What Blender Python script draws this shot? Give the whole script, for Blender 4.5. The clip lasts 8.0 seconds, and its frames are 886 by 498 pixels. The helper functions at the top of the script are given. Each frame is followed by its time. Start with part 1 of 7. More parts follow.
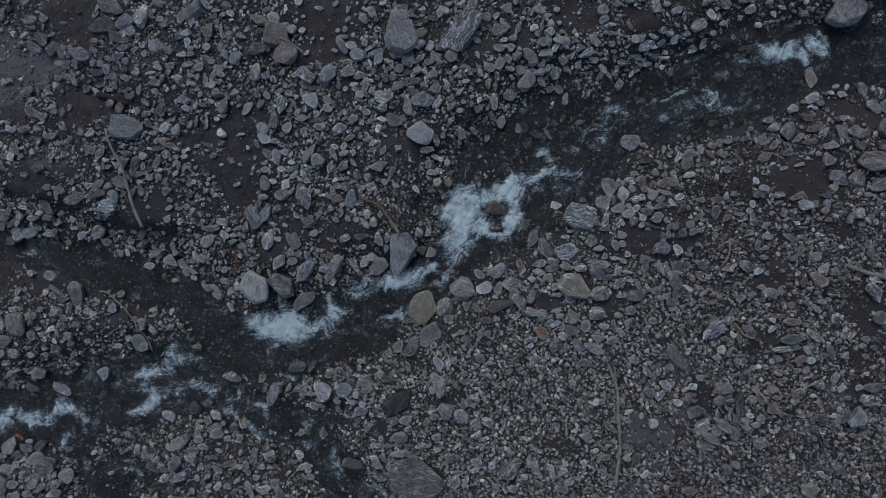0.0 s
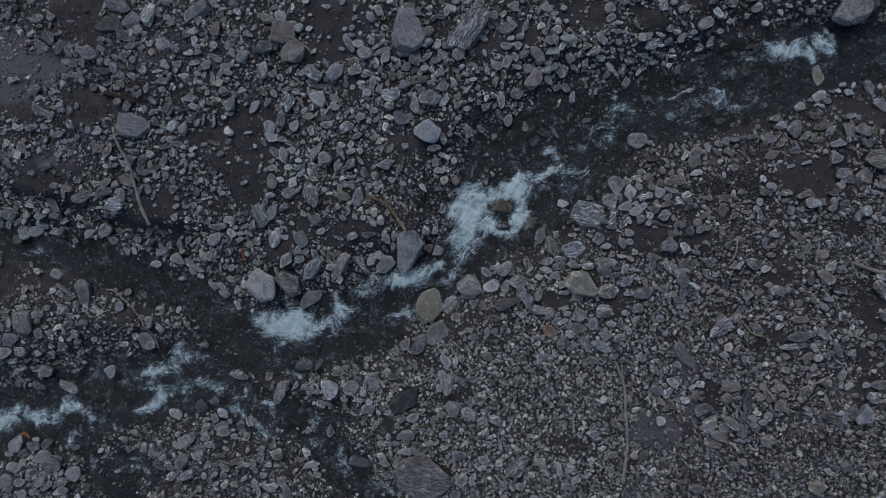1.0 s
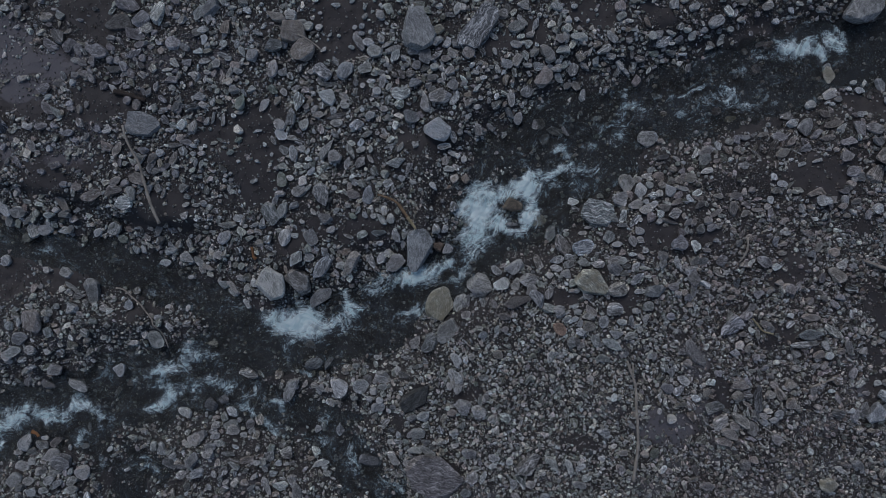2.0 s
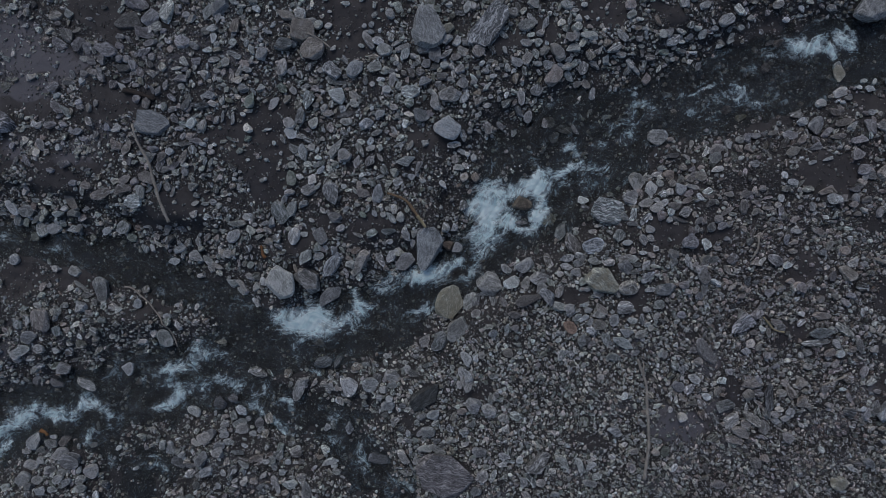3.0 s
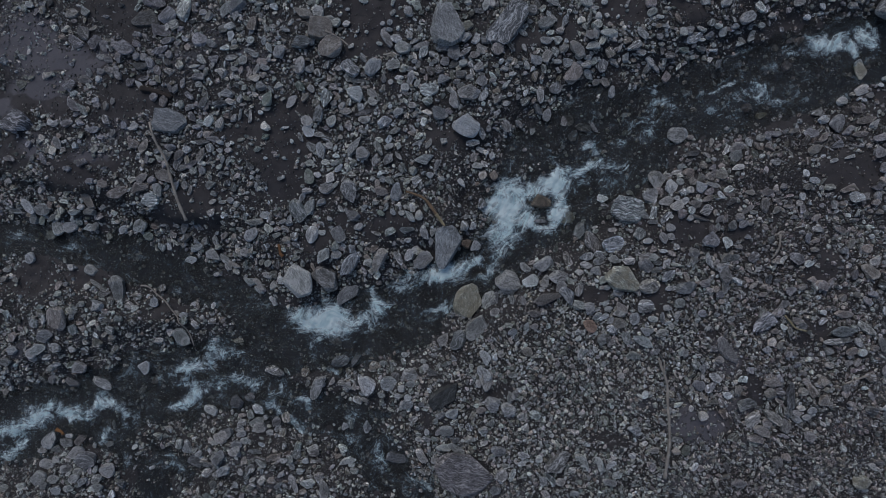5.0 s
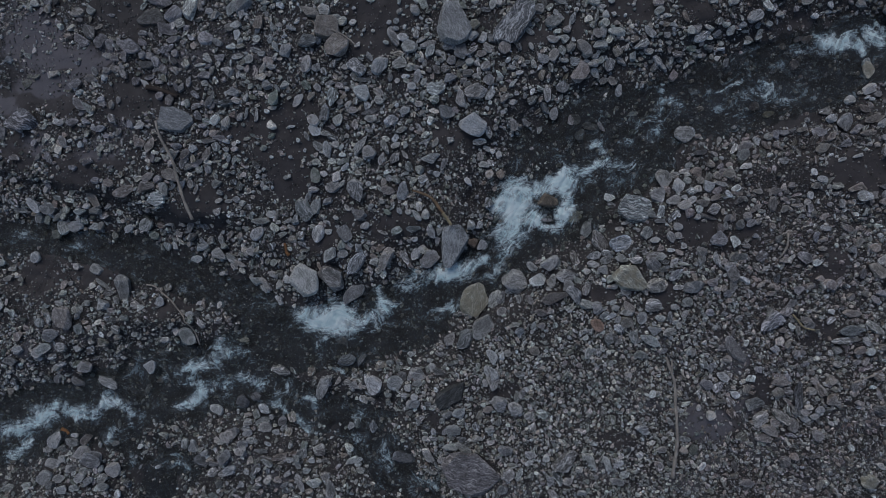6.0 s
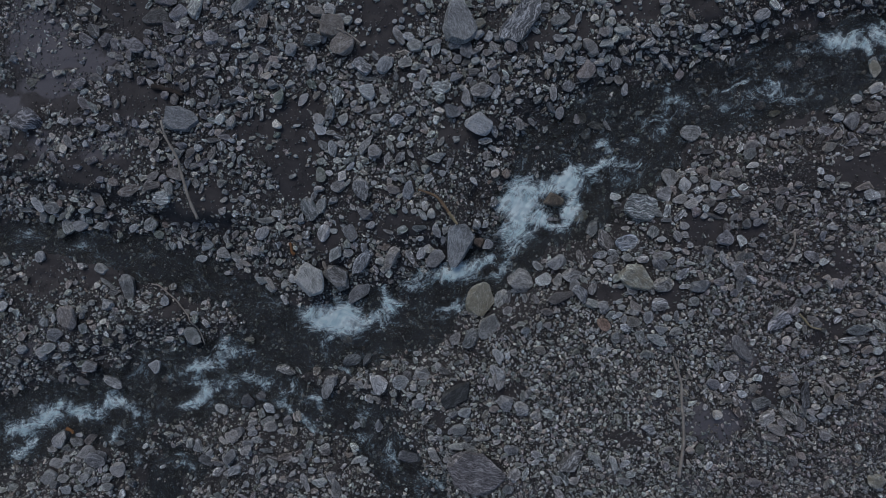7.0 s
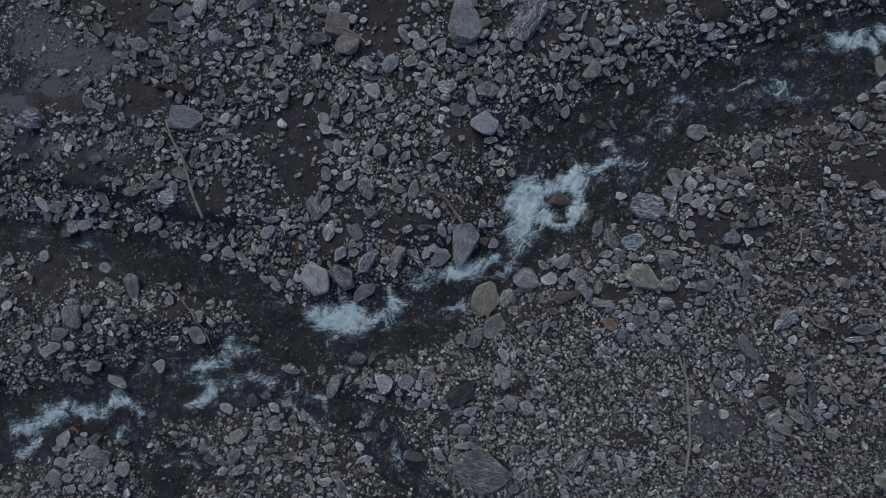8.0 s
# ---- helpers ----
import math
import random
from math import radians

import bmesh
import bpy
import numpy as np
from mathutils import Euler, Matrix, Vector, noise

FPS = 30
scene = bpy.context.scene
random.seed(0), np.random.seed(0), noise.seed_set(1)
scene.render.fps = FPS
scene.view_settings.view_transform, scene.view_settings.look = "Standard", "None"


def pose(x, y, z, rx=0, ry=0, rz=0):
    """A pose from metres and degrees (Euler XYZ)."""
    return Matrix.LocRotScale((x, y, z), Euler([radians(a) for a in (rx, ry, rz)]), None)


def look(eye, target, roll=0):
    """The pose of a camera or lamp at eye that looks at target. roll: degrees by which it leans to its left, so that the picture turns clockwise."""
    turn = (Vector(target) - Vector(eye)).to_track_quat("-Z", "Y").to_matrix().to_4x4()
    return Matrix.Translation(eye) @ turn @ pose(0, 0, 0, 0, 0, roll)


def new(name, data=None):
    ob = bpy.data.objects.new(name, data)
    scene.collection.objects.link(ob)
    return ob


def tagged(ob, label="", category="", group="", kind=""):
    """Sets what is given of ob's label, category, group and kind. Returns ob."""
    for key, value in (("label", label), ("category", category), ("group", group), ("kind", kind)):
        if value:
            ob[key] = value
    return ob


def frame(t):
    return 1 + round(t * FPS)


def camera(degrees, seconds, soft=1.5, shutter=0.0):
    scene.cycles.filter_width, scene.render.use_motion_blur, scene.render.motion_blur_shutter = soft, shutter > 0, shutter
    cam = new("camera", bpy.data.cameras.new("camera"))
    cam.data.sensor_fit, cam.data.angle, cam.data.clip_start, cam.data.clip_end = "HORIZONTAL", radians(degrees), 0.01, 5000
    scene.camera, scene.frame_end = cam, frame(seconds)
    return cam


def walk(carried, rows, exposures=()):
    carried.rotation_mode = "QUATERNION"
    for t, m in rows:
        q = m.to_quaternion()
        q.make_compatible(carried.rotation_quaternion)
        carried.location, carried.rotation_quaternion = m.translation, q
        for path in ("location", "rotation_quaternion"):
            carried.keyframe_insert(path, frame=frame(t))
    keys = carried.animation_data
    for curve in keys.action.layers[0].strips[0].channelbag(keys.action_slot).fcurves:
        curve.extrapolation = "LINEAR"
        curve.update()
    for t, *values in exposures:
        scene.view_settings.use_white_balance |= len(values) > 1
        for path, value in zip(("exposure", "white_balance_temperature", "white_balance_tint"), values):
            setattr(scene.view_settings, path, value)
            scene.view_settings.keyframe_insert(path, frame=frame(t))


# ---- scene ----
cam = camera(73.74, 8.0, soft=0.5)
METRES, EYE, TILT, LEAN, TURN = 1.162, 10.47, -90.0, 0.0, 0.0
ROWS = [
    (0.0, 0.0, 0.0, 0.0, -0.0, 0.0, 0.0),
    (0.5, -0.0469, -0.0066, -0.0157, -0.01, 0.01, 0.0),
    (1.0, -0.1097, -0.0124, -0.0304, -0.01, 0.0, 0.01),
    (1.5, -0.1874, -0.0151, -0.0436, -0.01, -0.0, 0.02),
    (3.0, -0.4214, -0.0126, -0.0783, -0.04, -0.01, 0.05),
    (3.5, -0.4993, -0.0109, -0.0833, -0.05, -0.01, 0.05),
    (4.0, -0.5712, 0.0, -0.0867, -0.04, -0.02, 0.05),
    (4.5, -0.6452, 0.0075, -0.093, -0.04, -0.02, 0.05),
    (6.0, -0.8093, 0.03, -0.1063, -0.03, -0.07, 0.06),
    (6.5, -0.8572, 0.0343, -0.1118, -0.04, -0.07, 0.07),
    (7.0, -0.901, 0.0387, -0.1168, -0.05, -0.07, 0.07),
    (7.5, -0.9441, 0.0418, -0.1209, -0.05, -0.08, 0.07),
    (8.0, -0.9849, 0.047, -0.1282, -0.05, -0.07, 0.06),
]
walk(cam, [(t, pose(0, 0, EYE, TILT, LEAN, TURN) @ pose(METRES * x, METRES * y, METRES * z, 90 + pitch, roll, yaw)) for t, x, y, z, yaw, pitch, roll in ROWS],
     exposures=[(0.0, -0.71, 6310, 10.5), (8.0, -0.71, 6310, 10.5)])

# ---------------------------------------------------------------- light: overcast evening sky
SUN_UP, SUN_ROUND = radians(48), radians(-25)
world = bpy.data.worlds.new("overcast_sky")
scene.world = world
world.use_nodes = True
wn = world.node_tree
wn.nodes.clear()
sky = wn.nodes.new("ShaderNodeTexSky")
sky.sky_type, sky.sun_disc = "NISHITA", False
sky.sun_elevation, sky.sun_rotation = SUN_UP, SUN_ROUND
sky.air_density, sky.dust_density, sky.ozone_density = 1.0, 2.0, 2.0
back = wn.nodes.new("ShaderNodeBackground")
back.inputs["Strength"].default_value = 0.1
wout = wn.nodes.new("ShaderNodeOutputWorld")
wn.links.new(sky.outputs[0], back.inputs[0])
wn.links.new(back.outputs[0], wout.inputs[0])
sun_data = bpy.data.lights.new("sun", "SUN")
sun_data.energy, sun_data.angle, sun_data.color = 0.75, radians(32), (1.0, 0.97, 0.93)
sun = new("sun", sun_data)
sun_from = Vector((math.sin(SUN_ROUND) * math.cos(SUN_UP), math.cos(SUN_ROUND) * math.cos(SUN_UP), math.sin(SUN_UP)))
sun.matrix_world = look(sun_from * 40, (0, 0, 0))


# ---------------------------------------------------------------- materials
class Nodes:
    """A node material under construction."""

    def __init__(self, name):
        self.mat = bpy.data.materials.new(name)
        self.mat.use_nodes = True
        self.tree = self.mat.node_tree
        self.tree.nodes.clear()

    def add(self, kind, inputs=(), operation="", attribute_name="", data_type="", blend_type="", feature=""):
        n = self.tree.nodes.new(kind)
        if operation:
            n.operation = operation
        if attribute_name:
            n.attribute_name = attribute_name
        if data_type:
            n.data_type = data_type
        if blend_type:
            n.blend_type = blend_type
        if feature:
            n.feature = feature
        for key, value in dict(inputs).items():
            if isinstance(value, bpy.types.NodeSocket):
                self.tree.links.new(value, n.inputs[key])
            else:
                n.inputs[key].default_value = value
        return n

    def attribute(self, name, out="Vector"):
        return self.add("ShaderNodeAttribute", attribute_name=name).outputs[out]

    def noise(self, vector, scale, detail=4.0, rough=0.55, warp=0.0):
        return self.add("ShaderNodeTexNoise", {"Vector": vector, "Scale": scale, "Detail": detail, "Roughness": rough, "Distortion": warp}).outputs["Fac"]

    def span(self, value, a, b, c, d):
        return self.add("ShaderNodeMapRange", {"Value": value, "From Min": a, "From Max": b, "To Min": c, "To Max": d}).outputs[0]

    def math(self, op, a, b=0.0):
        return self.add("ShaderNodeMath", {0: a, 1: b}, operation=op).outputs[0]

    def mix(self, fac, a, b, blend="MIX"):
        n = self.add("ShaderNodeMix", data_type="RGBA", blend_type=blend)
        for key, value in ((0, fac), (6, a), (7, b)):
            if isinstance(value, bpy.types.NodeSocket):
                self.tree.links.new(value, n.inputs[key])
            else:
                n.inputs[key].default_value = value if key == 0 else (*value, 1.0)
        return n.outputs[2]

    def ramp(self, value, stops):
        n = self.add("ShaderNodeValToRGB", {"Fac": value})
        e = n.color_ramp.elements
        while len(e) < len(stops):
            e.new(0.5)
        for el, (p, c) in zip(e, stops):
            el.position, el.color = p, (*c, 1.0)
        return n.outputs[0]

    def warped(self, vector, scale, amount):
        wander = self.add("ShaderNodeTexNoise", {"Vector": vector, "Scale": scale, "Detail": 3.0}).outputs["Color"]
        wander = self.add("ShaderNodeVectorMath", {0: wander, 1: (0.5, 0.5, 0.5)}, operation="SUBTRACT").outputs[0]
        wander = self.add("ShaderNodeVectorMath", {0: wander, "Scale": amount}, operation="SCALE").outputs[0]
        return self.add("ShaderNodeVectorMath", {0: vector, 1: wander}, operation="ADD").outputs[0]

    def stretched(self, vector, scale):
        return self.add("ShaderNodeMapping", {"Vector": vector, "Scale": scale}).outputs[0]

    def surface(self, colour, rough, bumps=()):
        b = self.add("ShaderNodeBsdfPrincipled", {"Base Color": colour, "Roughness": rough})
        normal = None
        for height, strength, distance in bumps:
            n = self.add("ShaderNodeBump", {"Height": height, "Strength": strength, "Distance": distance})
            if normal:
                self.tree.links.new(normal, n.inputs["Normal"])
            normal = n.outputs[0]
        if normal:
            self.tree.links.new(normal, b.inputs["Normal"])
        self.out(b.outputs[0])
        return b

    def out(self, shader):
        self.add("ShaderNodeOutputMaterial", {"Surface": shader})


def stone_material(name, colour, streak, band, vein=0.0, per_island=None, stain=None):
    """Rock: streaks of foliation, mineral speckle, dull patches and a few quartz veins."""
    k = Nodes(name)
    p = k.attribute("grain")
    if per_island:
        chance = k.add("ShaderNodeNewGeometry").outputs["Random Per Island"]
        body = k.ramp(chance, per_island)
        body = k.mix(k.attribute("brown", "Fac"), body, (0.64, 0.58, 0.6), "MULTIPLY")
    else:
        chance = k.add("ShaderNodeObjectInfo").outputs["Random"]
        body = k.mix(k.span(chance, 0, 1, 0.0, 1.0), tuple(0.62 * c for c in colour), tuple(1.2 * c for c in colour))
    other = k.math("FRACT", k.math("MULTIPLY", chance, 17.31))
    third = k.math("FRACT", k.math("MULTIPLY", chance, 53.7))
    layered = k.math("MULTIPLY", k.span(other, 0.1, 0.7, 0.25, 1.15), band)
    patch = k.noise(p, 5.0, 3.0)
    speck = k.noise(p, 60.0, 4.0, 0.8)
    bent = k.warped(p, 5.0, 0.2)
    lines = k.noise(k.stretched(bent, (3.0, 3.0, 20.0)), 1.6, 5.0, 0.64, 0.2)
    fine = k.noise(k.stretched(bent, (9.0, 9.0, 52.0)), 1.5, 3.0, 0.6, 0.2)
    body = k.mix(k.math("MULTIPLY", k.span(lines, 0.52, 0.58, 0.0, 0.8), layered), body, tuple(min(1.3 * c, 0.8) for c in streak))
    tone = k.math("MULTIPLY", k.span(patch, 0.32, 0.68, 1.22, 0.76), k.span(speck, 0.36, 0.64, 1.55, 0.48))
    tone = k.math("MULTIPLY", tone, k.add("ShaderNodeMapRange", {"Value": fine, "From Min": 0.38, "From Max": 0.6, "To Min": k.span(layered, 0.0, 1.0, 0.92, 0.4), "To Max": k.span(layered, 0.0, 1.0, 1.04, 1.6)}).outputs[0])
    # bright edge highlights put into the colour, up to 1.6 times on convex edges
    edge_highlight = k.span(k.add("ShaderNodeNewGeometry").outputs["Pointiness"], 0.5, 0.57, 0.9, 1.6)
    tone = k.math("MULTIPLY", tone, edge_highlight)
    hues = [(0.92, 1.0, 1.03), (0.99, 1.0, 0.99), (0.94, 1.03, 0.95), (1.02, 1.02, 0.9), (1.12, 1.0, 0.9), (1.05, 0.98, 1.01)] if per_island else [(0.95, 1.0, 1.02), (1.0, 1.0, 0.99), (0.95, 1.02, 0.97), (1.0, 1.0, 0.94), (1.05, 1.0, 0.95), (0.99, 1.0, 1.0)]
    body = k.mix(1.0, body, k.ramp(k.math("FRACT", k.math("MULTIPLY", chance, 7.77)), list(zip((0.0, 0.25, 0.45, 0.65, 0.85, 1.0), hues))), "MULTIPLY")
    body = k.add("ShaderNodeVectorMath", {0: body, "Scale": tone}, operation="SCALE").outputs[0]
    body = k.mix(k.span(k.noise(p, 34.0, 4.0, 0.75), 0.6, 0.68, 0.0, 0.55), body, tuple(min(1.3 * c, 0.75) for c in streak))
    quartz = k.math("ABSOLUTE", k.math("SUBTRACT", k.noise(k.stretched(bent, (2.5, 2.5, 13.0)), 1.3, 2.0, 0.5, 0.4), 0.5))
    quartz = k.math("MULTIPLY", k.span(quartz, 0.006, 0.024, 1.0, 0.0), k.span(third, 0.3, 0.7, 0.0, 0.5 + 0.45 * band))
    body = k.mix(quartz, body, tuple(min(1.7 * c, 0.72) for c in streak))
    if vein:
        cut = k.math("ABSOLUTE", k.math("SUBTRACT", k.noise(bent, 2.0, 3.0, 0.5, 0.3), 0.5))
        body = k.mix(k.math("MULTIPLY", k.span(cut, 0.004, 0.022, 1.0, 0.0), vein), body, (0.55, 0.55, 0.54))
    if stain:
        body = k.mix(k.span(k.noise(p, 7.0, 5.0, 0.65), 0.42, 0.62, 0.0, 0.75), body, stain)
    k.surface(body, k.span(patch, 0.3, 0.7, 0.62, 0.88),
              [(lines, 0.35 + 0.4 * band, 0.012), (k.noise(p, 13.0, 6.0, 0.72), 0.7, 0.02), (speck, 0.6, 0.008)])
    return k.mat


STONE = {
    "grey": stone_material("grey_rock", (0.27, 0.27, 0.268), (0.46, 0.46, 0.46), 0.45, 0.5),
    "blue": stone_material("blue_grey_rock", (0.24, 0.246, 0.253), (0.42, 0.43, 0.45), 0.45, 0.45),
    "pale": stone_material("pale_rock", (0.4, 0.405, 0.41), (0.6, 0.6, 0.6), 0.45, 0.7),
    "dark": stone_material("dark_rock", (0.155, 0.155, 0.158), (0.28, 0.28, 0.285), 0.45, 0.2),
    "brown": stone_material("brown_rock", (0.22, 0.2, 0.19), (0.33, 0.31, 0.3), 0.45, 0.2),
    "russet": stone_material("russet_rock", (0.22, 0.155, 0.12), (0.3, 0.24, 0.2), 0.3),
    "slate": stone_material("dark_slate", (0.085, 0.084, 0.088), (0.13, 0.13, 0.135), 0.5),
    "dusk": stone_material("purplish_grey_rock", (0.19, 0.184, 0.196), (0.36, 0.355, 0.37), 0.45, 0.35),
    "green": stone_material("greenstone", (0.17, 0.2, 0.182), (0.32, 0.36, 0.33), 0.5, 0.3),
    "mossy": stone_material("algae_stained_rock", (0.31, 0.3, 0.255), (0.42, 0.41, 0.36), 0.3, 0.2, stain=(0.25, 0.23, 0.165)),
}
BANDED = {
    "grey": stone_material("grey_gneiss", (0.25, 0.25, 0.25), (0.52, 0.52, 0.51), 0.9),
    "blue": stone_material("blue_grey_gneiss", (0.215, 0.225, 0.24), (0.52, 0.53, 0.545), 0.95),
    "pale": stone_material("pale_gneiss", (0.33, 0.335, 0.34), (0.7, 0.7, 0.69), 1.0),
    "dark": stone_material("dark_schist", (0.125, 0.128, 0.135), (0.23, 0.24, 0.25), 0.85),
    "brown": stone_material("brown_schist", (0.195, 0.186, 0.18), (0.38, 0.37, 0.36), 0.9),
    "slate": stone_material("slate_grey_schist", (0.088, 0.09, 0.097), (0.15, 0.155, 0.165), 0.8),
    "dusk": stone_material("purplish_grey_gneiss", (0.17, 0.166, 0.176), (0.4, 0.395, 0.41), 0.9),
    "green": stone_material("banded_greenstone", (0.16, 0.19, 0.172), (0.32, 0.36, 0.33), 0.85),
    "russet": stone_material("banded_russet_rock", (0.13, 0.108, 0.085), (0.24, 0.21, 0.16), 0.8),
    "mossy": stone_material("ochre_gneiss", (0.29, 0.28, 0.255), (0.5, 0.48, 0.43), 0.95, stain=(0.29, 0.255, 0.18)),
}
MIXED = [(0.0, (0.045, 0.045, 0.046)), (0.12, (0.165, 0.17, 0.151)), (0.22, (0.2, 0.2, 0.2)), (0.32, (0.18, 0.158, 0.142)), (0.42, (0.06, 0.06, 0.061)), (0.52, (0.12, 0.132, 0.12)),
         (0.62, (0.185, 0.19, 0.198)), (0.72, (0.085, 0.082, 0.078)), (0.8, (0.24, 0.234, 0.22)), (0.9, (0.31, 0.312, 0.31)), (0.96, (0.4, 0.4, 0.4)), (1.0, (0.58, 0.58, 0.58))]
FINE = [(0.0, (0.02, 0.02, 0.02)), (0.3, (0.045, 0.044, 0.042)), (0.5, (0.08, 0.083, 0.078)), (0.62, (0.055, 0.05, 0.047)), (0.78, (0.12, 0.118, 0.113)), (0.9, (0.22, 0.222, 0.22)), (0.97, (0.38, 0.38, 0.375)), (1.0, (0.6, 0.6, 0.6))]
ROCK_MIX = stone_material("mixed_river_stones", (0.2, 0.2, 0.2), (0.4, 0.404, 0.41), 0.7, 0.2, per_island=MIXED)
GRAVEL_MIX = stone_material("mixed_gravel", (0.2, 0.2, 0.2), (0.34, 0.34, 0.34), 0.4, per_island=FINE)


def ground_material():
    k = Nodes("dark_silt_and_sand")
    p = k.add("ShaderNodeTexCoord").outputs["Object"]
    broad, mid, fine = k.noise(p, 0.6, 4.0), k.noise(p, 5.0, 5.0, 0.6), k.noise(p, 70.0, 4.0, 0.7)
    stony = k.attribute("stony", "Fac")
    sand = k.mix(k.span(broad, 0.35, 0.65, 0.0, 1.0), (0.067, 0.062, 0.0635), (0.08, 0.0715, 0.073))
    sand = k.mix(k.span(mid, 0.35, 0.65, 0.0, 0.7), sand, (0.052, 0.0468, 0.0475))
    warped = k.add("ShaderNodeVectorMath", {0: p, 1: k.add("ShaderNodeTexNoise", {"Vector": p, "Scale": 14.0}).outputs["Color"]}, operation="ADD").outputs[0]
    grains = 0.0
    for size, seed in ((24.0, 0.0), (44.0, 3.0)):
        grit = k.add("ShaderNodeTexVoronoi", {"Vector": k.stretched(warped if seed else p, (1.0, 1.0, 1.0)), "Scale": size}, feature="F1")
        own = k.add("ShaderNodeSeparateColor", {0: grit.outputs["Color"]}).outputs
        there = k.span(k.math("ADD", k.math("MULTIPLY", stony, 1.1), k.span(mid, 0.3, 0.7, -0.45, 0.25)), 0.0, 1.0, 0.0, 1.0)
        chip = k.math("MULTIPLY", k.span(grit.outputs["Distance"], 0.28, 0.42, 1.0, 0.0), k.math("LESS_THAN", own[0], there))
        shade = k.ramp(own[1], [(0.0, (0.05, 0.05, 0.052)), (0.6, (0.12, 0.12, 0.123)), (1.0, (0.3, 0.3, 0.3))])
        sand = k.mix(chip, sand, shade)
        grains = k.math("ADD", k.math("MULTIPLY", chip, k.span(grit.outputs["Distance"], 0.0, 0.42, 1.0, 0.2)), grains)
    pale = k.attribute("silt", "Fac")
    mud = k.mix(k.span(mid, 0.3, 0.7, 0.0, 1.0), (0.142, 0.136, 0.15), (0.179, 0.171, 0.188))
    body = k.mix(k.math("MULTIPLY", k.span(k.math("ADD", pale, k.span(mid, 0.0, 1.0, -0.35, 0.35)), 0.35, 0.6, 0.0, 1.0), k.span(grains, 0.0, 1.0, 1.0, 0.35)), sand, mud)
    body = k.mix(k.span(fine, 0.35, 0.7, 0.0, 0.5), body, (0.55, 0.55, 0.56), "MULTIPLY")
    k.surface(body, k.span(mid, 0.3, 0.7, 0.7, 0.95), [(mid, 0.5, 0.03), (grains, 0.9, 0.025), (fine, 0.5, 0.006)])
    return k.mat


def water_material():
    """Clear stream water over a dark bed, with white froth where it tumbles."""
    k = Nodes("stream_water")
    flow = k.attribute("flow")
    p = k.add("ShaderNodeTexCoord").outputs["Object"]
    ripple = k.noise(k.stretched(flow, (2.0, 7.0, 1.0)), 1.3, 5.0, 0.6, 0.8)
    small = k.noise(p, 16.0, 3.0, 0.6, 0.5)
    bump = k.add("ShaderNodeBump", {"Height": ripple, "Strength": 0.9, "Distance": 0.2})
    bump = k.add("ShaderNodeBump", {"Height": small, "Strength": 0.5, "Distance": 0.05, "Normal": bump.outputs[0]})
    clear = k.add("ShaderNodeBsdfTransparent", {"Color": (0.68, 0.72, 0.72, 1.0)})
    gloss = k.add("ShaderNodeBsdfGlossy", {"Color": (1, 1, 1, 1), "Roughness": 0.12, "Normal": bump.outputs[0]})
    shine = k.add("ShaderNodeFresnel", {"IOR": 1.33, "Normal": bump.outputs[0]})
    # bluish diffuse bands paint the ripples' sheen and refraction into the water colour
    painted_sheen = k.add("ShaderNodeBsdfDiffuse", {"Color": (0.065, 0.078, 0.09, 1.0)})
    streaks = k.noise(k.stretched(k.warped(flow, 3.0, 0.25), (0.8, 3.2, 1.0)), 1.4, 4.0, 0.45, 0.5)
    body = k.add("ShaderNodeMixShader", {0: k.span(streaks, 0.36, 0.72, 0.1, 0.36), 1: clear.outputs[0], 2: painted_sheen.outputs[0]})
    water = k.add("ShaderNodeMixShader", {0: shine.outputs[0], 1: body.outputs[0], 2: gloss.outputs[0]})
    white = k.attribute("froth", "Fac")
    swirl = k.warped(k.warped(p, 2.2, 0.35), 7.0, 0.14)
    threads = k.noise(k.stretched(k.warped(flow, 4.0, 0.22), (2.2, 8.0, 1.0)), 1.7, 5.0, 0.55, 0.9)
    clots = k.noise(swirl, 3.0, 6.0, 0.5)
    lace = 0.0
    for size, width in ((4.0, 0.03), (9.0, 0.045)):
        n = k.noise(swirl, size, 4.0, 0.55)
        lace = k.math("MAXIMUM", k.span(k.math("ABSOLUTE", k.math("SUBTRACT", n, 0.5)), 0.0, width, 1.0, 0.0), lace)
    edge = k.math("ADD", k.math("ADD", k.math("MULTIPLY", threads, 0.5), k.math("MULTIPLY", clots, 0.4)), k.math("MULTIPLY", lace, 0.11))
    cover = k.math("ADD", k.math("MULTIPLY", white, 1.27), k.span(edge, 0.36, 0.63, -0.98, 0.42))
    cover = k.add("ShaderNodeMapRange", {"Value": cover, "From Min": -0.04, "From Max": 1.2, "To Min": 0.0, "To Max": 0.97}).outputs[0]
    lather = k.mix(k.span(cover, 0.25, 0.95, 0.0, 1.0), (0.44, 0.53, 0.58), (0.86, 1.0, 1.0))
    lather = k.mix(k.span(k.noise(k.stretched(k.warped(flow, 3.0, 0.3), (2.0, 6.0, 1.0)), 1.5, 6.0, 0.6, 0.8), 0.38, 0.6, 0.6, 0.0), lather, (0.55, 0.71, 0.75), "MULTIPLY")
    fb = k.add("ShaderNodeBump", {"Height": edge, "Strength": 0.5, "Distance": 0.05})
    foam = k.add("ShaderNodeBsdfPrincipled", {"Base Color": lather, "Roughness": 0.6, "Normal": fb.outputs[0]})
    both = k.add("ShaderNodeMixShader", {0: cover, 1: water.outputs[0], 2: foam.outputs[0]})
    k.out(both.outputs[0])
    return k.mat


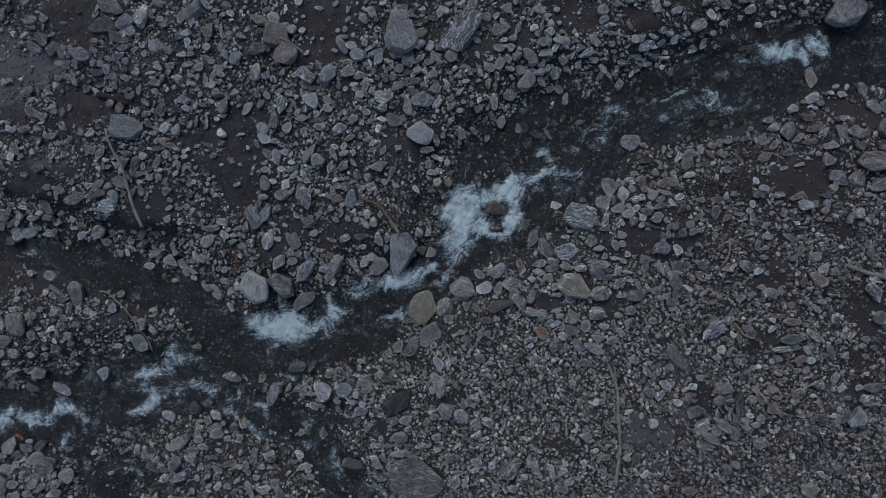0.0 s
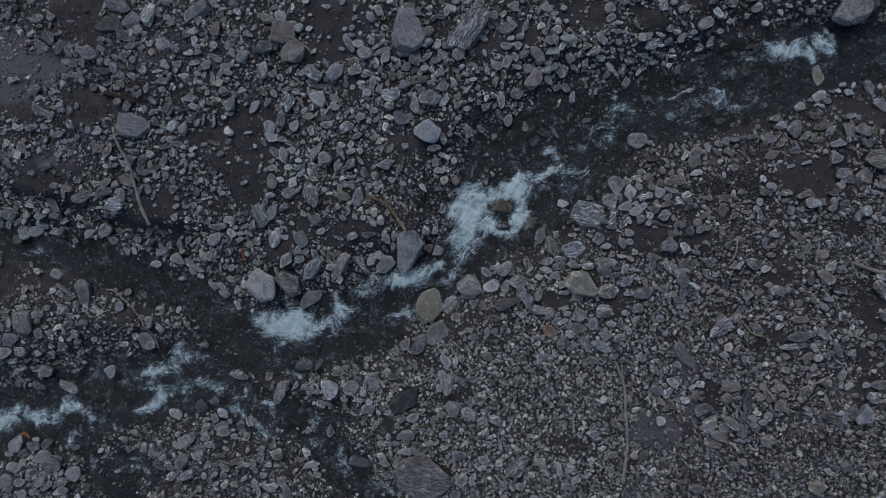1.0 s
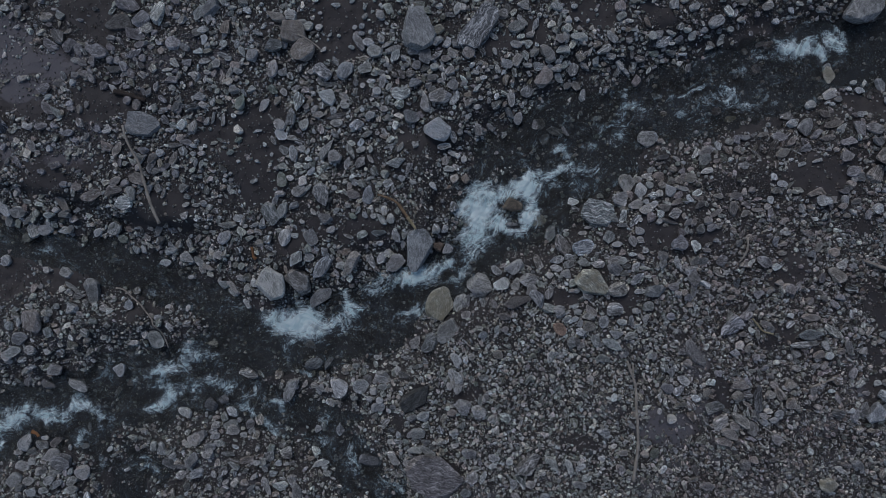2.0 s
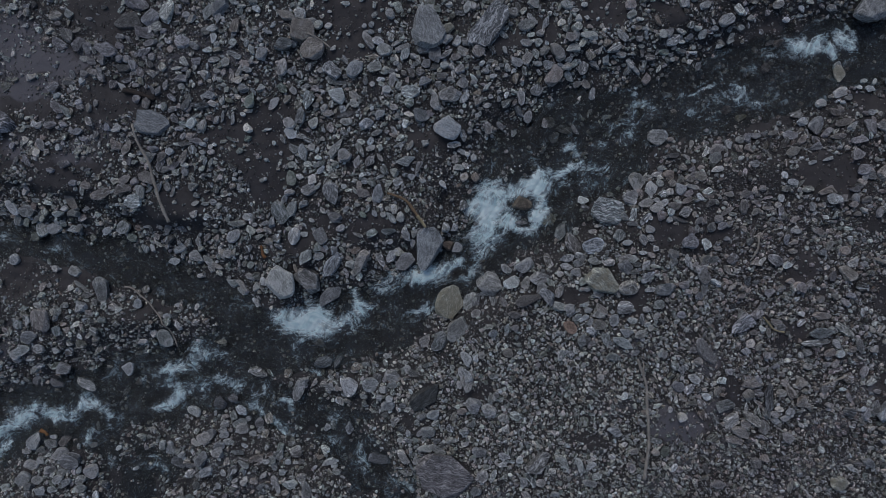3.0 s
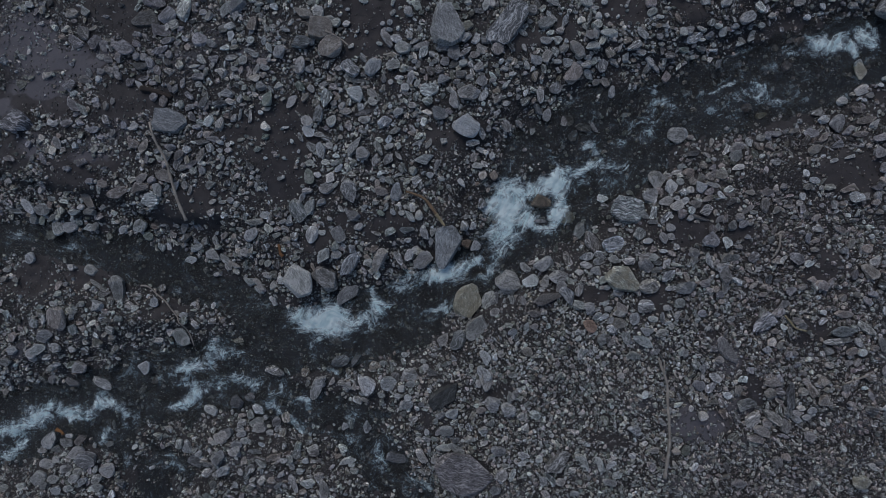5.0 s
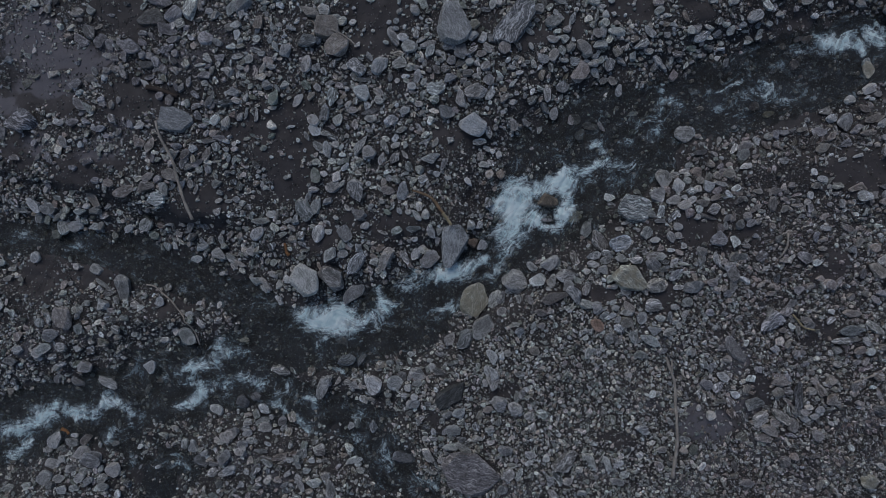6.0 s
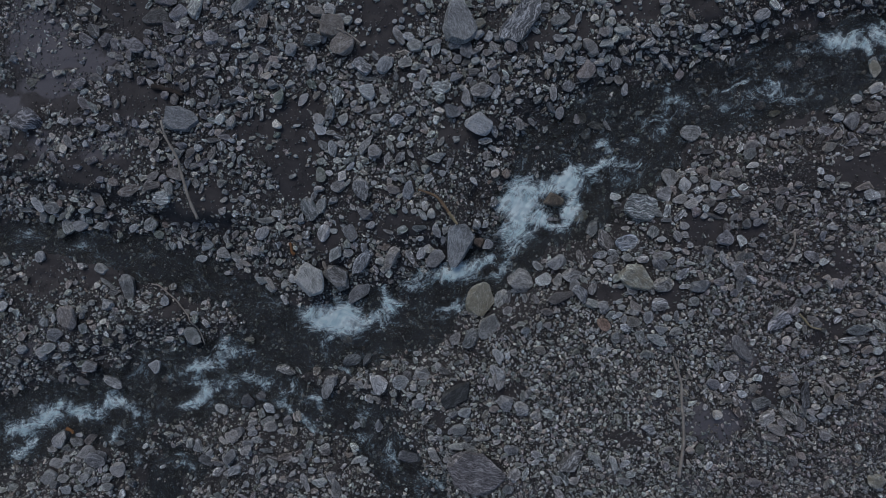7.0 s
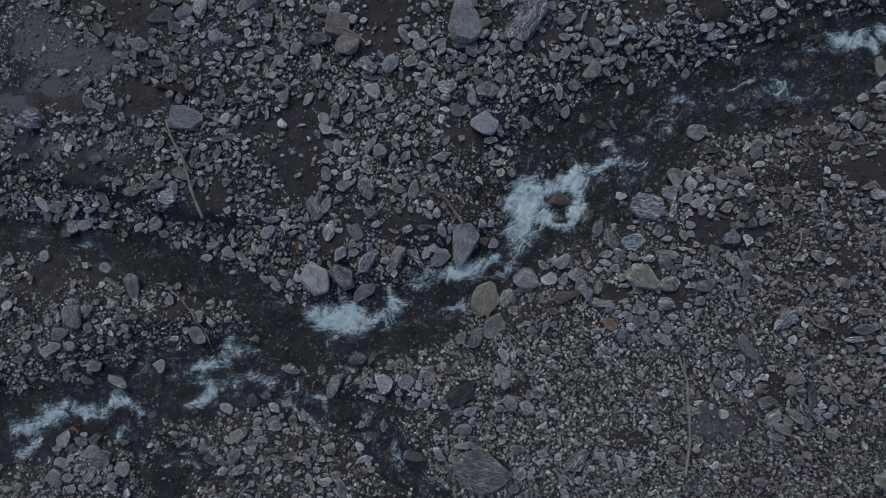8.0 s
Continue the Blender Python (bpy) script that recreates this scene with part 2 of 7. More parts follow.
def wood_material(name, light, dark, along=26.0):
    k = Nodes(name)
    p = k.attribute("grain")
    lines = k.noise(k.stretched(p, (1.5, along, along)), 2.0, 4.0, 0.6, 0.3)
    knots = k.noise(p, 6.0, 4.0)
    body = k.mix(k.span(lines, 0.35, 0.65, 0.0, 1.0), dark, light)
    body = k.mix(k.span(knots, 0.4, 0.7, 0.0, 0.7), body, tuple(0.6 * c for c in dark))
    k.surface(body, 0.85, [(lines, 0.6, 0.006), (knots, 0.4, 0.01)])
    return k.mat


GROUND, WATER = ground_material(), water_material()
GREY_WOOD = wood_material("weathered_grey_wood", (0.5, 0.455, 0.395), (0.3, 0.27, 0.235))
BROWN_WOOD = wood_material("reddish_brown_bark", (0.32, 0.225, 0.14), (0.16, 0.105, 0.065))
PEELED_WOOD = wood_material("peeled_yellow_wood", (0.55, 0.48, 0.31), (0.34, 0.28, 0.17))
DARK_WOOD = wood_material("rotten_dark_wood", (0.075, 0.055, 0.045), (0.035, 0.028, 0.025))
RUSTY_LEAF = wood_material("rust_orange_bark", (0.42, 0.2, 0.07), (0.2, 0.1, 0.05), 10.0)


# ---------------------------------------------------------------- the lie of the land
# each stream: x, y and half width in metres along its middle
MAIN_STREAM = [(22.55, 6.90, 0.56), (13.16, 4.35, 0.57), (8.58, 3.40, 0.57), (7.58, 3.19, 0.61), (6.73, 3.15, 0.58), (5.86, 3.09, 0.65), (4.96, 2.75, 0.79), (4.05, 2.50, 0.64), (3.21, 2.28, 0.65), (2.64, 1.96, 0.79), (1.96, 1.41, 0.76), (1.17, 0.76, 0.75), (0.55, 0.17, 0.59), (0.02, -0.38, 0.37), (-0.66, -0.82, 0.39), (-1.51, -1.35, 0.63), (-2.38, -1.69, 0.64), (-3.27, -1.84, 0.64), (-4.17, -2.03, 0.65), (-4.98, -2.47, 0.77), (-5.93, -2.74, 0.73), (-7.14, -2.98, 0.68), (-8.25, -3.38, 0.66), (-9.51, -3.74, 0.72), (-11.06, -4.21, 0.77), (-12.90, -4.87, 0.83), (-21.08, -6.75, 1.00), (-34.85, -8.56, 1.17)]
SIDE_STREAM = [(-29.38, 2.46, 0.51), (-12.90, 0.73, 0.43), (-10.26, 0.15, 0.42), (-8.95, -0.01, 0.34), (-7.68, -0.17, 0.40), (-6.47, -0.41, 0.47), (-5.31, -0.78, 0.46), (-4.40, -1.25, 0.46), (-3.72, -1.68, 0.43)]
LOWER_STREAM = [(0.16, -10.89, 0.46), (-1.30, -5.44, 0.42), (-1.56, -4.72, 0.42), (-1.94, -4.11, 0.44), (-2.38, -3.50, 0.48), (-3.27, -3.16, 0.49), (-4.18, -2.82, 0.52), (-4.99, -2.62, 0.44)]
LEFT_STREAM = [(-5.34, -10.58, 0.44), (-6.17, -5.45, 0.40), (-6.59, -4.69, 0.40), (-7.14, -4.10, 0.38), (-7.61, -3.70, 0.32), (-8.50, -3.53, 0.30)]
FALL_POOL = [(0.95, 0.85, 0.42), (0.33, 0.80, 0.40), (0.25, 0.30, 0.38)]
MIDDLE_POOL = [(-0.30, -0.55, 0.25), (-0.85, -0.60, 0.28), (-1.40, -0.75, 0.30)]
THIRD_POOL = [(-2.10, -1.00, 0.25), (-2.95, -1.30, 0.32)]
LEFT_RUN = [(-6.60, -3.95, 0.16), (-6.07, -4.33, 0.18), (-5.80, -4.60, 0.16)]
WET_LEDGE = [(0.37, 1.34, 0.26), (1.02, 1.81, 0.36), (1.65, 2.37, 0.36), (2.04, 2.65, 0.25)]
STREAMS = (MAIN_STREAM, SIDE_STREAM, LOWER_STREAM, LEFT_STREAM, FALL_POOL, MIDDLE_POOL, THIRD_POOL, LEFT_RUN, WET_LEDGE)
DEEP = (0.14, 0.05, 0.04, 0.04, 0.08, 0.08, 0.08, 0.03, 0.03)
LEVEL = 0.30


def base_height(x, y):
    """The smooth valley floor: it falls to the west, with two gravel bars."""
    bar = 0.40 * np.exp(-((x + 6.6) / 2.6) ** 2 - ((y - 2.6) / 2.6) ** 2)
    bar = bar + 0.15 * np.exp(-((x - 4.2) / 4.0) ** 2 - ((y + 2.6) / 2.4) ** 2)
    return 3.0 * np.tanh(0.146 * x / 3.0) + bar


def nearest_on(stream, x, y):
    """Distance to a stream's middle, its half width there, and the way along and across it."""
    best = np.full(x.shape, 1e9)
    wide, along, across = np.zeros(x.shape), np.zeros(x.shape), np.zeros(x.shape)
    run = 0.0
    for (ax, ay, aw), (bx, by, bw) in zip(stream, stream[1:]):
        dx, dy = bx - ax, by - ay
        size = math.hypot(dx, dy)
        u = np.clip(((x - ax) * dx + (y - ay) * dy) / size ** 2, 0, 1)
        ox, oy = x - ax - u * dx, y - ay - u * dy
        d = np.hypot(ox, oy)
        near = d < best
        best = np.where(near, d, best)
        wide = np.where(near, aw + u * (bw - aw), wide)
        along = np.where(near, run + u * size, along)
        across = np.where(near, (ox * dy - oy * dx) / size, across)
        run += size
    return best, wide, along, across


def ripples(x, y, seed, size):
    """A smooth random field made of crossing waves, about -1 to 1."""
    rng = np.random.RandomState(seed)
    total = np.zeros(np.shape(x))
    for i in range(14):
        a, f, ph = rng.uniform(0, 2 * math.pi), rng.uniform(0.6, 1.7) / size, rng.uniform(0, 2 * math.pi)
        total = total + np.sin((x * math.cos(a) + y * math.sin(a)) * f * 2 * math.pi + ph)
    return total / 5.0


def channel(x, y):
    """How deep the streams have cut, and how far inside the wet bed a place is (metres, positive inside)."""
    cut, inside = np.zeros(x.shape), np.full(x.shape, -99.0)
    wobble = 0.10 * ripples(x, y, 5, 0.9) + 0.06 * ripples(x, y, 6, 0.35)
    for stream, deep in zip(STREAMS, DEEP):
        d, w, _, _ = nearest_on(stream, x, y)
        s = w + wobble - d
        bank = np.clip(1 + s / 0.8, 0, 1)
        bank = bank * bank * (3 - 2 * bank)
        bed = np.clip(s / (0.6 * w), 0, 1)
        cut = np.maximum(cut, LEVEL * bank + deep * bed * (2 - bed))
        inside = np.maximum(inside, s)
    return cut, inside


# the lip of the sand terrace north of the side stream: x and y along it
TERRACE = [(-10.13, 1.31), (-9.35, 1.25), (-8.07, 1.04), (-7.26, 0.88), (-6.72, 0.65), (-5.79, 0.41), (-4.70, 0.32), (-4.26, 0.29)]


def terrace(x, y):
    """A low cut bank: the sand stands a little higher on its north side."""
    lip = np.interp(x, [p[0] for p in TERRACE], [p[1] for p in TERRACE]) + 0.07 * ripples(x, y, 12, 0.5)
    d = y - lip
    ends = np.clip((x - TERRACE[0][0]) / 0.5, 0, 1) * np.clip((TERRACE[-1][0] - x) / 0.8, 0, 1)
    return ends * np.where(d > 0, 0.09 * np.clip(d / 0.08, 0, 1) * np.clip(1.2 - d / 1.5, 0, 1), -0.09 * np.clip(1 + d / 0.45, 0, 1))


def land(x, y):
    cut, inside = channel(x, y)
    near = np.clip(1.3 - np.hypot(x / 30, y / 20), 0, 1)
    rough = 0.035 * ripples(x, y, 1, 1.7) + 0.016 * ripples(x, y, 2, 0.5) + 0.006 * ripples(x, y, 3, 0.17)
    return base_height(x, y) - cut + rough * near + terrace(x, y)


def land_at(x, y):
    return float(land(np.array([x]), np.array([y]))[0])


BARE, SILT, DUST, FROTH, CALM, PILES, GRIT = [], [], [], [], [], [], []


def bare(x, y, rx, ry, turn=0):
    """A patch of bare dark sand."""
    BARE.append((x, y, rx, ry, turn))


def silt(x, y, rx, ry, turn=0):
    """A flat of pale grey silt."""
    SILT.append((x, y, rx, ry, turn))


def dust(x, y, rx, ry, turn=0):
    """Pale silt washed in between the stones."""
    DUST.append((x, y, rx, ry, turn))


def strand(*points):
    """A run of white water: x, y, half width and strength along its middle."""
    FROTH.append(points)


def calm(x, y, rx, ry, turn):
    """A dark gap in the white water."""
    CALM.append((x, y, rx, ry, turn))


def pile(x, y, rx, ry):
    """A spot where cobbles lie close together."""
    PILES.append((x, y, rx, ry, 0))


def grit(x, y, rx, ry):
    """A spot thick with small chips."""
    GRIT.append((x, y, rx, ry, 0))


def patches(kind, x, y, hard=2.0):
    total = np.zeros(x.shape)
    for px, py, rx, ry, turn, *s in kind:
        c, n = math.cos(radians(turn)), math.sin(radians(turn))
        dx, dy = x - px, y - py
        q = ((dx * c + dy * n) / rx) ** 2 + ((dy * c - dx * n) / ry) ** 2
        total = np.maximum(total, (s[0] if s else 1.0) * np.exp(-0.7 * q ** (hard / 2)))
    return total


bare(-7.15, 4.55, 0.62, 0.37)
bare(-6.75, 4.06, 0.34, 0.23)
bare(-7.61, 3.47, 0.34, 0.21)
bare(-6.68, 2.64, 0.65, 0.34)
bare(-8.24, 2.56, 0.37, 0.22)
bare(-3.69, 2.39, 0.46, 0.25)
bare(-3.70, 1.24, 0.46, 0.38)
bare(-5.32, 0.73, 0.46, 0.30)
bare(-2.10, 4.25, 0.58, 0.45)
bare(-2.26, 3.60, 0.43, 0.23)
bare(-3.12, 0.01, 0.27, 0.23)
bare(-1.76, 0.30, 0.39, 0.23)
bare(-0.65, 1.88, 0.40, 0.24)
bare(0.66, 3.60, 0.36, 0.18)
bare(1.38, 3.72, 0.22, 0.18)
bare(2.19, 3.99, 0.39, 0.25)
bare(5.77, 1.07, 0.57, 0.31)
bare(3.39, 0.20, 0.40, 0.32)
bare(4.15, 0.08, 0.24, 0.17)
bare(5.40, -0.45, 0.31, 0.30)
bare(6.83, -0.98, 0.31, 0.42)
bare(6.48, 0.36, 0.16, 0.13)
bare(2.82, -0.99, 0.27, 0.21)
bare(1.76, -0.88, 0.29, 0.17)
bare(1.99, -3.41, 0.23, 0.14)
bare(0.06, -2.70, 0.20, 0.16)
bare(-0.95, -3.23, 0.20, 0.16)
bare(4.24, -2.41, 0.11, 0.22)
bare(5.25, -1.51, 0.31, 0.15)
bare(-6.21, -1.29, 0.32, 0.15)
bare(-7.49, -0.65, 0.66, 0.26)
bare(-8.97, -0.66, 0.45, 0.29)
bare(-9.13, 1.78, 0.44, 0.24)
bare(-7.82, 1.52, 0.43, 0.22)
bare(6.65, -1.80, 0.18, 0.13)
bare(-2.53, 0.42, 0.21, 0.14)
bare(-4.43, 2.10, 0.25, 0.19)
bare(-9.18, 2.78, 0.66, 0.22)
bare(6.60, -2.25, 0.23, 0.16)
bare(-0.85, 1.78, 0.26, 0.12)
bare(3.31, 3.93, 0.23, 0.13)
bare(6.75, 2.27, 0.42, 0.16)
bare(6.45, 2.39, 0.37, 0.11)
bare(5.26, 3.65, 0.46, 0.11)
bare(4.82, 1.97, 0.28, 0.09)
bare(-3.69, 1.87, 0.48, 0.29)
bare(-4.53, 2.03, 0.36, 0.19)
bare(-7.19, 1.56, 0.53, 0.17)
bare(-7.84, 1.20, 0.54, 0.15)
bare(-5.89, 0.49, 0.43, 0.15)
bare(-4.22, 1.63, 0.27, 0.21)
silt(-8.88, 3.88, 0.66, 0.55)
silt(-8.33, 3.50, 0.55, 0.26)
silt(-7.48, 3.38, 0.54, 0.19, 25)
silt(-8.71, 3.03, 0.66, 0.24)
silt(-8.24, 2.96, 0.37, 0.15, 20)
silt(-9.66, 2.69, 0.45, 0.22)
silt(3.40, -3.08, 0.5, 0.24)
silt(4.07, -2.70, 0.22, 0.2)
silt(3.89, -1.79, 0.28, 0.13, -55)
dust(3.48, -3.04, 0.47, 0.23)
dust(4.06, -2.68, 0.26, 0.21)
dust(3.53, -3.66, 0.34, 0.17)
dust(4.87, -4.06, 0.46, 0.20)
dust(6.24, -2.35, 0.27, 0.31)
dust(6.11, -3.45, 0.33, 0.25)
dust(5.70, -2.92, 0.37, 0.27)
dust(3.08, -2.87, 0.28, 0.25)
dust(3.19, -4.07, 0.38, 0.25)
dust(5.37, -3.67, 0.37, 0.20)
dust(2.45, -2.76, 0.38, 0.23)
dust(2.64, -1.71, 0.32, 0.29)
dust(2.00, -3.94, 0.39, 0.19)
dust(1.45, -4.09, 0.29, 0.20)
dust(4.23, -3.43, 0.37, 0.20)
dust(6.21, -1.90, 0.27, 0.18)
dust(2.28, -1.43, 0.19, 0.17)
dust(3.87, -2.04, 0.19, 0.28)
dust(0.29, -4.35, 0.40, 0.16)
dust(-9.02, 4.13, 0.67, 0.67)
dust(-8.59, 3.53, 0.66, 0.44)
dust(-9.31, 4.61, 0.45, 0.34)
dust(-7.84, 3.59, 0.32, 0.22)
dust(-5.71, 3.36, 0.63, 0.31)
dust(-5.11, 3.80, 0.42, 0.25)
dust(-4.46, 3.36, 0.52, 0.31)
dust(-8.60, 1.89, 0.66, 0.22)
dust(-7.35, 1.74, 0.54, 0.26)
dust(-6.83, 2.14, 0.32, 0.15)
dust(-9.00, -2.10, 0.56, 0.27)
dust(-7.68, -1.86, 0.44, 0.22)
dust(-8.72, -1.64, 0.56, 0.22)
dust(-4.75, -4.14, 0.53, 0.28)
dust(-4.07, -4.51, 0.53, 0.21)
dust(-8.14, -4.37, 0.45, 0.25)
strand((0.33, 0.89, 0.23, 1.20), (0.32, 0.58, 0.27, 1.60), (0.34, 0.33, 0.23, 1.50), (0.24, 0.07, 0.15, 1.10))
strand((0.20, 0.12, 0.16, 1.00), (0.18, -0.14, 0.14, 0.90), (0.14, -0.39, 0.10, 0.80), (0.02, -0.60, 0.06, 0.70))
strand((0.38, 0.17, 0.10, 0.90), (0.45, -0.08, 0.05, 0.70))
strand((1.24, 1.30, 0.08, 0.90), (1.20, 1.08, 0.14, 1.40), (0.93, 0.95, 0.16, 1.20), (0.63, 0.89, 0.14, 1.10), (0.38, 0.82, 0.14, 1.20))
strand((1.24, 1.03, 0.14, 1.40), (1.31, 0.77, 0.12, 1.10), (1.24, 0.47, 0.12, 1.20), (1.10, 0.27, 0.08, 1.00))
strand((0.51, 0.48, 0.12, 1.10), (0.73, 0.37, 0.12, 1.25), (0.98, 0.29, 0.09, 1.10))
strand((0.53, 0.73, 0.14, 1.20), (0.71, 0.63, 0.09, 0.90))
strand((1.37, 1.21, 0.08, 0.80), (1.57, 1.23, 0.09, 0.85), (1.81, 1.34, 0.09, 1.00), (1.99, 1.40, 0.06, 0.80))
strand((1.99, 1.34, 0.07, 0.70), (2.20, 1.31, 0.09, 0.70), (2.37, 1.35, 0.08, 0.75))
strand((1.71, 1.12, 0.14, 0.49), (2.10, 1.17, 0.14, 0.49), (2.34, 1.11, 0.12, 0.44))
strand((1.73, 1.68, 0.07, 1.00), (1.86, 1.70, 0.05, 0.80), (1.92, 1.52, 0.04, 0.58))
strand((-0.20, -0.35, 0.09, 1.00), (-0.49, -0.50, 0.13, 1.30), (-0.80, -0.58, 0.15, 1.25), (-1.07, -0.66, 0.13, 1.10), (-1.35, -0.63, 0.13, 0.70))
strand((-0.10, -0.62, 0.05, 0.80), (-0.01, -0.72, 0.04, 0.70))
strand((-1.41, -0.71, 0.15, 0.58), (-1.65, -0.77, 0.15, 0.49))
strand((-0.78, -1.20, 0.09, 1.10), (-0.96, -1.26, 0.09, 0.90))
strand((-3.62, -1.43, 0.14, 1.00), (-3.28, -1.48, 0.21, 1.50), (-2.95, -1.45, 0.26, 1.65), (-2.62, -1.55, 0.17, 1.30))
strand((-2.97, -1.19, 0.13, 1.10), (-2.78, -1.28, 0.11, 1.10))
strand((-2.57, -1.60, 0.10, 1.00), (-2.35, -1.48, 0.10, 1.00), (-2.17, -1.30, 0.08, 0.90))
strand((-2.13, -0.91, 0.06, 0.80), (-2.08, -1.09, 0.08, 0.95), (-2.05, -1.27, 0.11, 0.85), (-2.18, -1.53, 0.08, 0.80))
strand((-2.01, -1.12, 0.07, 0.80), (-1.84, -1.19, 0.04, 0.70))
strand((-3.08, -1.71, 0.08, 0.90), (-3.19, -1.82, 0.05, 0.80), (-3.34, -1.98, 0.04, 0.64))
strand((-2.54, -1.77, 0.04, 0.58), (-2.46, -1.85, 0.03, 0.52))
strand((-5.26, -1.88, 0.07, 0.81), (-5.31, -2.12, 0.13, 0.98), (-5.36, -2.34, 0.10, 0.90))
strand((-5.24, -2.20, 0.11, 0.85), (-4.92, -2.08, 0.09, 0.70), (-4.68, -2.12, 0.04, 0.58))
strand((-5.45, -2.38, 0.09, 0.85), (-5.78, -2.43, 0.09, 0.88), (-6.00, -2.48, 0.08, 0.81))
strand((-6.18, -2.58, 0.11, 0.52), (-6.49, -2.65, 0.07, 0.49))
strand((-5.12, -2.72, 0.11, 0.81), (-5.49, -2.85, 0.10, 0.85), (-5.73, -2.99, 0.10, 0.98), (-5.88, -3.17, 0.10, 1.00), (-6.12, -3.20, 0.08, 0.81))
strand((-4.87, -2.59, 0.08, 0.81), (-4.64, -2.65, 0.09, 0.90), (-4.44, -2.78, 0.08, 0.80))
strand((-6.06, -2.77, 0.09, 0.58), (-5.66, -2.74, 0.09, 0.58))
strand((-7.64, -3.00, 0.07, 0.80), (-7.73, -3.23, 0.12, 1.15), (-7.93, -3.43, 0.10, 0.90))
strand((-7.67, -3.16, 0.09, 1.00), (-7.42, -3.18, 0.08, 0.90), (-7.22, -3.26, 0.08, 0.85), (-7.08, -3.43, 0.06, 0.85))
strand((-8.12, -3.40, 0.13, 0.95), (-8.32, -3.42, 0.14, 1.00), (-8.51, -3.39, 0.09, 0.80))
strand((-8.72, -3.27, 0.08, 0.90), (-8.91, -3.47, 0.13, 1.25), (-9.22, -3.59, 0.13, 1.10), (-9.47, -3.74, 0.12, 1.00), (-9.80, -3.88, 0.14, 1.00))
strand((-9.32, -4.05, 0.09, 0.81), (-9.54, -4.24, 0.09, 0.80), (-9.80, -4.41, 0.09, 0.81))
strand((-9.17, -3.33, 0.06, 0.70), (-9.07, -3.47, 0.07, 0.81))
strand((-7.54, -3.79, 0.08, 0.70), (-7.66, -3.96, 0.06, 0.58))
strand((-7.17, -3.53, 0.05, 0.58), (-7.08, -3.71, 0.03, 0.52))
strand((-4.16, -3.08, 0.08, 0.75), (-3.98, -3.16, 0.08, 0.81), (-3.88, -3.30, 0.04, 0.58))
strand((-3.75, -3.34, 0.06, 0.75), (-3.60, -3.47, 0.08, 0.85), (-3.51, -3.59, 0.08, 0.85), (-3.38, -3.66, 0.05, 0.58))
strand((-3.46, -2.97, 0.08, 0.85), (-3.37, -3.10, 0.06, 0.81))
strand((-2.75, -2.90, 0.05, 0.58), (-2.81, -3.10, 0.06, 0.52))
strand((-2.38, -3.24, 0.06, 0.58), (-2.53, -3.29, 0.05, 0.46))
strand((-2.04, -3.77, 0.08, 0.60), (-1.92, -4.10, 0.08, 0.75), (-1.97, -4.27, 0.05, 0.58))
strand((-3.08, -3.57, 0.05, 0.49), (-2.73, -3.67, 0.05, 0.44), (-2.38, -3.72, 0.09, 0.44))
strand((-2.99, -2.40, 0.05, 0.58), (-2.84, -2.46, 0.06, 0.70), (-2.71, -2.56, 0.04, 0.58))
strand((-4.07, -2.91, 0.09, 0.41), (-3.82, -2.77, 0.09, 0.41))
strand((-1.37, -4.40, 0.06, 0.52), (-1.10, -4.51, 0.06, 0.46))
strand((-6.24, -4.19, 0.04, 0.64), (-6.07, -4.33, 0.08, 0.84), (-5.91, -4.44, 0.04, 0.58))
strand((-7.15, -4.23, 0.07, 0.52), (-7.05, -4.38, 0.06, 0.46))
strand((2.88, 2.71, 0.04, 0.58), (2.85, 2.46, 0.09, 0.85), (2.87, 2.31, 0.07, 0.85), (2.77, 2.16, 0.07, 0.72), (2.58, 2.09, 0.06, 0.64), (2.47, 1.95, 0.04, 0.52))
strand((2.89, 2.17, 0.06, 0.58), (2.77, 1.90, 0.12, 0.46), (2.53, 1.75, 0.08, 0.46))
strand((2.99, 2.45, 0.05, 0.56), (3.22, 2.38, 0.05, 0.46))
strand((2.37, 1.83, 0.08, 0.42), (2.30, 1.69, 0.08, 0.42))
strand((3.41, 2.55, 0.04, 0.58), (3.66, 2.56, 0.04, 0.58), (3.89, 2.57, 0.04, 0.67), (4.03, 2.66, 0.03, 0.75), (4.18, 2.76, 0.03, 0.72))
strand((4.28, 2.79, 0.05, 0.85), (4.40, 2.73, 0.04, 0.79), (4.57, 2.68, 0.04, 0.84), (4.65, 2.57, 0.04, 0.85), (4.57, 2.43, 0.04, 0.70))
strand((4.44, 2.63, 0.12, 0.44), (4.51, 2.51, 0.10, 0.42))
strand((4.74, 2.39, 0.05, 0.67), (4.89, 2.34, 0.05, 0.58))
strand((4.42, 2.92, 0.04, 0.60), (4.54, 3.07, 0.04, 0.49))
strand((4.71, 2.94, 0.07, 0.58), (4.82, 3.02, 0.04, 0.58))
# no foam of its own: weak froth colour painted for a bluish sheen
strand((3.66, 2.38, 0.16, 0.30), (4.17, 2.46, 0.19, 0.30), (4.71, 2.52, 0.14, 0.30))
strand((5.11, 3.22, 0.10, 0.49), (5.35, 3.31, 0.13, 0.80), (5.60, 3.31, 0.13, 1.15), (5.83, 3.32, 0.11, 1.20), (6.02, 3.23, 0.09, 1.20), (6.08, 3.10, 0.06, 0.90))
strand((6.12, 3.53, 0.08, 0.90), (6.18, 3.40, 0.10, 1.15), (6.36, 3.30, 0.08, 1.10))
strand((6.29, 3.62, 0.05, 0.80), (6.42, 3.41, 0.05, 0.81))
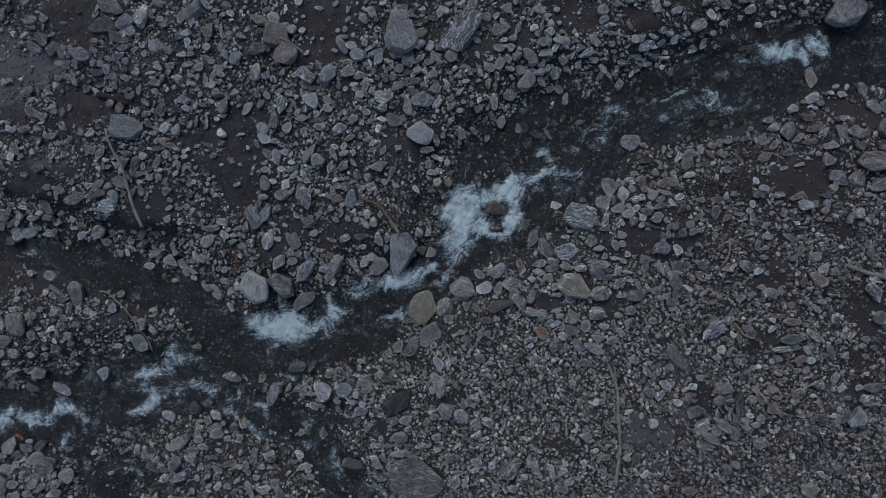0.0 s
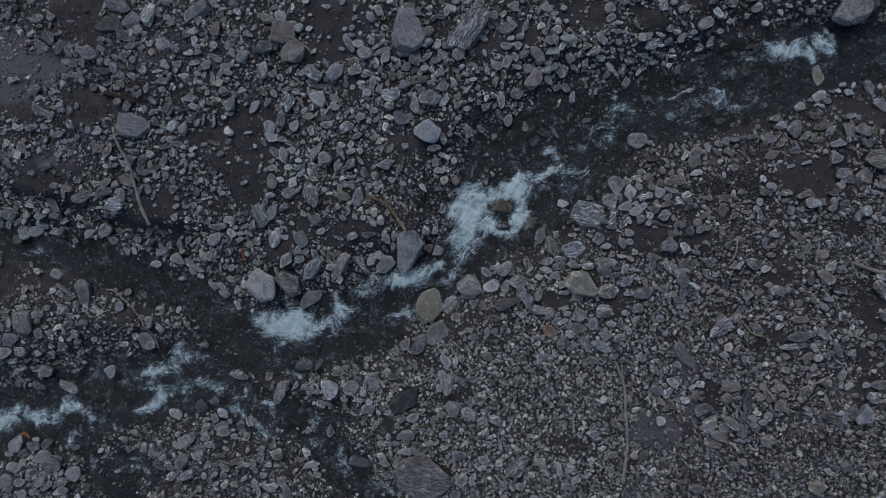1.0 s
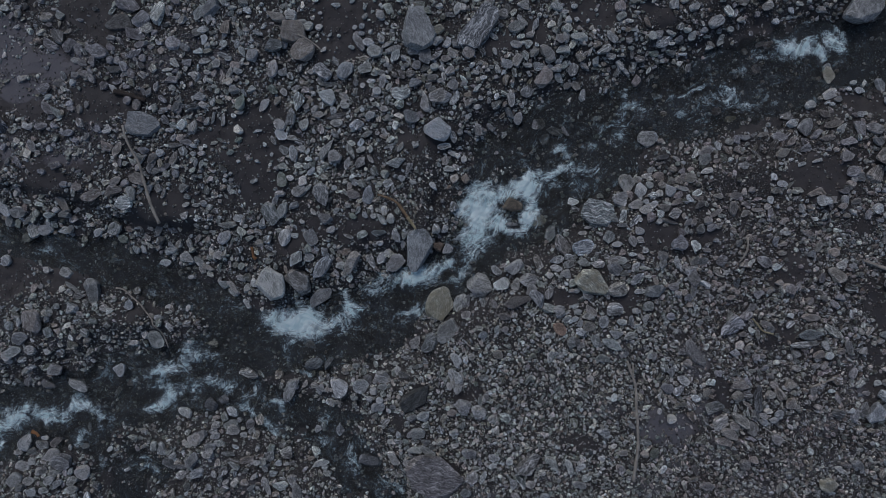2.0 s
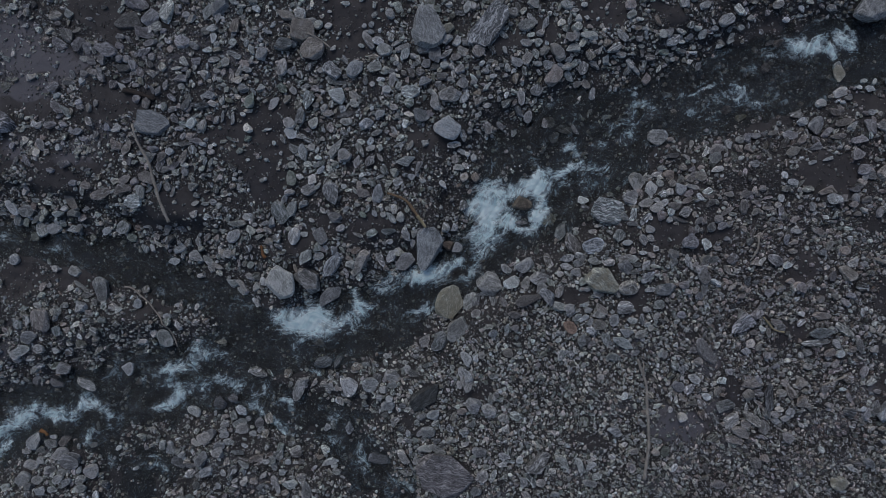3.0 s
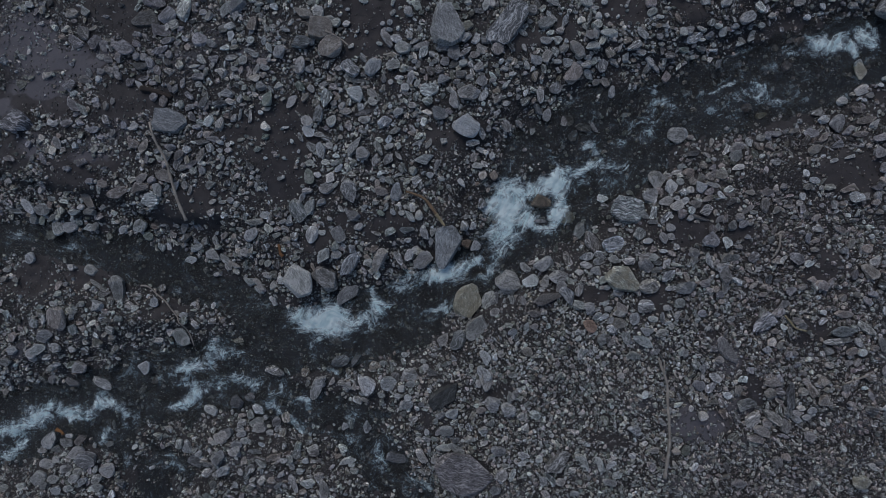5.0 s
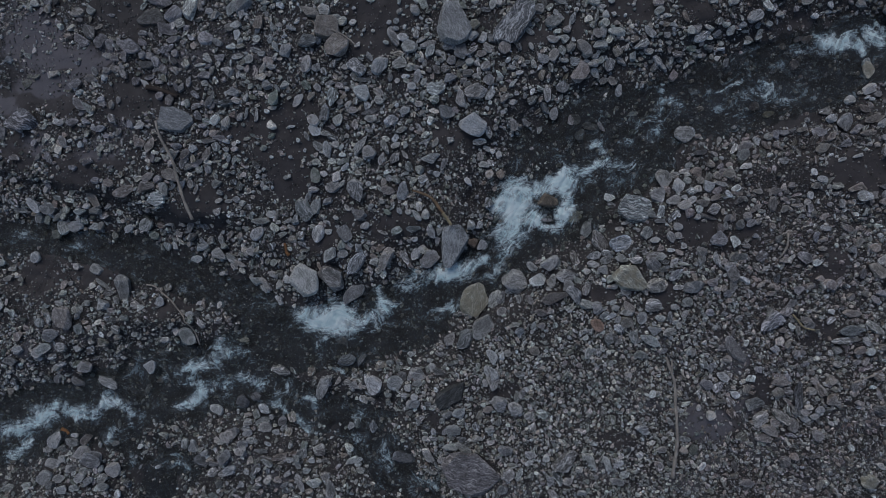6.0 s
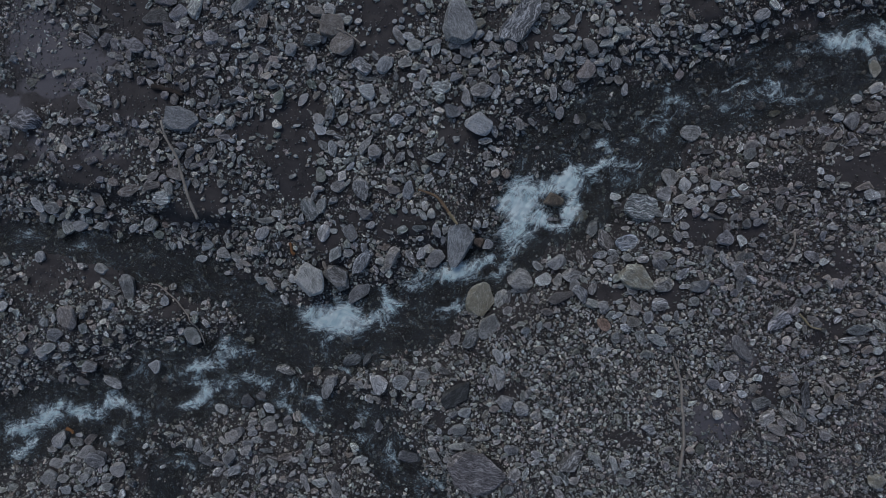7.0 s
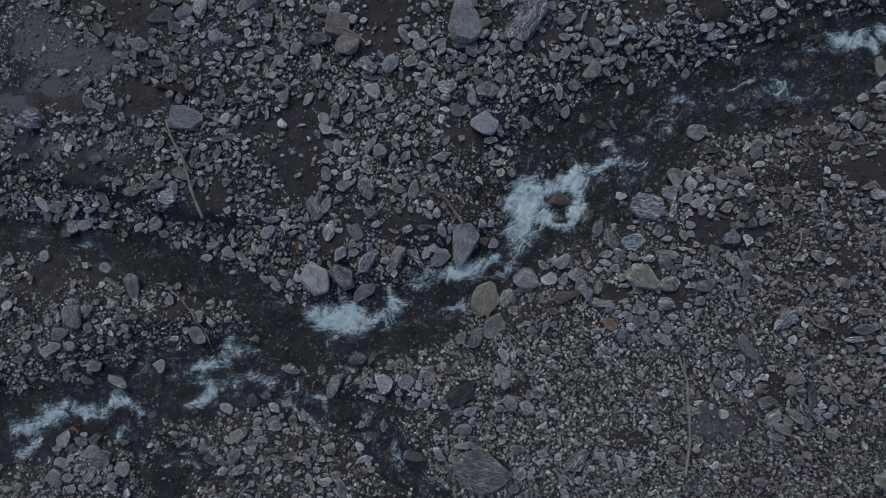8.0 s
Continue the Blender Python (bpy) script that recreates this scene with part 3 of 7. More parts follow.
strand((5.95, 3.43, 0.07, 0.81), (5.73, 3.42, 0.07, 0.70))
strand((-9.65, 0.03, 0.09, 0.41), (-9.41, 0.15, 0.08, 0.52), (-9.33, 0.28, 0.06, 0.46))
strand((-8.48, -0.12, 0.07, 0.39), (-7.91, -0.09, 0.07, 0.39))
calm(0.96, 0.71, 0.16, 0.11, 10)
calm(0.95, 0.34, 0.13, 0.05, 0)
pile(-8.27, -4.16, 0.69, 0.53)
pile(-4.51, -3.98, 1.17, 0.53)
pile(-3.40, -4.29, 0.63, 0.38)
pile(-0.44, 3.13, 0.62, 0.46)
pile(0.46, 2.90, 0.60, 0.48)
pile(-1.47, -2.54, 0.71, 0.37)
pile(-0.64, -3.52, 0.60, 0.40)
pile(1.19, -0.58, 0.78, 0.33)
pile(2.46, -0.38, 0.77, 0.38)
pile(3.21, 0.87, 0.57, 0.38)
pile(4.74, 1.60, 0.84, 0.28)
pile(6.03, 1.76, 0.83, 0.24)
pile(-2.31, -0.40, 0.93, 0.31)
pile(-7.78, 0.50, 0.76, 0.37)
pile(-6.25, 0.22, 0.64, 0.26)
pile(-4.81, 0.01, 0.85, 0.36)
pile(-7.06, 3.41, 0.64, 0.32)
pile(-5.06, 3.25, 0.84, 0.63)
pile(-5.07, 1.58, 0.73, 0.52)
pile(-1.99, 2.48, 0.92, 0.62)
pile(-2.73, 1.56, 0.62, 0.31)
pile(3.85, 3.52, 0.85, 0.28)
pile(1.63, 3.44, 0.69, 0.39)
pile(4.15, -2.78, 0.56, 0.37)
pile(5.63, -1.59, 0.55, 0.27)
pile(6.64, -2.52, 0.45, 0.36)
pile(-7.64, -1.64, 0.99, 0.40)
pile(-1.89, 0.93, 0.62, 0.41)
pile(-3.17, 0.11, 0.52, 0.42)
grit(4.74, 3.80, 0.89, 0.28)
grit(-0.29, 0.91, 0.48, 0.60)
grit(0.56, 2.99, 0.60, 0.45)
grit(-8.01, -1.76, 0.77, 0.38)
grit(-4.85, -4.37, 0.96, 0.32)
grit(-5.06, 3.36, 0.73, 0.52)
grit(-7.48, 4.16, 0.65, 0.32)

def openness(x, y):
    """1 on stony ground, towards 0 on bare sand and silt."""
    x, y = x + 0.13 * ripples(x, y, 41, 0.6), y + 0.13 * ripples(x, y, 42, 0.6)
    return (1 - 0.95 * np.clip(1.5 * patches(BARE, x, y, 3.0), 0, 1)) * (1 - 0.8 * np.clip(1.4 * patches(SILT, x, y, 3.0), 0, 1))


def shingle(x, y):
    """1 on the south bank, where fine shingle covers everything."""
    return np.clip((0.44 * x - 1.55 - y) / 0.7, 0, 1) * np.clip((x + 1.6) / 0.8, 0, 1)


def in_water(x, y):
    _, inside = channel(x, y)
    return np.clip(inside / 0.25 + 0.6, 0, 1)


def stoniness(x, y):
    return openness(x, y) * 0.85 * (1 - 0.45 * in_water(x, y))


def mesh_from(name, verts, faces, material, smooth=True, **attributes):
    """A mesh from arrays; attributes: per-vertex numbers or vectors."""
    me = bpy.data.meshes.new(name)
    verts, faces = np.asarray(verts, np.float32), np.asarray(faces, np.int32)
    n, c = len(faces), faces.shape[1]
    me.vertices.add(len(verts))
    me.vertices.foreach_set("co", verts.ravel())
    me.loops.add(n * c)
    me.loops.foreach_set("vertex_index", faces.ravel())
    me.polygons.add(n)
    me.polygons.foreach_set("loop_start", np.arange(0, n * c, c, dtype=np.int32))
    me.polygons.foreach_set("use_smooth", np.full(n, smooth))
    for key, values in attributes.items():
        values = np.asarray(values, np.float32)
        a = me.attributes.new(key, "FLOAT_VECTOR" if values.ndim == 2 else "FLOAT", "POINT")
        a.data.foreach_set("vector" if values.ndim == 2 else "value", values.ravel())
    me.materials.append(material)
    me.update(calc_edges=True)
    me.validate()
    return me


def sheet(xs, ys):
    gx, gy = np.meshgrid(xs, ys)
    w, h = len(xs), len(ys)
    i = np.arange(w * h).reshape(h, w)
    quads = np.stack([i[:-1, :-1], i[:-1, 1:], i[1:, 1:], i[1:, :-1]], -1).reshape(-1, 4)
    return gx.ravel(), gy.ravel(), quads


def spread(a, b, step, far, grow=1.1):
    """Even steps from a to b, then ever wider ones out to the horizon."""
    out, s = [], step
    while not out or out[-1] < far:
        s *= grow
        out.append((out[-1] if out else 0) + s)
    out = np.array(out)
    return np.concatenate([a - out[::-1], np.arange(a, b + step / 2, step), b + out])


# ---------------------------------------------------------------- ground and water
gx, gy, quads = sheet(spread(-10.5, 9.5, 0.07, 900), spread(-5.8, 5.8, 0.07, 900))
gz = land(gx, gy)
hx, hy = gx + 0.1 * ripples(gx, gy, 43, 0.5), gy + 0.1 * ripples(gx, gy, 44, 0.5)
ground = new("ground", mesh_from("ground", np.stack([gx, gy, gz], -1), quads, GROUND, silt=np.maximum(patches(SILT, hx, hy, 3.0), 0.72 * patches(DUST, hx, hy)), stony=stoniness(gx, gy)))
tagged(ground, "dark wet silt and sand of a stony stream bed", "ground", kind="structure")

wx, wy, quads = sheet(spread(-10.0, 9.0, 0.03, 16), spread(-5.3, 5.3, 0.03, 8))
_, inside = channel(wx, wy)
keep = (inside > -0.12)[quads].all(axis=1)
quads = quads[keep]
used = np.unique(quads)
remap = np.full(len(wx), -1)
remap[used] = np.arange(len(used))
wx, wy, quads = wx[used], wy[used], remap[quads]
best = np.full(wx.shape, 1e9)
flow = np.zeros((len(wx), 3))
for stream in STREAMS:
    d, w, along, across = nearest_on(stream, wx, wy)
    lead = 1.0 if stream is MAIN_STREAM else 0.0
    near = d - w - lead < best
    best = np.where(near, d - w - lead, best)
    flow[near, 0], flow[near, 1] = along[near], across[near]
flow[:, :2] += 0.12 * np.stack([ripples(wx, wy, 21, 0.8), ripples(wx, wy, 22, 0.8)], -1)
white = np.zeros(wx.shape)
for run in FROTH:
    reach = 3 * max(p[2] for p in run)
    spot = np.nonzero((wx > min(p[0] for p in run) - reach) & (wx < max(p[0] for p in run) + reach) & (wy > min(p[1] for p in run) - reach) & (wy < max(p[1] for p in run) + reach))[0]
    sx = wx[spot] + 0.035 * ripples(wx[spot], wy[spot], 23, 0.3)
    sy = wy[spot] + 0.035 * ripples(wx[spot], wy[spot], 24, 0.3)
    d, w, _, _ = nearest_on([p[:3] for p in run], sx, sy)
    _, force, _, _ = nearest_on([(p[0], p[1], p[3]) for p in run], sx, sy)
    value = force * np.exp(-0.55 * (d / w) ** 2.2)
    white[spot] = np.maximum(white[spot], value)
white *= 1 - 0.9 * patches(CALM, wx, wy, 3.0)
wz = base_height(wx, wy) - LEVEL + 0.012 * ripples(wx, wy, 7, 0.5) + 0.006 * ripples(wx, wy, 8, 0.18)
wz += np.clip(white, 0, 1) * (0.035 + 0.02 * ripples(wx, wy, 9, 0.14))
water = new("water", mesh_from("water", np.stack([wx, wy, wz], -1), quads, WATER, froth=white, flow=flow))
water.visible_shadow = False
tagged(water, "shallow clear stream tumbling white between the stones", "water", kind="structure")


# ---------------------------------------------------------------- stones
def ball(level):
    bm = bmesh.new()
    bmesh.ops.create_icosphere(bm, subdivisions=level, radius=1.0)
    v = np.array([q.co[:] for q in bm.verts])
    f = np.array([[q.index for q in p.verts] for p in bm.faces])
    bm.free()
    return v, f


BALLS = {level: ball(level) for level in (1, 2, 3, 4, 5)}


def stone_shape(level, rng, cuts=9, rough=0.10, facets=(), worn=0, deep=(0.46, 0.82)):
    """A worn, broken stone that fills the cube from -1 to 1."""
    v, f = BALLS[level]
    v = v.copy()
    for i in range(cuts):
        n = rng.normal(size=3)
        n[2] *= 0.35 if i % 2 else 0.9
        n /= np.linalg.norm(n)
        depth = rng.uniform(*deep)
        over = np.clip(v @ n - depth, 0, None)
        v -= 0.98 * over[:, None] * n
    n = np.array((rng.uniform(-0.22, 0.22), rng.uniform(-0.22, 0.22), 1.0))
    n /= np.linalg.norm(n)
    v -= 0.96 * np.clip(v @ n - rng.uniform(0.2, 0.5), 0, None)[:, None] * n
    for angle, depth in facets:
        n = np.array((math.cos(radians(angle)), math.sin(radians(angle)), 0.12))
        over = np.clip(v @ n - depth, 0, None)
        v -= over[:, None] * n
    for i in range(worn):
        total, times = np.zeros(v.shape), np.zeros(len(v))
        for a, b in ((0, 1), (1, 2), (2, 0)):
            np.add.at(total, f[:, a], v[f[:, b]])
            np.add.at(times, f[:, a], 1)
        v = 0.4 * v + 0.6 * total / times[:, None]
    for size, amount in ((1.0, rough), (0.42, 0.45 * rough), (0.2, 0.22 * rough if level > 3 else 0)):
        if amount:
            bump = np.zeros(len(v))
            for i in range(7):
                d = rng.normal(size=3) / size
                bump += np.sin(v @ d * 2.4 + rng.uniform(0, 6.28))
            v *= 1 + amount * bump[:, None] / 3
    low, high = v.min(axis=0), v.max(axis=0)
    return (2 * v - low - high) / (high - low), f


def grain_of(v, rng):
    """Coordinates for the rock's foliation: layers across the stone's width, tilted at random."""
    tilt = Matrix.Rotation(rng.uniform(-0.5, 0.5), 3, "Z") @ Matrix.Rotation(radians(90) + rng.uniform(-0.7, 0.7), 3, "X")
    return v @ np.array(tilt).T + rng.uniform(-40, 40, 3)


TAKEN_STEP = 0.02
taken = np.zeros((600, 1040), np.uint8)


def cells(x, y, rx, ry, turn):
    """The cells of the plan under an ellipse."""
    r = max(rx, ry)
    i0, i1 = int((y - r + 6) / TAKEN_STEP), int((y + r + 6) / TAKEN_STEP) + 1
    j0, j1 = int((x - r + 10.8) / TAKEN_STEP), int((x + r + 10.8) / TAKEN_STEP) + 1
    i0, j0 = max(i0, 0), max(j0, 0)
    part = taken[i0:i1, j0:j1]
    ii, jj = np.mgrid[i0:i0 + part.shape[0], j0:j0 + part.shape[1]]
    dx, dy = jj * TAKEN_STEP - 10.8 - x, ii * TAKEN_STEP - 6 - y
    c, n = math.cos(turn), math.sin(turn)
    return part, ((dx * c + dy * n) / rx) ** 2 + ((dy * c - dx * n) / ry) ** 2 < 1


WORDS = {"grey": "grey", "blue": "blue-grey", "pale": "pale grey", "dark": "dark grey", "brown": "brownish grey", "mossy": "algae-stained tan", "russet": "reddish brown", "slate": "slate-dark", "green": "greenish grey", "dusk": "purplish grey"}
count = 0


def stone(x, y, length, width, turn, tint, banded=0, flat=0.0, facets=(), sunk=0, label=""):
    """One stone of its own, bedded in the ground."""
    global count
    count += 1
    rng = np.random.RandomState(1000 + count)
    big = length > 0.26
    level = 5 if length > 0.6 else 4 if length > 0.4 else 3 if length > 0.16 else 2
    sides = []
    for a, d in facets:
        a = radians(a - turn)
        sides.append((math.degrees(math.atan2(math.sin(a) * width, math.cos(a) * length)), d))
    v, f = stone_shape(level, rng, 9 if big else 8, 0.05 if big else 0.07, sides, 1 if level > 4 else 0, (0.66, 0.9) if facets else (0.72, 0.94) if rng.uniform() < 0.2 else (0.5, 0.86))
    tall = flat or (rng.uniform(0.42, 0.62) * width + 0.035)
    v = v * np.array((length / 2, width / 2, tall / 2))
    material = (BANDED if banded else STONE)[tint]
    name = "boulder" if big else "cobble" if length > 0.19 else "stone" if length > 0.14 else "pebble"
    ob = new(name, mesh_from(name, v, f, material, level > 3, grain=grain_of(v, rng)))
    _, inside = channel(np.array([x]), np.array([y]))
    wet = inside[0] > 0.02
    z = land_at(x, y) + tall * 0.28
    if sunk:
        z = land_at(x, y) + tall * 0.05
    elif wet:
        z = max(z, float(base_height(np.array([x]), np.array([y]))[0]) - LEVEL - 0.12 * tall)
    tip = 0 if flat else 7
    ob.matrix_world = pose(x, y, z, rng.uniform(-tip, tip), rng.uniform(-tip, tip), turn)
    part, hit = cells(x, y, length * 0.46, width * 0.46, radians(turn))
    part[hit] = 2
    if not label:
        form = "flat slab" if flat else "small stone" if name == "stone" else name
        slim = "long" if length > 1.7 * width else "rounded" if length < 1.25 * width else "angular"
        lines = " with pale banding" if banded else ""
        where = "in the stream" if wet else "on the stream bank" if inside[0] > -0.5 else "among gravel and sand"
        label = f"{slim} {WORDS[tint]} {form}{lines} {where}"
    tagged(ob, label, "rock", name + "s by the stream")
    return ob


stone(-0.46, -4.08, 1.09, 0.75, -12, "dusk", 1, flat=.3, facets=((80, .8), (130, .8), (200, .8), (30, .85)))
stone(0.32, 3.80, 0.89, 0.47, 55, "blue", 1, facets=((55, .9), (140, .72), (325, .72), (235, .85)))
stone(-0.75, -0.08, 0.84, 0.49, 78, "grey", facets=((180, .7), (85, .86), (330, .44), (40, .8), (205, .78)))
stone(-0.78, 3.84, 0.78, 0.58, -68, "grey", facets=((30, .75), (100, .85), (165, .62), (255, .7), (330, .8)))
stone(6.61, 3.88, 0.65, 0.48, 48, "blue", facets=((45, .9), (135, .8), (315, .78), (225, .85)))
stone(6.90, 1.39, 0.60, 0.33, -8, "brown", 1)
stone(-0.79, -2.72, 0.66, 0.36, 45, "slate", flat=.12)
stone(-5.85, 2.25, 0.67, 0.46, -8, "blue", 1, flat=.2, facets=((90, .78), (45, .8), (180, .85), (265, .8), (315, .8)))
stone(-3.49, -0.70, 0.65, 0.55, -70, "pale", facets=((60, .82), (130, .85), (200, .88), (290, .85)))
stone(-0.36, -1.05, 0.64, 0.50, 75, "mossy", facets=((20, .9), (110, .9), (200, .92), (290, .9)))
stone(3.85, -1.82, 0.56, 0.20, -58, "dusk", flat=.1)
stone(2.38, 0.55, 0.57, 0.47, -10, "blue", 1, flat=.2, facets=((80, .8), (180, .8), (270, .8), (10, .85)))
stone(2.23, -0.64, 0.56, 0.46, -35, "mossy", 1, flat=.26, facets=((90, .8), (30, .8), (150, .75), (230, .8)))
stone(1.18, -3.81, 0.55, 0.27, 45, "brown", 1, flat=.15, facets=((45, .9), (135, .55), (270, .7), (330, .7)))
stone(-6.35, 4.18, 0.57, 0.32, 0, "slate", flat=.14, facets=((45, .7), (135, .7), (270, .75)))
stone(-2.98, -0.66, 0.56, 0.42, -55, "grey", facets=((60, .7), (135, .72), (225, .62), (300, .85), (0, .75)))
stone(-2.53, -0.39, 0.54, 0.25, 55, "blue", 1, flat=.2)
stone(-0.23, -1.52, 0.50, 0.35, 65, "grey", facets=((30, .85), (150, .85), (240, .85)))
stone(1.00, -0.97, 0.49, 0.21, 25, "brown", flat=.12)
stone(-9.00, 2.33, 0.55, 0.46, -15, "dusk", 1)
stone(-6.21, 4.54, 0.51, 0.32, -25, "dusk", 1)
stone(-3.02, 3.90, 0.50, 0.44, -20, "brown", facets=((90, .8), (170, .7), (250, .75), (0, .8)))
stone(-2.62, -0.97, 0.51, 0.30, 50, "blue")
stone(0.37, -0.71, 0.49, 0.41, -25, "blue", flat=.28)
stone(-3.19, -2.71, 0.51, 0.21, 65, "grey")
stone(-4.60, 4.41, 0.48, 0.23, 50, "blue")
stone(-2.85, 3.54, 0.47, 0.39, 40, "brown")
stone(-7.20, -0.87, 0.51, 0.35, -65, "blue", 1)
stone(-8.33, -1.47, 0.51, 0.33, -70, "brown")
stone(1.79, -0.02, 0.46, 0.24, -60, "brown", 1, flat=.2)
stone(5.61, -1.45, 0.40, 0.18, 5, "dark", 1)
stone(1.50, 3.35, 0.33, 0.18, -40, "grey")
stone(-2.53, 0.92, 0.43, 0.31, -85, "blue")
stone(-1.98, -0.30, 0.43, 0.22, 60, "grey")
stone(2.11, -0.04, 0.39, 0.27, 15, "blue", 1, flat=.2)
stone(3.25, -0.77, 0.36, 0.21, 10, "blue", flat=.16)
stone(7.02, 1.05, 0.38, 0.22, 30, "dusk")
stone(-0.07, -2.42, 0.42, 0.23, 80, "grey")
stone(6.56, -2.67, 0.36, 0.29, 75, "blue", 1)
stone(-5.63, 4.34, 0.48, 0.25, 80, "pale", 1)
stone(-2.22, 2.36, 0.41, 0.10, 15, "dark")
stone(1.48, 2.96, 0.39, 0.29, 70, "brown", facets=((60, .65), (150, .6), (270, .6), (10, .75)))
stone(4.40, -1.34, 0.43, 0.24, 35, "dusk", 1, flat=.2)
stone(5.63, -1.18, 0.31, 0.13, -3, "brown", flat=.1)
stone(-2.20, -2.62, 0.38, 0.29, -70, "pale", 1)
stone(5.54, -1.61, 0.47, 0.11, 5, "pale", 1)
stone(4.26, -2.91, 0.33, 0.20, 35, "pale", 1)
stone(-4.03, -2.45, 0.41, 0.20, -5, "pale", 1)
stone(-6.72, 3.62, 0.40, 0.29, -5, "dusk")
stone(-0.40, 2.07, 0.50, 0.40, -20, "pale")
stone(-1.15, 1.48, 0.36, 0.20, 10, "blue")
stone(-1.63, -0.29, 0.31, 0.12, -65, "pale", 1)
stone(1.39, -0.34, 0.38, 0.14, -60, "brown", 1)
stone(0.96, 0.72, 0.36, 0.26, -20, "russet", 1, flat=.2)
stone(6.87, -0.69, 0.34, 0.22, -60, "dusk", 1)
stone(-2.75, -2.23, 0.38, 0.23, 20, "dark", 1)
stone(4.55, -2.85, 0.39, 0.18, -50, "brown", 1)
stone(6.85, -2.20, 0.32, 0.16, 0, "dark")
stone(-3.37, 4.20, 0.41, 0.19, -20, "brown")
stone(-0.62, 2.52, 0.34, 0.20, -65, "blue")
stone(-2.43, 1.76, 0.45, 0.18, 55, "blue")
stone(1.98, 3.08, 0.27, 0.18, 60, "blue", 1)
stone(0.90, 2.60, 0.31, 0.14, -85, "pale", 1)
stone(1.52, 1.90, 0.26, 0.22, 80, "dark", sunk=1)
stone(3.24, 1.84, 0.30, 0.30, 0, "blue")
stone(5.75, 1.98, 0.32, 0.24, 60, "dusk")
stone(6.11, 1.99, 0.33, 0.13, 15, "brown")
stone(6.46, 1.87, 0.33, 0.16, -60, "dusk")
stone(-7.64, 0.82, 0.39, 0.17, -55, "brown")
stone(-6.88, 0.93, 0.43, 0.21, 15, "brown")
stone(-3.48, 0.59, 0.44, 0.27, -60, "blue")
stone(-1.19, -0.32, 0.37, 0.29, 30, "blue")
stone(0.96, -0.38, 0.34, 0.26, 45, "grey")
stone(1.61, 0.22, 0.30, 0.20, 60, "dark", flat=.15)
stone(3.64, 0.03, 0.28, 0.26, 0, "dusk")
stone(1.37, 0.44, 0.34, 0.26, 30, "mossy", 1, sunk=1)
stone(-5.90, -1.82, 0.40, 0.29, -60, "blue")
stone(-7.61, -2.78, 0.43, 0.20, -35, "pale", 1)
stone(-8.12, -4.18, 0.38, 0.27, 20, "blue")
stone(-0.55, -1.76, 0.39, 0.28, 50, "dark", 1)
stone(-3.58, -4.46, 0.36, 0.13, -65, "blue")
stone(4.81, -2.51, 0.46, 0.16, 88, "slate", 1)
stone(-2.08, 3.17, 0.35, 0.27, 60, "blue")
stone(-1.16, 3.42, 0.26, 0.16, 60, "blue", 1)
stone(-1.05, 2.73, 0.34, 0.24, 10, "pale", 1)
stone(-0.35, 2.63, 0.40, 0.30, 20, "brown", 1)
stone(-2.37, 2.94, 0.35, 0.09, 0, "dark")
stone(-3.07, 2.34, 0.33, 0.16, 75, "blue")
stone(7.07, 1.93, 0.31, 0.22, 90, "dark")
stone(-4.38, 0.16, 0.32, 0.21, 50, "blue")
stone(-2.72, 0.14, 0.31, 0.23, -60, "blue")
stone(-3.22, 0.14, 0.33, 0.23, 80, "pale")
stone(-3.00, -0.25, 0.35, 0.23, 60, "blue")
stone(-1.64, 0.91, 0.33, 0.22, 70, "blue")
stone(-0.00, -1.04, 0.35, 0.23, 70, "grey")
stone(2.95, -0.56, 0.28, 0.13, 45, "blue", 1)
stone(4.12, 1.24, 0.23, 0.11, 20, "pale")
stone(6.67, 1.15, 0.31, 0.25, 60, "brown", 1)
stone(-2.62, -4.10, 0.36, 0.13, 20, "pale")
stone(-0.58, -3.66, 0.32, 0.14, -30, "blue")
stone(1.85, -3.78, 0.33, 0.12, -75, "pale")
stone(4.14, -2.66, 0.32, 0.19, 10, "dark")
stone(-7.63, 3.99, 0.30, 0.22, -60, "dusk", 1)
stone(-6.23, 3.32, 0.23, 0.15, -60, "dusk")
stone(-3.42, 3.66, 0.35, 0.25, 10, "dark", 1)
stone(-2.40, 2.72, 0.35, 0.27, -40, "pale")
stone(-3.04, 1.68, 0.33, 0.17, -80, "grey")
stone(2.04, 3.58, 0.31, 0.15, -10, "pale")
stone(3.48, 3.49, 0.31, 0.19, 40, "blue", 1)
stone(4.28, 3.75, 0.27, 0.21, 30, "blue")
stone(6.16, 2.85, 0.30, 0.17, -75, "mossy")
stone(6.66, 1.87, 0.29, 0.18, -20, "dusk")
stone(-8.47, 0.31, 0.32, 0.25, -80, "pale")
stone(-6.21, 0.78, 0.32, 0.27, 0, "blue", 1)
stone(1.20, -0.60, 0.36, 0.24, 10, "blue")
stone(2.86, 1.08, 0.30, 0.26, -50, "grey")
stone(3.09, 0.93, 0.29, 0.19, 80, "pale")
stone(3.57, 0.53, 0.25, 0.19, 20, "brown", 1)
stone(2.63, -0.75, 0.34, 0.25, 10, "brown", 1)
stone(4.94, -0.27, 0.26, 0.17, -35, "dusk")
stone(6.03, -0.49, 0.31, 0.24, -20, "brown")
stone(-1.21, -3.87, 0.31, 0.19, -45, "pale")
stone(5.88, -3.87, 0.29, 0.22, 0, "mossy")
stone(-10.15, 0.60, 0.37, 0.30, 60, "blue")
stone(-8.87, -4.66, 0.34, 0.29, 20, "blue")
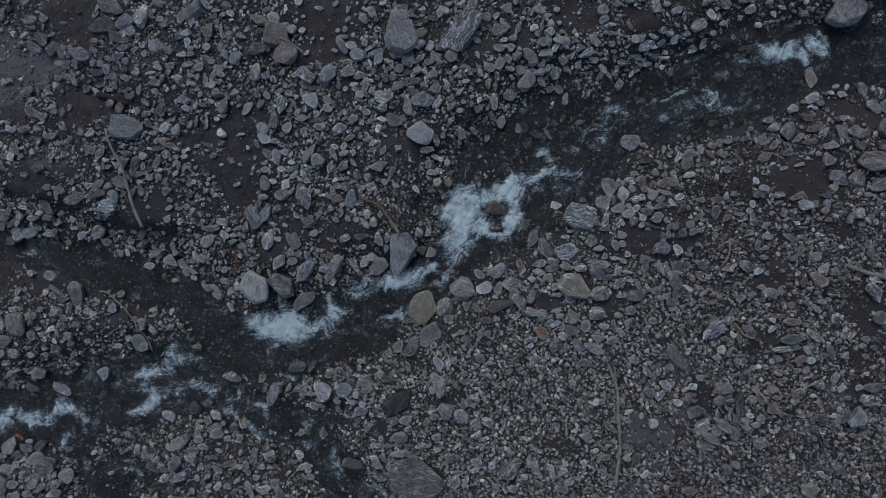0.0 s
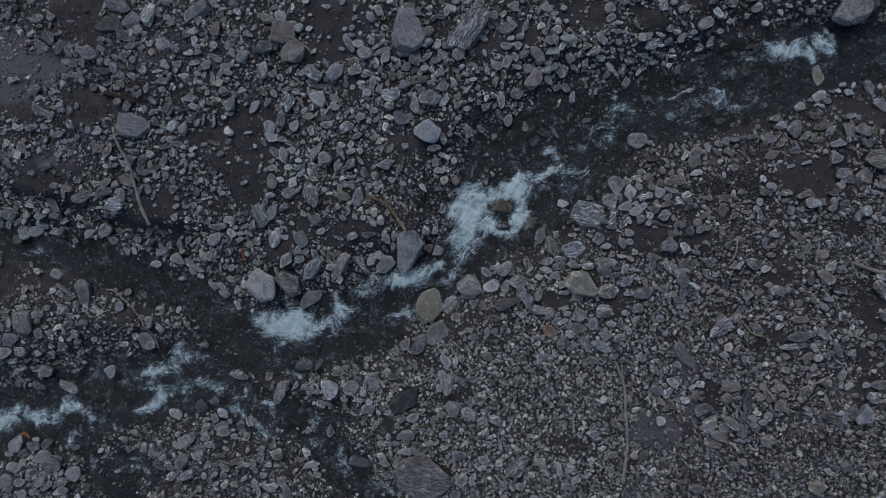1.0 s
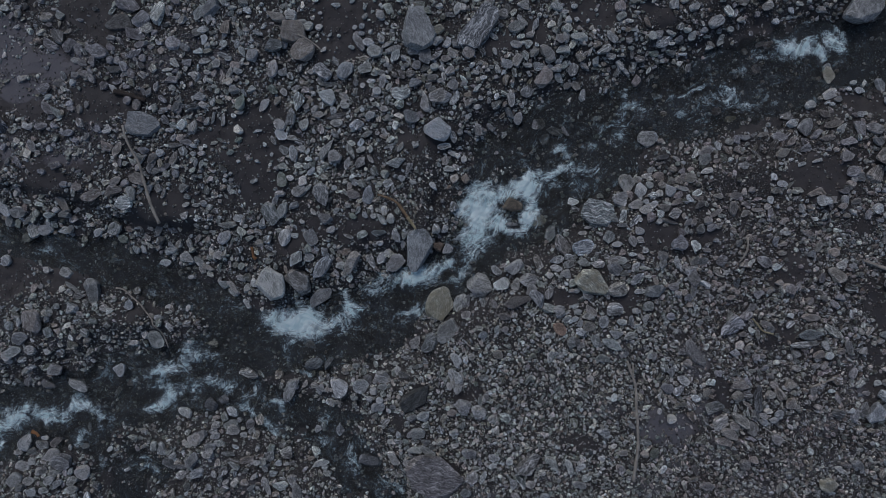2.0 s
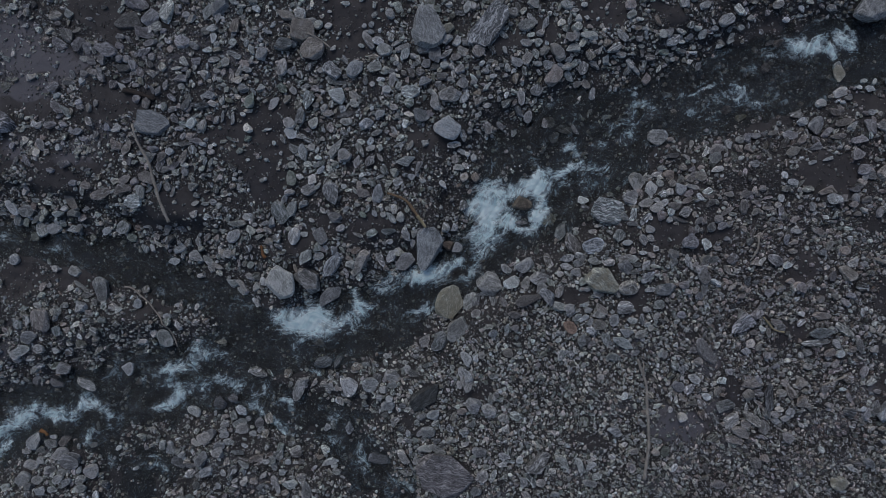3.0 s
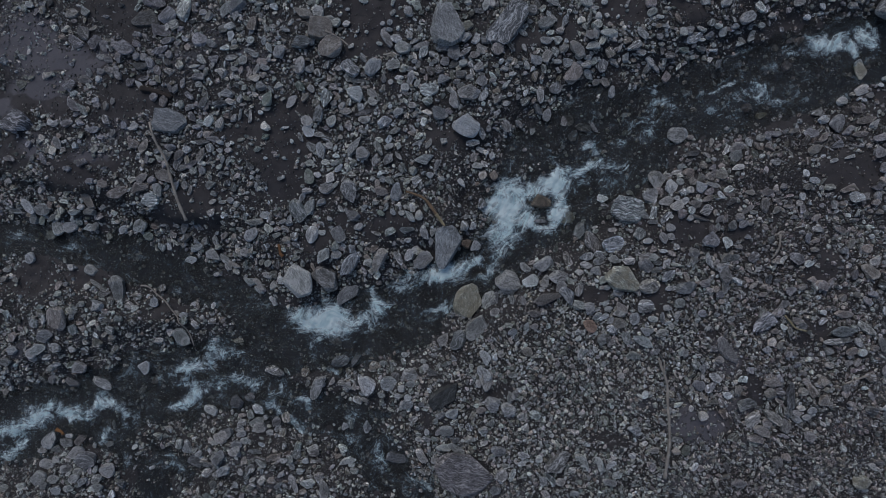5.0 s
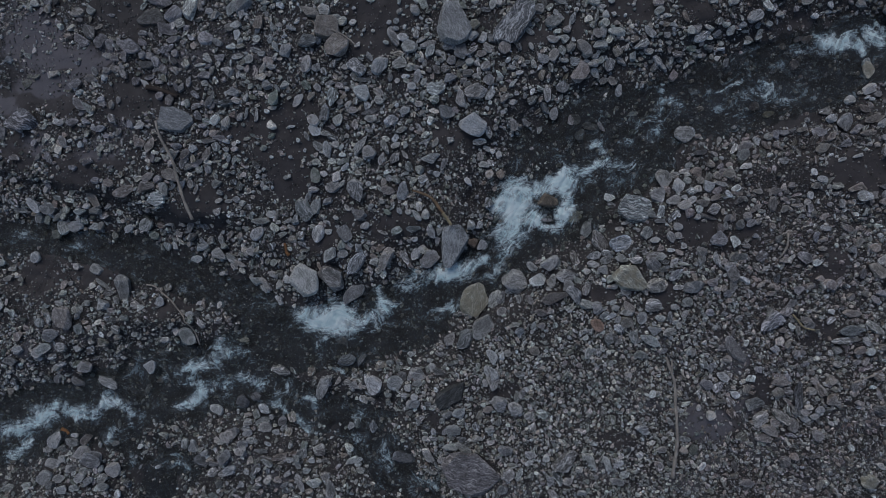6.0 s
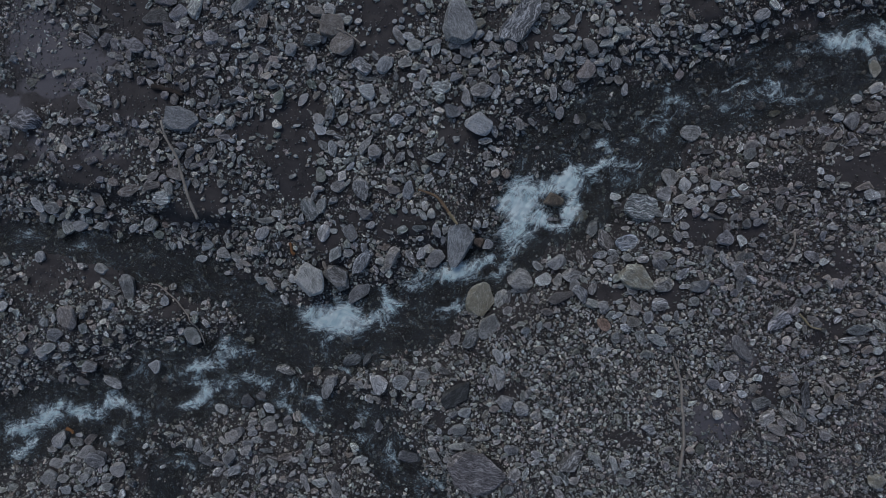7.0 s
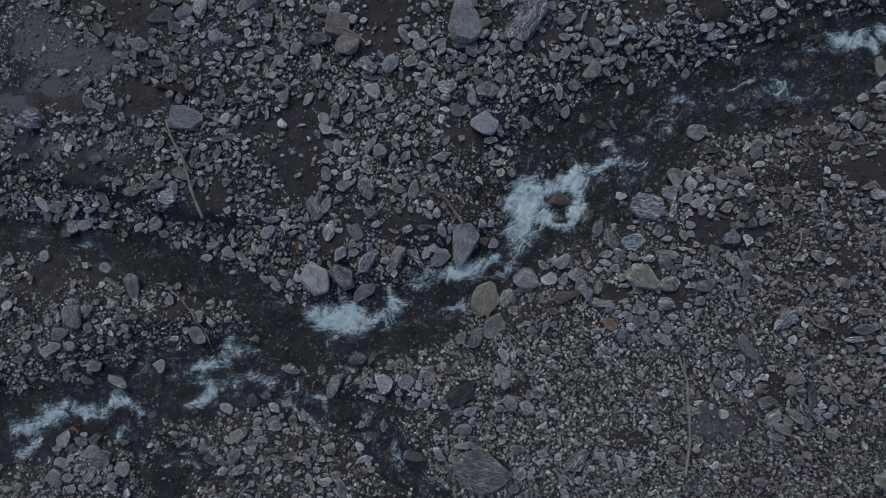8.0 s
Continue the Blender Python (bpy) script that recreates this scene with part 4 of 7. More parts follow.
stone(-7.79, 3.82, 0.37, 0.19, -30, "dusk", 1)
stone(-5.30, 3.73, 0.29, 0.25, -20, "dusk")
stone(-2.88, 4.08, 0.31, 0.15, -10, "blue")
stone(-2.49, 3.16, 0.37, 0.25, -40, "blue", 1)
stone(-1.82, 3.68, 0.35, 0.16, -55, "blue")
stone(-1.19, 3.53, 0.31, 0.14, 20, "dark")
stone(-0.64, 3.47, 0.24, 0.12, 20, "blue", 1)
stone(-2.94, 2.62, 0.35, 0.23, 75, "blue", 1)
stone(6.18, 2.53, 0.28, 0.17, 20, "pale")
stone(6.93, 2.63, 0.28, 0.13, -60, "blue")
stone(7.01, 2.31, 0.28, 0.17, -50, "dusk")
stone(-6.42, 1.02, 0.34, 0.21, 5, "brown")
stone(-4.31, 0.38, 0.36, 0.13, 2, "grey")
stone(-3.27, 0.64, 0.35, 0.19, 65, "blue")
stone(-1.46, 0.22, 0.28, 0.12, 0, "blue", 1)
stone(0.73, -0.68, 0.30, 0.24, 0, "pale")
stone(1.33, -0.91, 0.35, 0.23, -60, "blue")
stone(4.51, 0.60, 0.26, 0.15, -85, "brown")
stone(-7.86, -4.28, 0.38, 0.31, -10, "blue", 1)
stone(-4.37, -3.21, 0.26, 0.17, -30, "pale", 1)
stone(-1.81, -2.58, 0.31, 0.27, 0, "blue")
stone(-1.65, -4.03, 0.46, 0.27, -10, "dark", 1, sunk=1)
stone(5.96, -1.40, 0.36, 0.13, -40, "brown", 1)
stone(6.70, -2.40, 0.22, 0.18, 0, "blue", 1)
stone(6.41, -2.63, 0.27, 0.22, 80, "dark")
stone(-6.33, 1.78, 0.31, 0.15, 65, "brown")
stone(-4.33, 4.04, 0.27, 0.19, 80, "brown")
stone(-3.42, 3.25, 0.33, 0.21, 75, "blue")
stone(-1.54, 3.51, 0.29, 0.24, 0, "blue")
stone(-0.15, 3.40, 0.22, 0.12, -60, "grey")
stone(-0.62, 3.37, 0.28, 0.22, 80, "dark")
stone(-1.87, 2.18, 0.27, 0.18, 25, "blue", 1)
stone(1.12, 4.20, 0.24, 0.16, -30, "blue")
stone(1.66, 4.12, 0.23, 0.14, -30, "blue")
stone(0.98, 3.81, 0.30, 0.20, 10, "dark")
stone(2.59, 3.55, 0.25, 0.13, -55, "blue")
stone(2.59, 3.25, 0.17, 0.12, -20, "pale", 1)
stone(1.41, 2.18, 0.24, 0.20, 0, "dark", sunk=1)
stone(7.20, 2.31, 0.26, 0.18, 90, "dusk")
stone(6.00, 1.75, 0.26, 0.11, 10, "brown")
stone(6.27, 1.67, 0.26, 0.13, 0, "dusk")
stone(6.22, 1.42, 0.22, 0.18, 60, "dusk")
stone(-5.95, 1.23, 0.36, 0.23, -35, "brown")
stone(-4.32, -0.79, 0.30, 0.11, -45, "grey")
stone(-3.26, 1.21, 0.31, 0.19, -80, "green")
stone(-1.41, 0.47, 0.26, 0.12, -50, "blue")
stone(2.77, 0.78, 0.27, 0.25, 20, "blue")
stone(3.54, 0.91, 0.25, 0.19, -25, "pale")
stone(2.11, -0.30, 0.21, 0.15, 0, "blue")
stone(2.19, -1.21, 0.27, 0.13, 20, "grey")
stone(4.24, 0.53, 0.26, 0.09, 30, "brown")
stone(3.86, -0.74, 0.26, 0.11, 85, "dark")
stone(-8.78, -3.98, 0.39, 0.32, 90, "blue")
stone(-4.80, -3.07, 0.28, 0.26, 0, "slate", sunk=1)
stone(-5.59, -4.20, 0.32, 0.26, 0, "dark")
stone(-5.02, -4.03, 0.30, 0.21, 70, "dark")
stone(-2.46, -2.21, 0.30, 0.13, 70, "dark", 1)
stone(-3.31, -4.45, 0.27, 0.17, 10, "pale", 1)
stone(1.57, -3.73, 0.33, 0.15, -50, "grey")
stone(2.54, -1.67, 0.38, 0.17, -30, "blue")
stone(-9.54, 2.14, 0.31, 0.22, -70, "dusk")
stone(-8.60, -1.82, 0.31, 0.29, 0, "blue")
stone(6.20, -1.64, 0.27, 0.11, -70, "dark")
stone(-0.10, -2.32, 0.32, 0.20, -40, "grey")
stone(-6.72, -2.46, 0.27, 0.25, 90, "pale")
stone(-8.03, -2.45, 0.29, 0.23, 0, "blue")
stone(0.05, -2.85, 0.28, 0.28, 0, "blue")
stone(-2.24, -3.45, 0.25, 0.17, 80, "pale", 1)
stone(-0.75, -3.35, 0.26, 0.18, 0, "blue")
stone(0.31, -2.93, 0.28, 0.24, -20, "grey", 1)
stone(-6.05, 3.94, 0.40, 0.19, -10, "dusk")
stone(-6.86, 3.46, 0.23, 0.13, 80, "dusk")
stone(-5.74, 2.83, 0.19, 0.10, 80, "dusk")
stone(-4.91, 2.18, 0.25, 0.17, 80, "grey")
stone(-7.59, 2.52, 0.30, 0.13, -50, "pale", 1)
stone(-0.80, 2.92, 0.26, 0.16, 10, "blue")
stone(-0.09, 2.60, 0.30, 0.14, 65, "pale", 1)
stone(-0.87, 2.29, 0.32, 0.24, -10, "blue")
stone(1.77, 3.38, 0.25, 0.16, 10, "blue")
stone(2.47, 3.35, 0.31, 0.15, 25, "grey", 1)
stone(4.79, 1.82, 0.23, 0.11, -10, "dusk")
stone(4.15, 1.60, 0.25, 0.17, 20, "brown")
stone(-8.71, 0.67, 0.29, 0.25, -20, "blue")
stone(-8.17, 0.31, 0.31, 0.22, 0, "blue")
stone(-6.63, 0.33, 0.28, 0.24, 60, "grey")
stone(-7.47, -0.99, 0.22, 0.13, 0, "dark")
stone(-4.81, -0.42, 0.28, 0.10, -30, "grey")
stone(-1.43, -0.22, 0.27, 0.16, 60, "pale", 1)
stone(0.66, -0.46, 0.26, 0.14, -40, "grey")
stone(1.81, -0.49, 0.19, 0.16, -10, "blue")
stone(3.00, 0.69, 0.27, 0.17, 10, "grey")
stone(2.78, 0.49, 0.25, 0.14, 65, "blue", 1)
stone(4.58, 0.82, 0.22, 0.13, 0, "brown")
stone(3.90, -0.02, 0.21, 0.15, -75, "pale")
stone(6.34, 1.19, 0.22, 0.18, 40, "dusk")
stone(4.05, -0.65, 0.21, 0.09, -35, "pale", 1)
stone(6.94, -1.09, 0.23, 0.18, 60, "dark")
stone(-5.02, -3.69, 0.28, 0.24, 20, "grey")
stone(-5.73, -3.91, 0.26, 0.15, -75, "blue", 1)
stone(-0.82, -1.78, 0.27, 0.20, 60, "dark")
stone(-0.80, -3.66, 0.28, 0.14, 5, "grey")
stone(-0.65, -3.05, 0.26, 0.20, 15, "blue")
stone(-3.01, -4.53, 0.35, 0.19, -80, "blue")
stone(-3.58, -3.98, 0.30, 0.19, 70, "blue", 1)
stone(2.28, -1.64, 0.25, 0.14, -80, "grey")
stone(2.41, -1.93, 0.27, 0.15, -20, "grey")
stone(6.27, -2.74, 0.23, 0.13, 70, "dusk")
stone(-9.02, 0.73, 0.34, 0.18, -55, "pale")
stone(-9.86, -1.00, 0.29, 0.25, 0, "blue")
stone(3.71, 0.95, 0.25, 0.08, -10, "pale")
stone(4.13, 1.43, 0.25, 0.19, 60, "dark")
stone(0.14, -3.65, 0.24, 0.16, 10, "blue")
stone(-7.46, -4.50, 0.29, 0.29, 0, "pale")
stone(-1.48, -2.92, 0.26, 0.18, 15, "blue")
stone(-5.91, 4.21, 0.34, 0.27, 60, "dusk", 1)
stone(-4.40, 4.55, 0.25, 0.11, -50, "blue")
stone(-6.43, 2.91, 0.25, 0.10, -60, "pale")
stone(-5.30, 3.03, 0.25, 0.12, 10, "dusk")
stone(-4.36, 2.33, 0.25, 0.08, 85, "blue")
stone(-7.85, 2.97, 0.28, 0.19, 20, "dusk", 1)
stone(-5.27, 1.61, 0.29, 0.13, 70, "brown")
stone(-1.72, 3.19, 0.26, 0.18, 20, "grey")
stone(-0.22, 3.59, 0.20, 0.14, 60, "pale", 1)
stone(-0.42, 3.37, 0.28, 0.10, 35, "blue", 1)
stone(-0.18, 3.08, 0.20, 0.18, 60, "blue")
stone(-3.59, 2.58, 0.29, 0.14, 55, "pale")
stone(-3.29, 2.04, 0.27, 0.19, -45, "pale")
stone(-2.26, 1.61, 0.25, 0.25, 0, "blue")
stone(-0.12, 1.93, 0.22, 0.12, -75, "blue", 1)
stone(1.31, 3.84, 0.26, 0.10, 80, "grey")
stone(1.82, 3.58, 0.19, 0.14, -60, "blue")
stone(0.97, 3.50, 0.22, 0.12, -15, "grey")
stone(2.18, 3.13, 0.21, 0.10, -50, "grey")
stone(1.19, 2.74, 0.24, 0.22, 60, "blue")
stone(2.16, 2.65, 0.22, 0.12, 80, "grey")
stone(1.04, 2.27, 0.24, 0.16, 80, "blue")
stone(0.32, 2.08, 0.24, 0.14, -75, "blue")
stone(1.70, 2.05, 0.32, 0.14, -20, "dark", sunk=1)
stone(5.03, 4.13, 0.23, 0.09, 10, "grey")
stone(6.01, 2.17, 0.22, 0.11, -30, "brown")
stone(5.55, 2.04, 0.19, 0.15, 0, "pale")
stone(5.88, 1.83, 0.22, 0.13, 30, "dusk")
stone(-5.70, -0.33, 0.26, 0.15, 15, "pale")
stone(-5.21, -0.21, 0.28, 0.22, 0, "blue")
stone(-2.45, 0.48, 0.27, 0.21, 0, "blue", 1)
stone(-1.93, 0.92, 0.27, 0.16, -15, "brown")
stone(-0.22, -0.08, 0.21, 0.19, 60, "grey")
stone(2.53, 0.13, 0.21, 0.19, 60, "blue")
stone(1.68, -0.26, 0.26, 0.14, 20, "blue", 1)
stone(1.90, -0.23, 0.23, 0.14, -40, "grey", 1)
stone(0.77, -1.24, 0.26, 0.14, 0, "brown")
stone(0.93, 0.38, 0.24, 0.08, 0, "dark")
stone(5.12, 0.49, 0.24, 0.11, 85, "brown")
stone(4.86, -0.82, 0.18, 0.15, 0, "dusk")
stone(6.91, -0.49, 0.22, 0.12, -20, "pale", 1)
stone(-8.39, -2.04, 0.22, 0.18, 0, "blue")
stone(-7.58, -3.87, 0.27, 0.20, 80, "dark", sunk=1)
stone(-5.31, -3.23, 0.29, 0.18, -35, "pale")
stone(-4.96, -3.64, 0.32, 0.26, 0, "blue")
stone(-4.33, -3.53, 0.26, 0.20, 0, "grey")
stone(-5.36, -4.42, 0.26, 0.17, 30, "pale", 1)
stone(-1.40, -2.39, 0.27, 0.23, -20, "blue")
stone(-1.01, -2.35, 0.24, 0.15, -40, "dark")
stone(1.92, -1.65, 0.23, 0.21, 0, "dark")
stone(2.40, -3.18, 0.23, 0.17, 0, "blue")
stone(0.16, -3.67, 0.24, 0.17, 0, "dark")
stone(-9.80, 1.89, 0.27, 0.20, -20, "dusk")
stone(-9.10, -0.29, 0.23, 0.20, 90, "pale")
stone(-9.50, -2.34, 0.27, 0.16, -20, "dark")
stone(-4.02, 2.63, 0.31, 0.21, 60, "green")
stone(0.11, -1.01, 0.25, 0.16, 80, "dark")
stone(2.41, -1.30, 0.23, 0.17, 70, "blue")
stone(1.92, -1.65, 0.23, 0.17, 0, "dark")
stone(2.84, -1.52, 0.25, 0.13, 30, "blue")
stone(3.62, 0.72, 0.23, 0.10, 20, "brown")
stone(3.51, 0.39, 0.34, 0.08, -15, "dark")
stone(3.46, 1.51, 0.23, 0.09, 10, "dark")
stone(3.44, -2.39, 0.24, 0.19, 0, "dusk")
stone(-4.40, -3.43, 0.28, 0.15, 10, "blue")
stone(-5.07, -4.37, 0.26, 0.13, 20, "blue")
stone(-4.35, -3.92, 0.26, 0.11, -10, "dark")
stone(-4.22, -4.11, 0.25, 0.11, -40, "grey")
stone(-0.94, -3.96, 0.21, 0.14, 0, "blue")
stone(4.50, -2.48, 0.20, 0.18, -40, "brown")
stone(-5.33, 4.61, 0.23, 0.21, 0, "dusk")
stone(-5.96, 2.60, 0.21, 0.16, 80, "brown")
stone(-4.78, 2.74, 0.25, 0.15, -15, "blue")
stone(-5.12, 2.23, 0.21, 0.15, 60, "pale")
stone(-6.56, 1.84, 0.25, 0.19, -40, "brown")
stone(-1.05, 3.08, 0.20, 0.12, -50, "dark")
stone(-0.88, 3.08, 0.18, 0.16, 0, "dark")
stone(-0.27, 2.05, 0.22, 0.20, 60, "dark")
stone(0.51, 4.28, 0.22, 0.18, 90, "blue")
stone(0.99, 3.23, 0.24, 0.16, 60, "grey")
stone(1.74, 2.94, 0.23, 0.12, -50, "pale")
stone(2.89, 3.02, 0.20, 0.10, -60, "blue")
stone(1.86, 2.02, 0.22, 0.08, -55, "dark")
stone(4.48, 3.91, 0.21, 0.13, -60, "pale")
stone(4.43, 3.49, 0.23, 0.12, 55, "grey")
stone(5.86, 2.35, 0.19, 0.15, 0, "pale")
stone(4.66, 2.18, 0.21, 0.12, 20, "mossy", sunk=1)
stone(6.69, 1.67, 0.20, 0.13, -30, "dusk")
stone(5.35, 1.81, 0.26, 0.17, 0, "dusk")
stone(4.65, 1.78, 0.17, 0.15, 90, "dusk")
stone(-6.37, 1.20, 0.25, 0.15, 20, "brown")
stone(-7.04, 0.27, 0.22, 0.13, 40, "pale")
stone(-7.78, -0.53, 0.29, 0.20, -30, "blue")
stone(-1.15, 0.17, 0.26, 0.14, -70, "blue")
stone(0.97, -0.68, 0.22, 0.16, 90, "grey")
stone(2.00, 0.76, 0.20, 0.14, -20, "pale")
stone(3.41, 1.18, 0.21, 0.17, 0, "brown")
stone(2.96, 0.41, 0.27, 0.11, 50, "blue", 1)
stone(2.34, -0.33, 0.21, 0.13, 0, "blue", 1)
stone(0.43, -1.04, 0.20, 0.12, -60, "grey")
stone(5.03, -0.75, 0.13, 0.11, 0, "brown")
stone(4.66, -1.17, 0.22, 0.15, 20, "dusk")
stone(-8.10, -3.95, 0.25, 0.18, 30, "brown")
stone(-8.76, -4.43, 0.32, 0.25, 20, "grey")
stone(-4.72, -3.90, 0.23, 0.19, 0, "blue")
stone(-1.70, -2.48, 0.23, 0.19, 60, "dark")
stone(-0.85, -3.08, 0.20, 0.12, 20, "grey")
stone(5.84, -1.62, 0.16, 0.11, -60, "dusk")
stone(4.53, -2.29, 0.31, 0.17, 10, "brown")
stone(6.34, -3.52, 0.20, 0.14, -20, "dusk")
stone(-9.39, 0.65, 0.30, 0.11, -5, "blue")
stone(-8.95, -2.17, 0.25, 0.22, 0, "blue")
stone(-6.03, 3.56, 0.33, 0.13, 30, "dusk", 1)
stone(-5.38, 3.24, 0.23, 0.06, 10, "pale")
stone(1.22, -0.78, 0.22, 0.18, 60, "dark")
stone(1.52, -0.84, 0.21, 0.16, 70, "dark")
stone(3.85, -0.55, 0.32, 0.19, -70, "dark")
stone(4.30, -0.72, 0.21, 0.08, 40, "brown")
stone(4.50, 1.61, 0.21, 0.10, -40, "brown")
stone(5.65, 0.19, 0.18, 0.11, -15, "brown")
stone(6.86, -0.04, 0.20, 0.11, 80, "dark")
stone(5.21, -0.73, 0.16, 0.07, -60, "brown", 1)
stone(3.64, -2.65, 0.22, 0.09, 5, "brown")
stone(-5.04, -4.07, 0.21, 0.17, 40, "blue")
stone(-8.06, -4.61, 0.24, 0.18, 10, "grey")
stone(-7.59, -4.78, 0.24, 0.16, 10, "grey")
stone(-5.45, 2.32, 0.21, 0.13, -60, "dusk")
stone(-7.76, 2.58, 0.32, 0.17, -50, "dusk", 1)
stone(-7.93, 2.27, 0.24, 0.13, 20, "dusk")
stone(-7.49, 3.21, 0.19, 0.11, -70, "dusk")
stone(-7.37, 2.12, 0.26, 0.13, 20, "dusk")
stone(-5.67, 1.61, 0.23, 0.15, 40, "dusk")
stone(-4.75, 3.99, 0.21, 0.15, 0, "blue")
stone(-3.10, 4.22, 0.21, 0.21, 0, "pale")
stone(-0.40, 3.63, 0.22, 0.18, 20, "grey")
stone(-0.63, 3.18, 0.20, 0.14, 30, "dark")
stone(-3.29, 2.21, 0.23, 0.19, -30, "pale")
stone(-2.85, 2.21, 0.23, 0.17, 70, "grey")
stone(-2.58, 2.39, 0.23, 0.14, 0, "grey")
stone(-1.62, 2.36, 0.20, 0.16, 30, "grey")
stone(0.73, 4.06, 0.22, 0.18, 0, "blue")
stone(1.73, 3.55, 0.19, 0.17, 0, "dark")
stone(0.81, 3.17, 0.22, 0.16, -20, "blue")
stone(1.14, 3.32, 0.18, 0.12, -50, "grey")
stone(2.35, 3.20, 0.19, 0.12, 80, "blue")
stone(2.77, 3.12, 0.20, 0.12, -40, "pale")
stone(3.33, 3.31, 0.18, 0.12, 0, "green")
stone(3.58, 4.04, 0.19, 0.17, 80, "pale")
stone(3.90, 3.97, 0.19, 0.13, 30, "grey")
stone(6.01, 3.92, 0.19, 0.11, 0, "pale")
stone(-7.20, 1.11, 0.21, 0.15, -10, "brown")
stone(-7.51, -1.21, 0.24, 0.22, 0, "blue")
stone(-3.04, 0.18, 0.15, 0.10, 0, "blue")
stone(-2.78, -0.22, 0.21, 0.17, 0, "grey")
stone(3.13, 0.60, 0.23, 0.17, 20, "grey")
stone(3.23, 1.20, 0.20, 0.10, 15, "pale", 1)
stone(3.40, -0.18, 0.17, 0.17, 0, "blue")
stone(2.59, -0.39, 0.25, 0.21, -40, "dark")
stone(1.68, -1.10, 0.21, 0.14, 0, "grey")
stone(4.08, 0.40, 0.15, 0.15, 0, "brown")
stone(6.45, 1.10, 0.18, 0.15, 0, "dusk")
stone(6.11, -0.33, 0.18, 0.13, 10, "pale")
stone(5.32, -0.72, 0.18, 0.16, 80, "dusk")
stone(-7.65, -4.64, 0.22, 0.18, 40, "blue")
stone(-8.37, -4.49, 0.20, 0.16, 30, "grey")
stone(-1.54, -2.47, 0.21, 0.10, 85, "pale")
stone(-1.41, -2.56, 0.18, 0.12, 10, "blue")
stone(-0.07, -2.02, 0.28, 0.18, -75, "pale", 1)
stone(-2.67, -3.46, 0.17, 0.15, 40, "grey")
stone(-1.17, -4.22, 0.25, 0.10, -15, "pale", 1)
stone(-9.88, -0.41, 0.23, 0.16, 20, "blue")
stone(-8.42, -4.85, 0.22, 0.18, 0, "grey")
stone(-6.36, 3.04, 0.21, 0.08, 15, "dusk")
stone(-4.86, 3.94, 0.21, 0.17, 30, "dark")
stone(-5.32, 3.06, 0.23, 0.13, 15, "dusk")
stone(-4.15, 2.87, 0.21, 0.17, 0, "grey")
stone(-5.06, 2.57, 0.21, 0.08, 0, "dark")
stone(-5.74, 0.28, 0.21, 0.13, 80, "dark")
stone(-5.05, 1.91, 0.23, 0.12, -10, "dusk", 1)
stone(-4.10, 0.51, 0.21, 0.15, -20, "blue")
stone(0.59, -1.04, 0.20, 0.11, -60, "dark")
stone(1.70, -1.17, 0.19, 0.17, 60, "blue")
stone(2.21, -1.12, 0.25, 0.15, -60, "brown")
stone(2.16, -0.86, 0.19, 0.14, 0, "grey")
stone(1.87, -0.33, 0.20, 0.14, 20, "grey")
stone(2.65, 0.01, 0.19, 0.10, 0, "grey")
stone(2.71, -0.28, 0.19, 0.13, 30, "grey")
stone(3.54, -0.70, 0.19, 0.15, 0, "dusk")
stone(4.00, -0.27, 0.19, 0.13, 0, "dark")
stone(4.22, -0.44, 0.19, 0.09, -60, "brown")
stone(3.12, -1.03, 0.21, 0.17, 20, "grey")
stone(2.85, -1.27, 0.19, 0.09, 90, "blue")
stone(4.60, -1.47, 0.15, 0.11, 0, "brown")
stone(4.14, 0.29, 0.17, 0.13, 30, "dusk", 1)
stone(3.96, 0.79, 0.19, 0.09, -10, "brown")
stone(3.36, 0.87, 0.15, 0.13, 60, "grey")
stone(3.80, 1.70, 0.16, 0.08, 80, "brown")
stone(4.14, 1.53, 0.29, 0.13, 55, "pale", 1)
stone(5.12, 0.06, 0.18, 0.13, 70, "dusk")
stone(5.80, -0.04, 0.18, 0.11, 60, "brown")
stone(6.19, 0.87, 0.18, 0.13, -20, "dusk")
stone(5.27, -0.68, 0.15, 0.11, 0, "brown")
stone(5.13, -2.41, 0.24, 0.13, -60, "brown")
stone(3.73, -1.95, 0.15, 0.15, 0, "brown")
stone(3.50, -2.10, 0.17, 0.13, 60, "dusk")
stone(3.60, -2.42, 0.21, 0.13, 50, "dusk", 1)
stone(4.38, -3.09, 0.31, 0.17, -25, "brown")
stone(4.74, -3.00, 0.24, 0.17, 80, "dark")
stone(-4.75, -3.93, 0.17, 0.13, 0, "grey")
stone(-5.29, -4.22, 0.21, 0.11, 0, "dark")
stone(-0.75, -2.17, 0.20, 0.09, 30, "grey")
stone(0.19, -1.96, 0.14, 0.14, 0, "brown")
stone(-0.15, -2.97, 0.18, 0.14, 0, "brown")
stone(0.31, -2.91, 0.20, 0.14, 30, "grey", 1)
stone(0.44, -2.65, 0.20, 0.12, 80, "grey")
stone(-8.38, -4.01, 0.30, 0.18, -20, "blue")
stone(-8.56, -4.69, 0.23, 0.18, 0, "blue")
stone(-7.39, 3.79, 0.28, 0.21, 70, "dusk")
stone(-8.11, 4.77, 0.20, 0.15, -20, "dusk")
stone(-7.62, 4.40, 0.19, 0.15, -30, "pale")
stone(-6.51, 3.88, 0.17, 0.12, -20, "dusk")
stone(-6.35, 3.83, 0.19, 0.08, -50, "dusk")
stone(-6.62, 2.99, 0.21, 0.15, 40, "dusk")
stone(-8.12, 1.90, 0.28, 0.15, -60, "dusk")
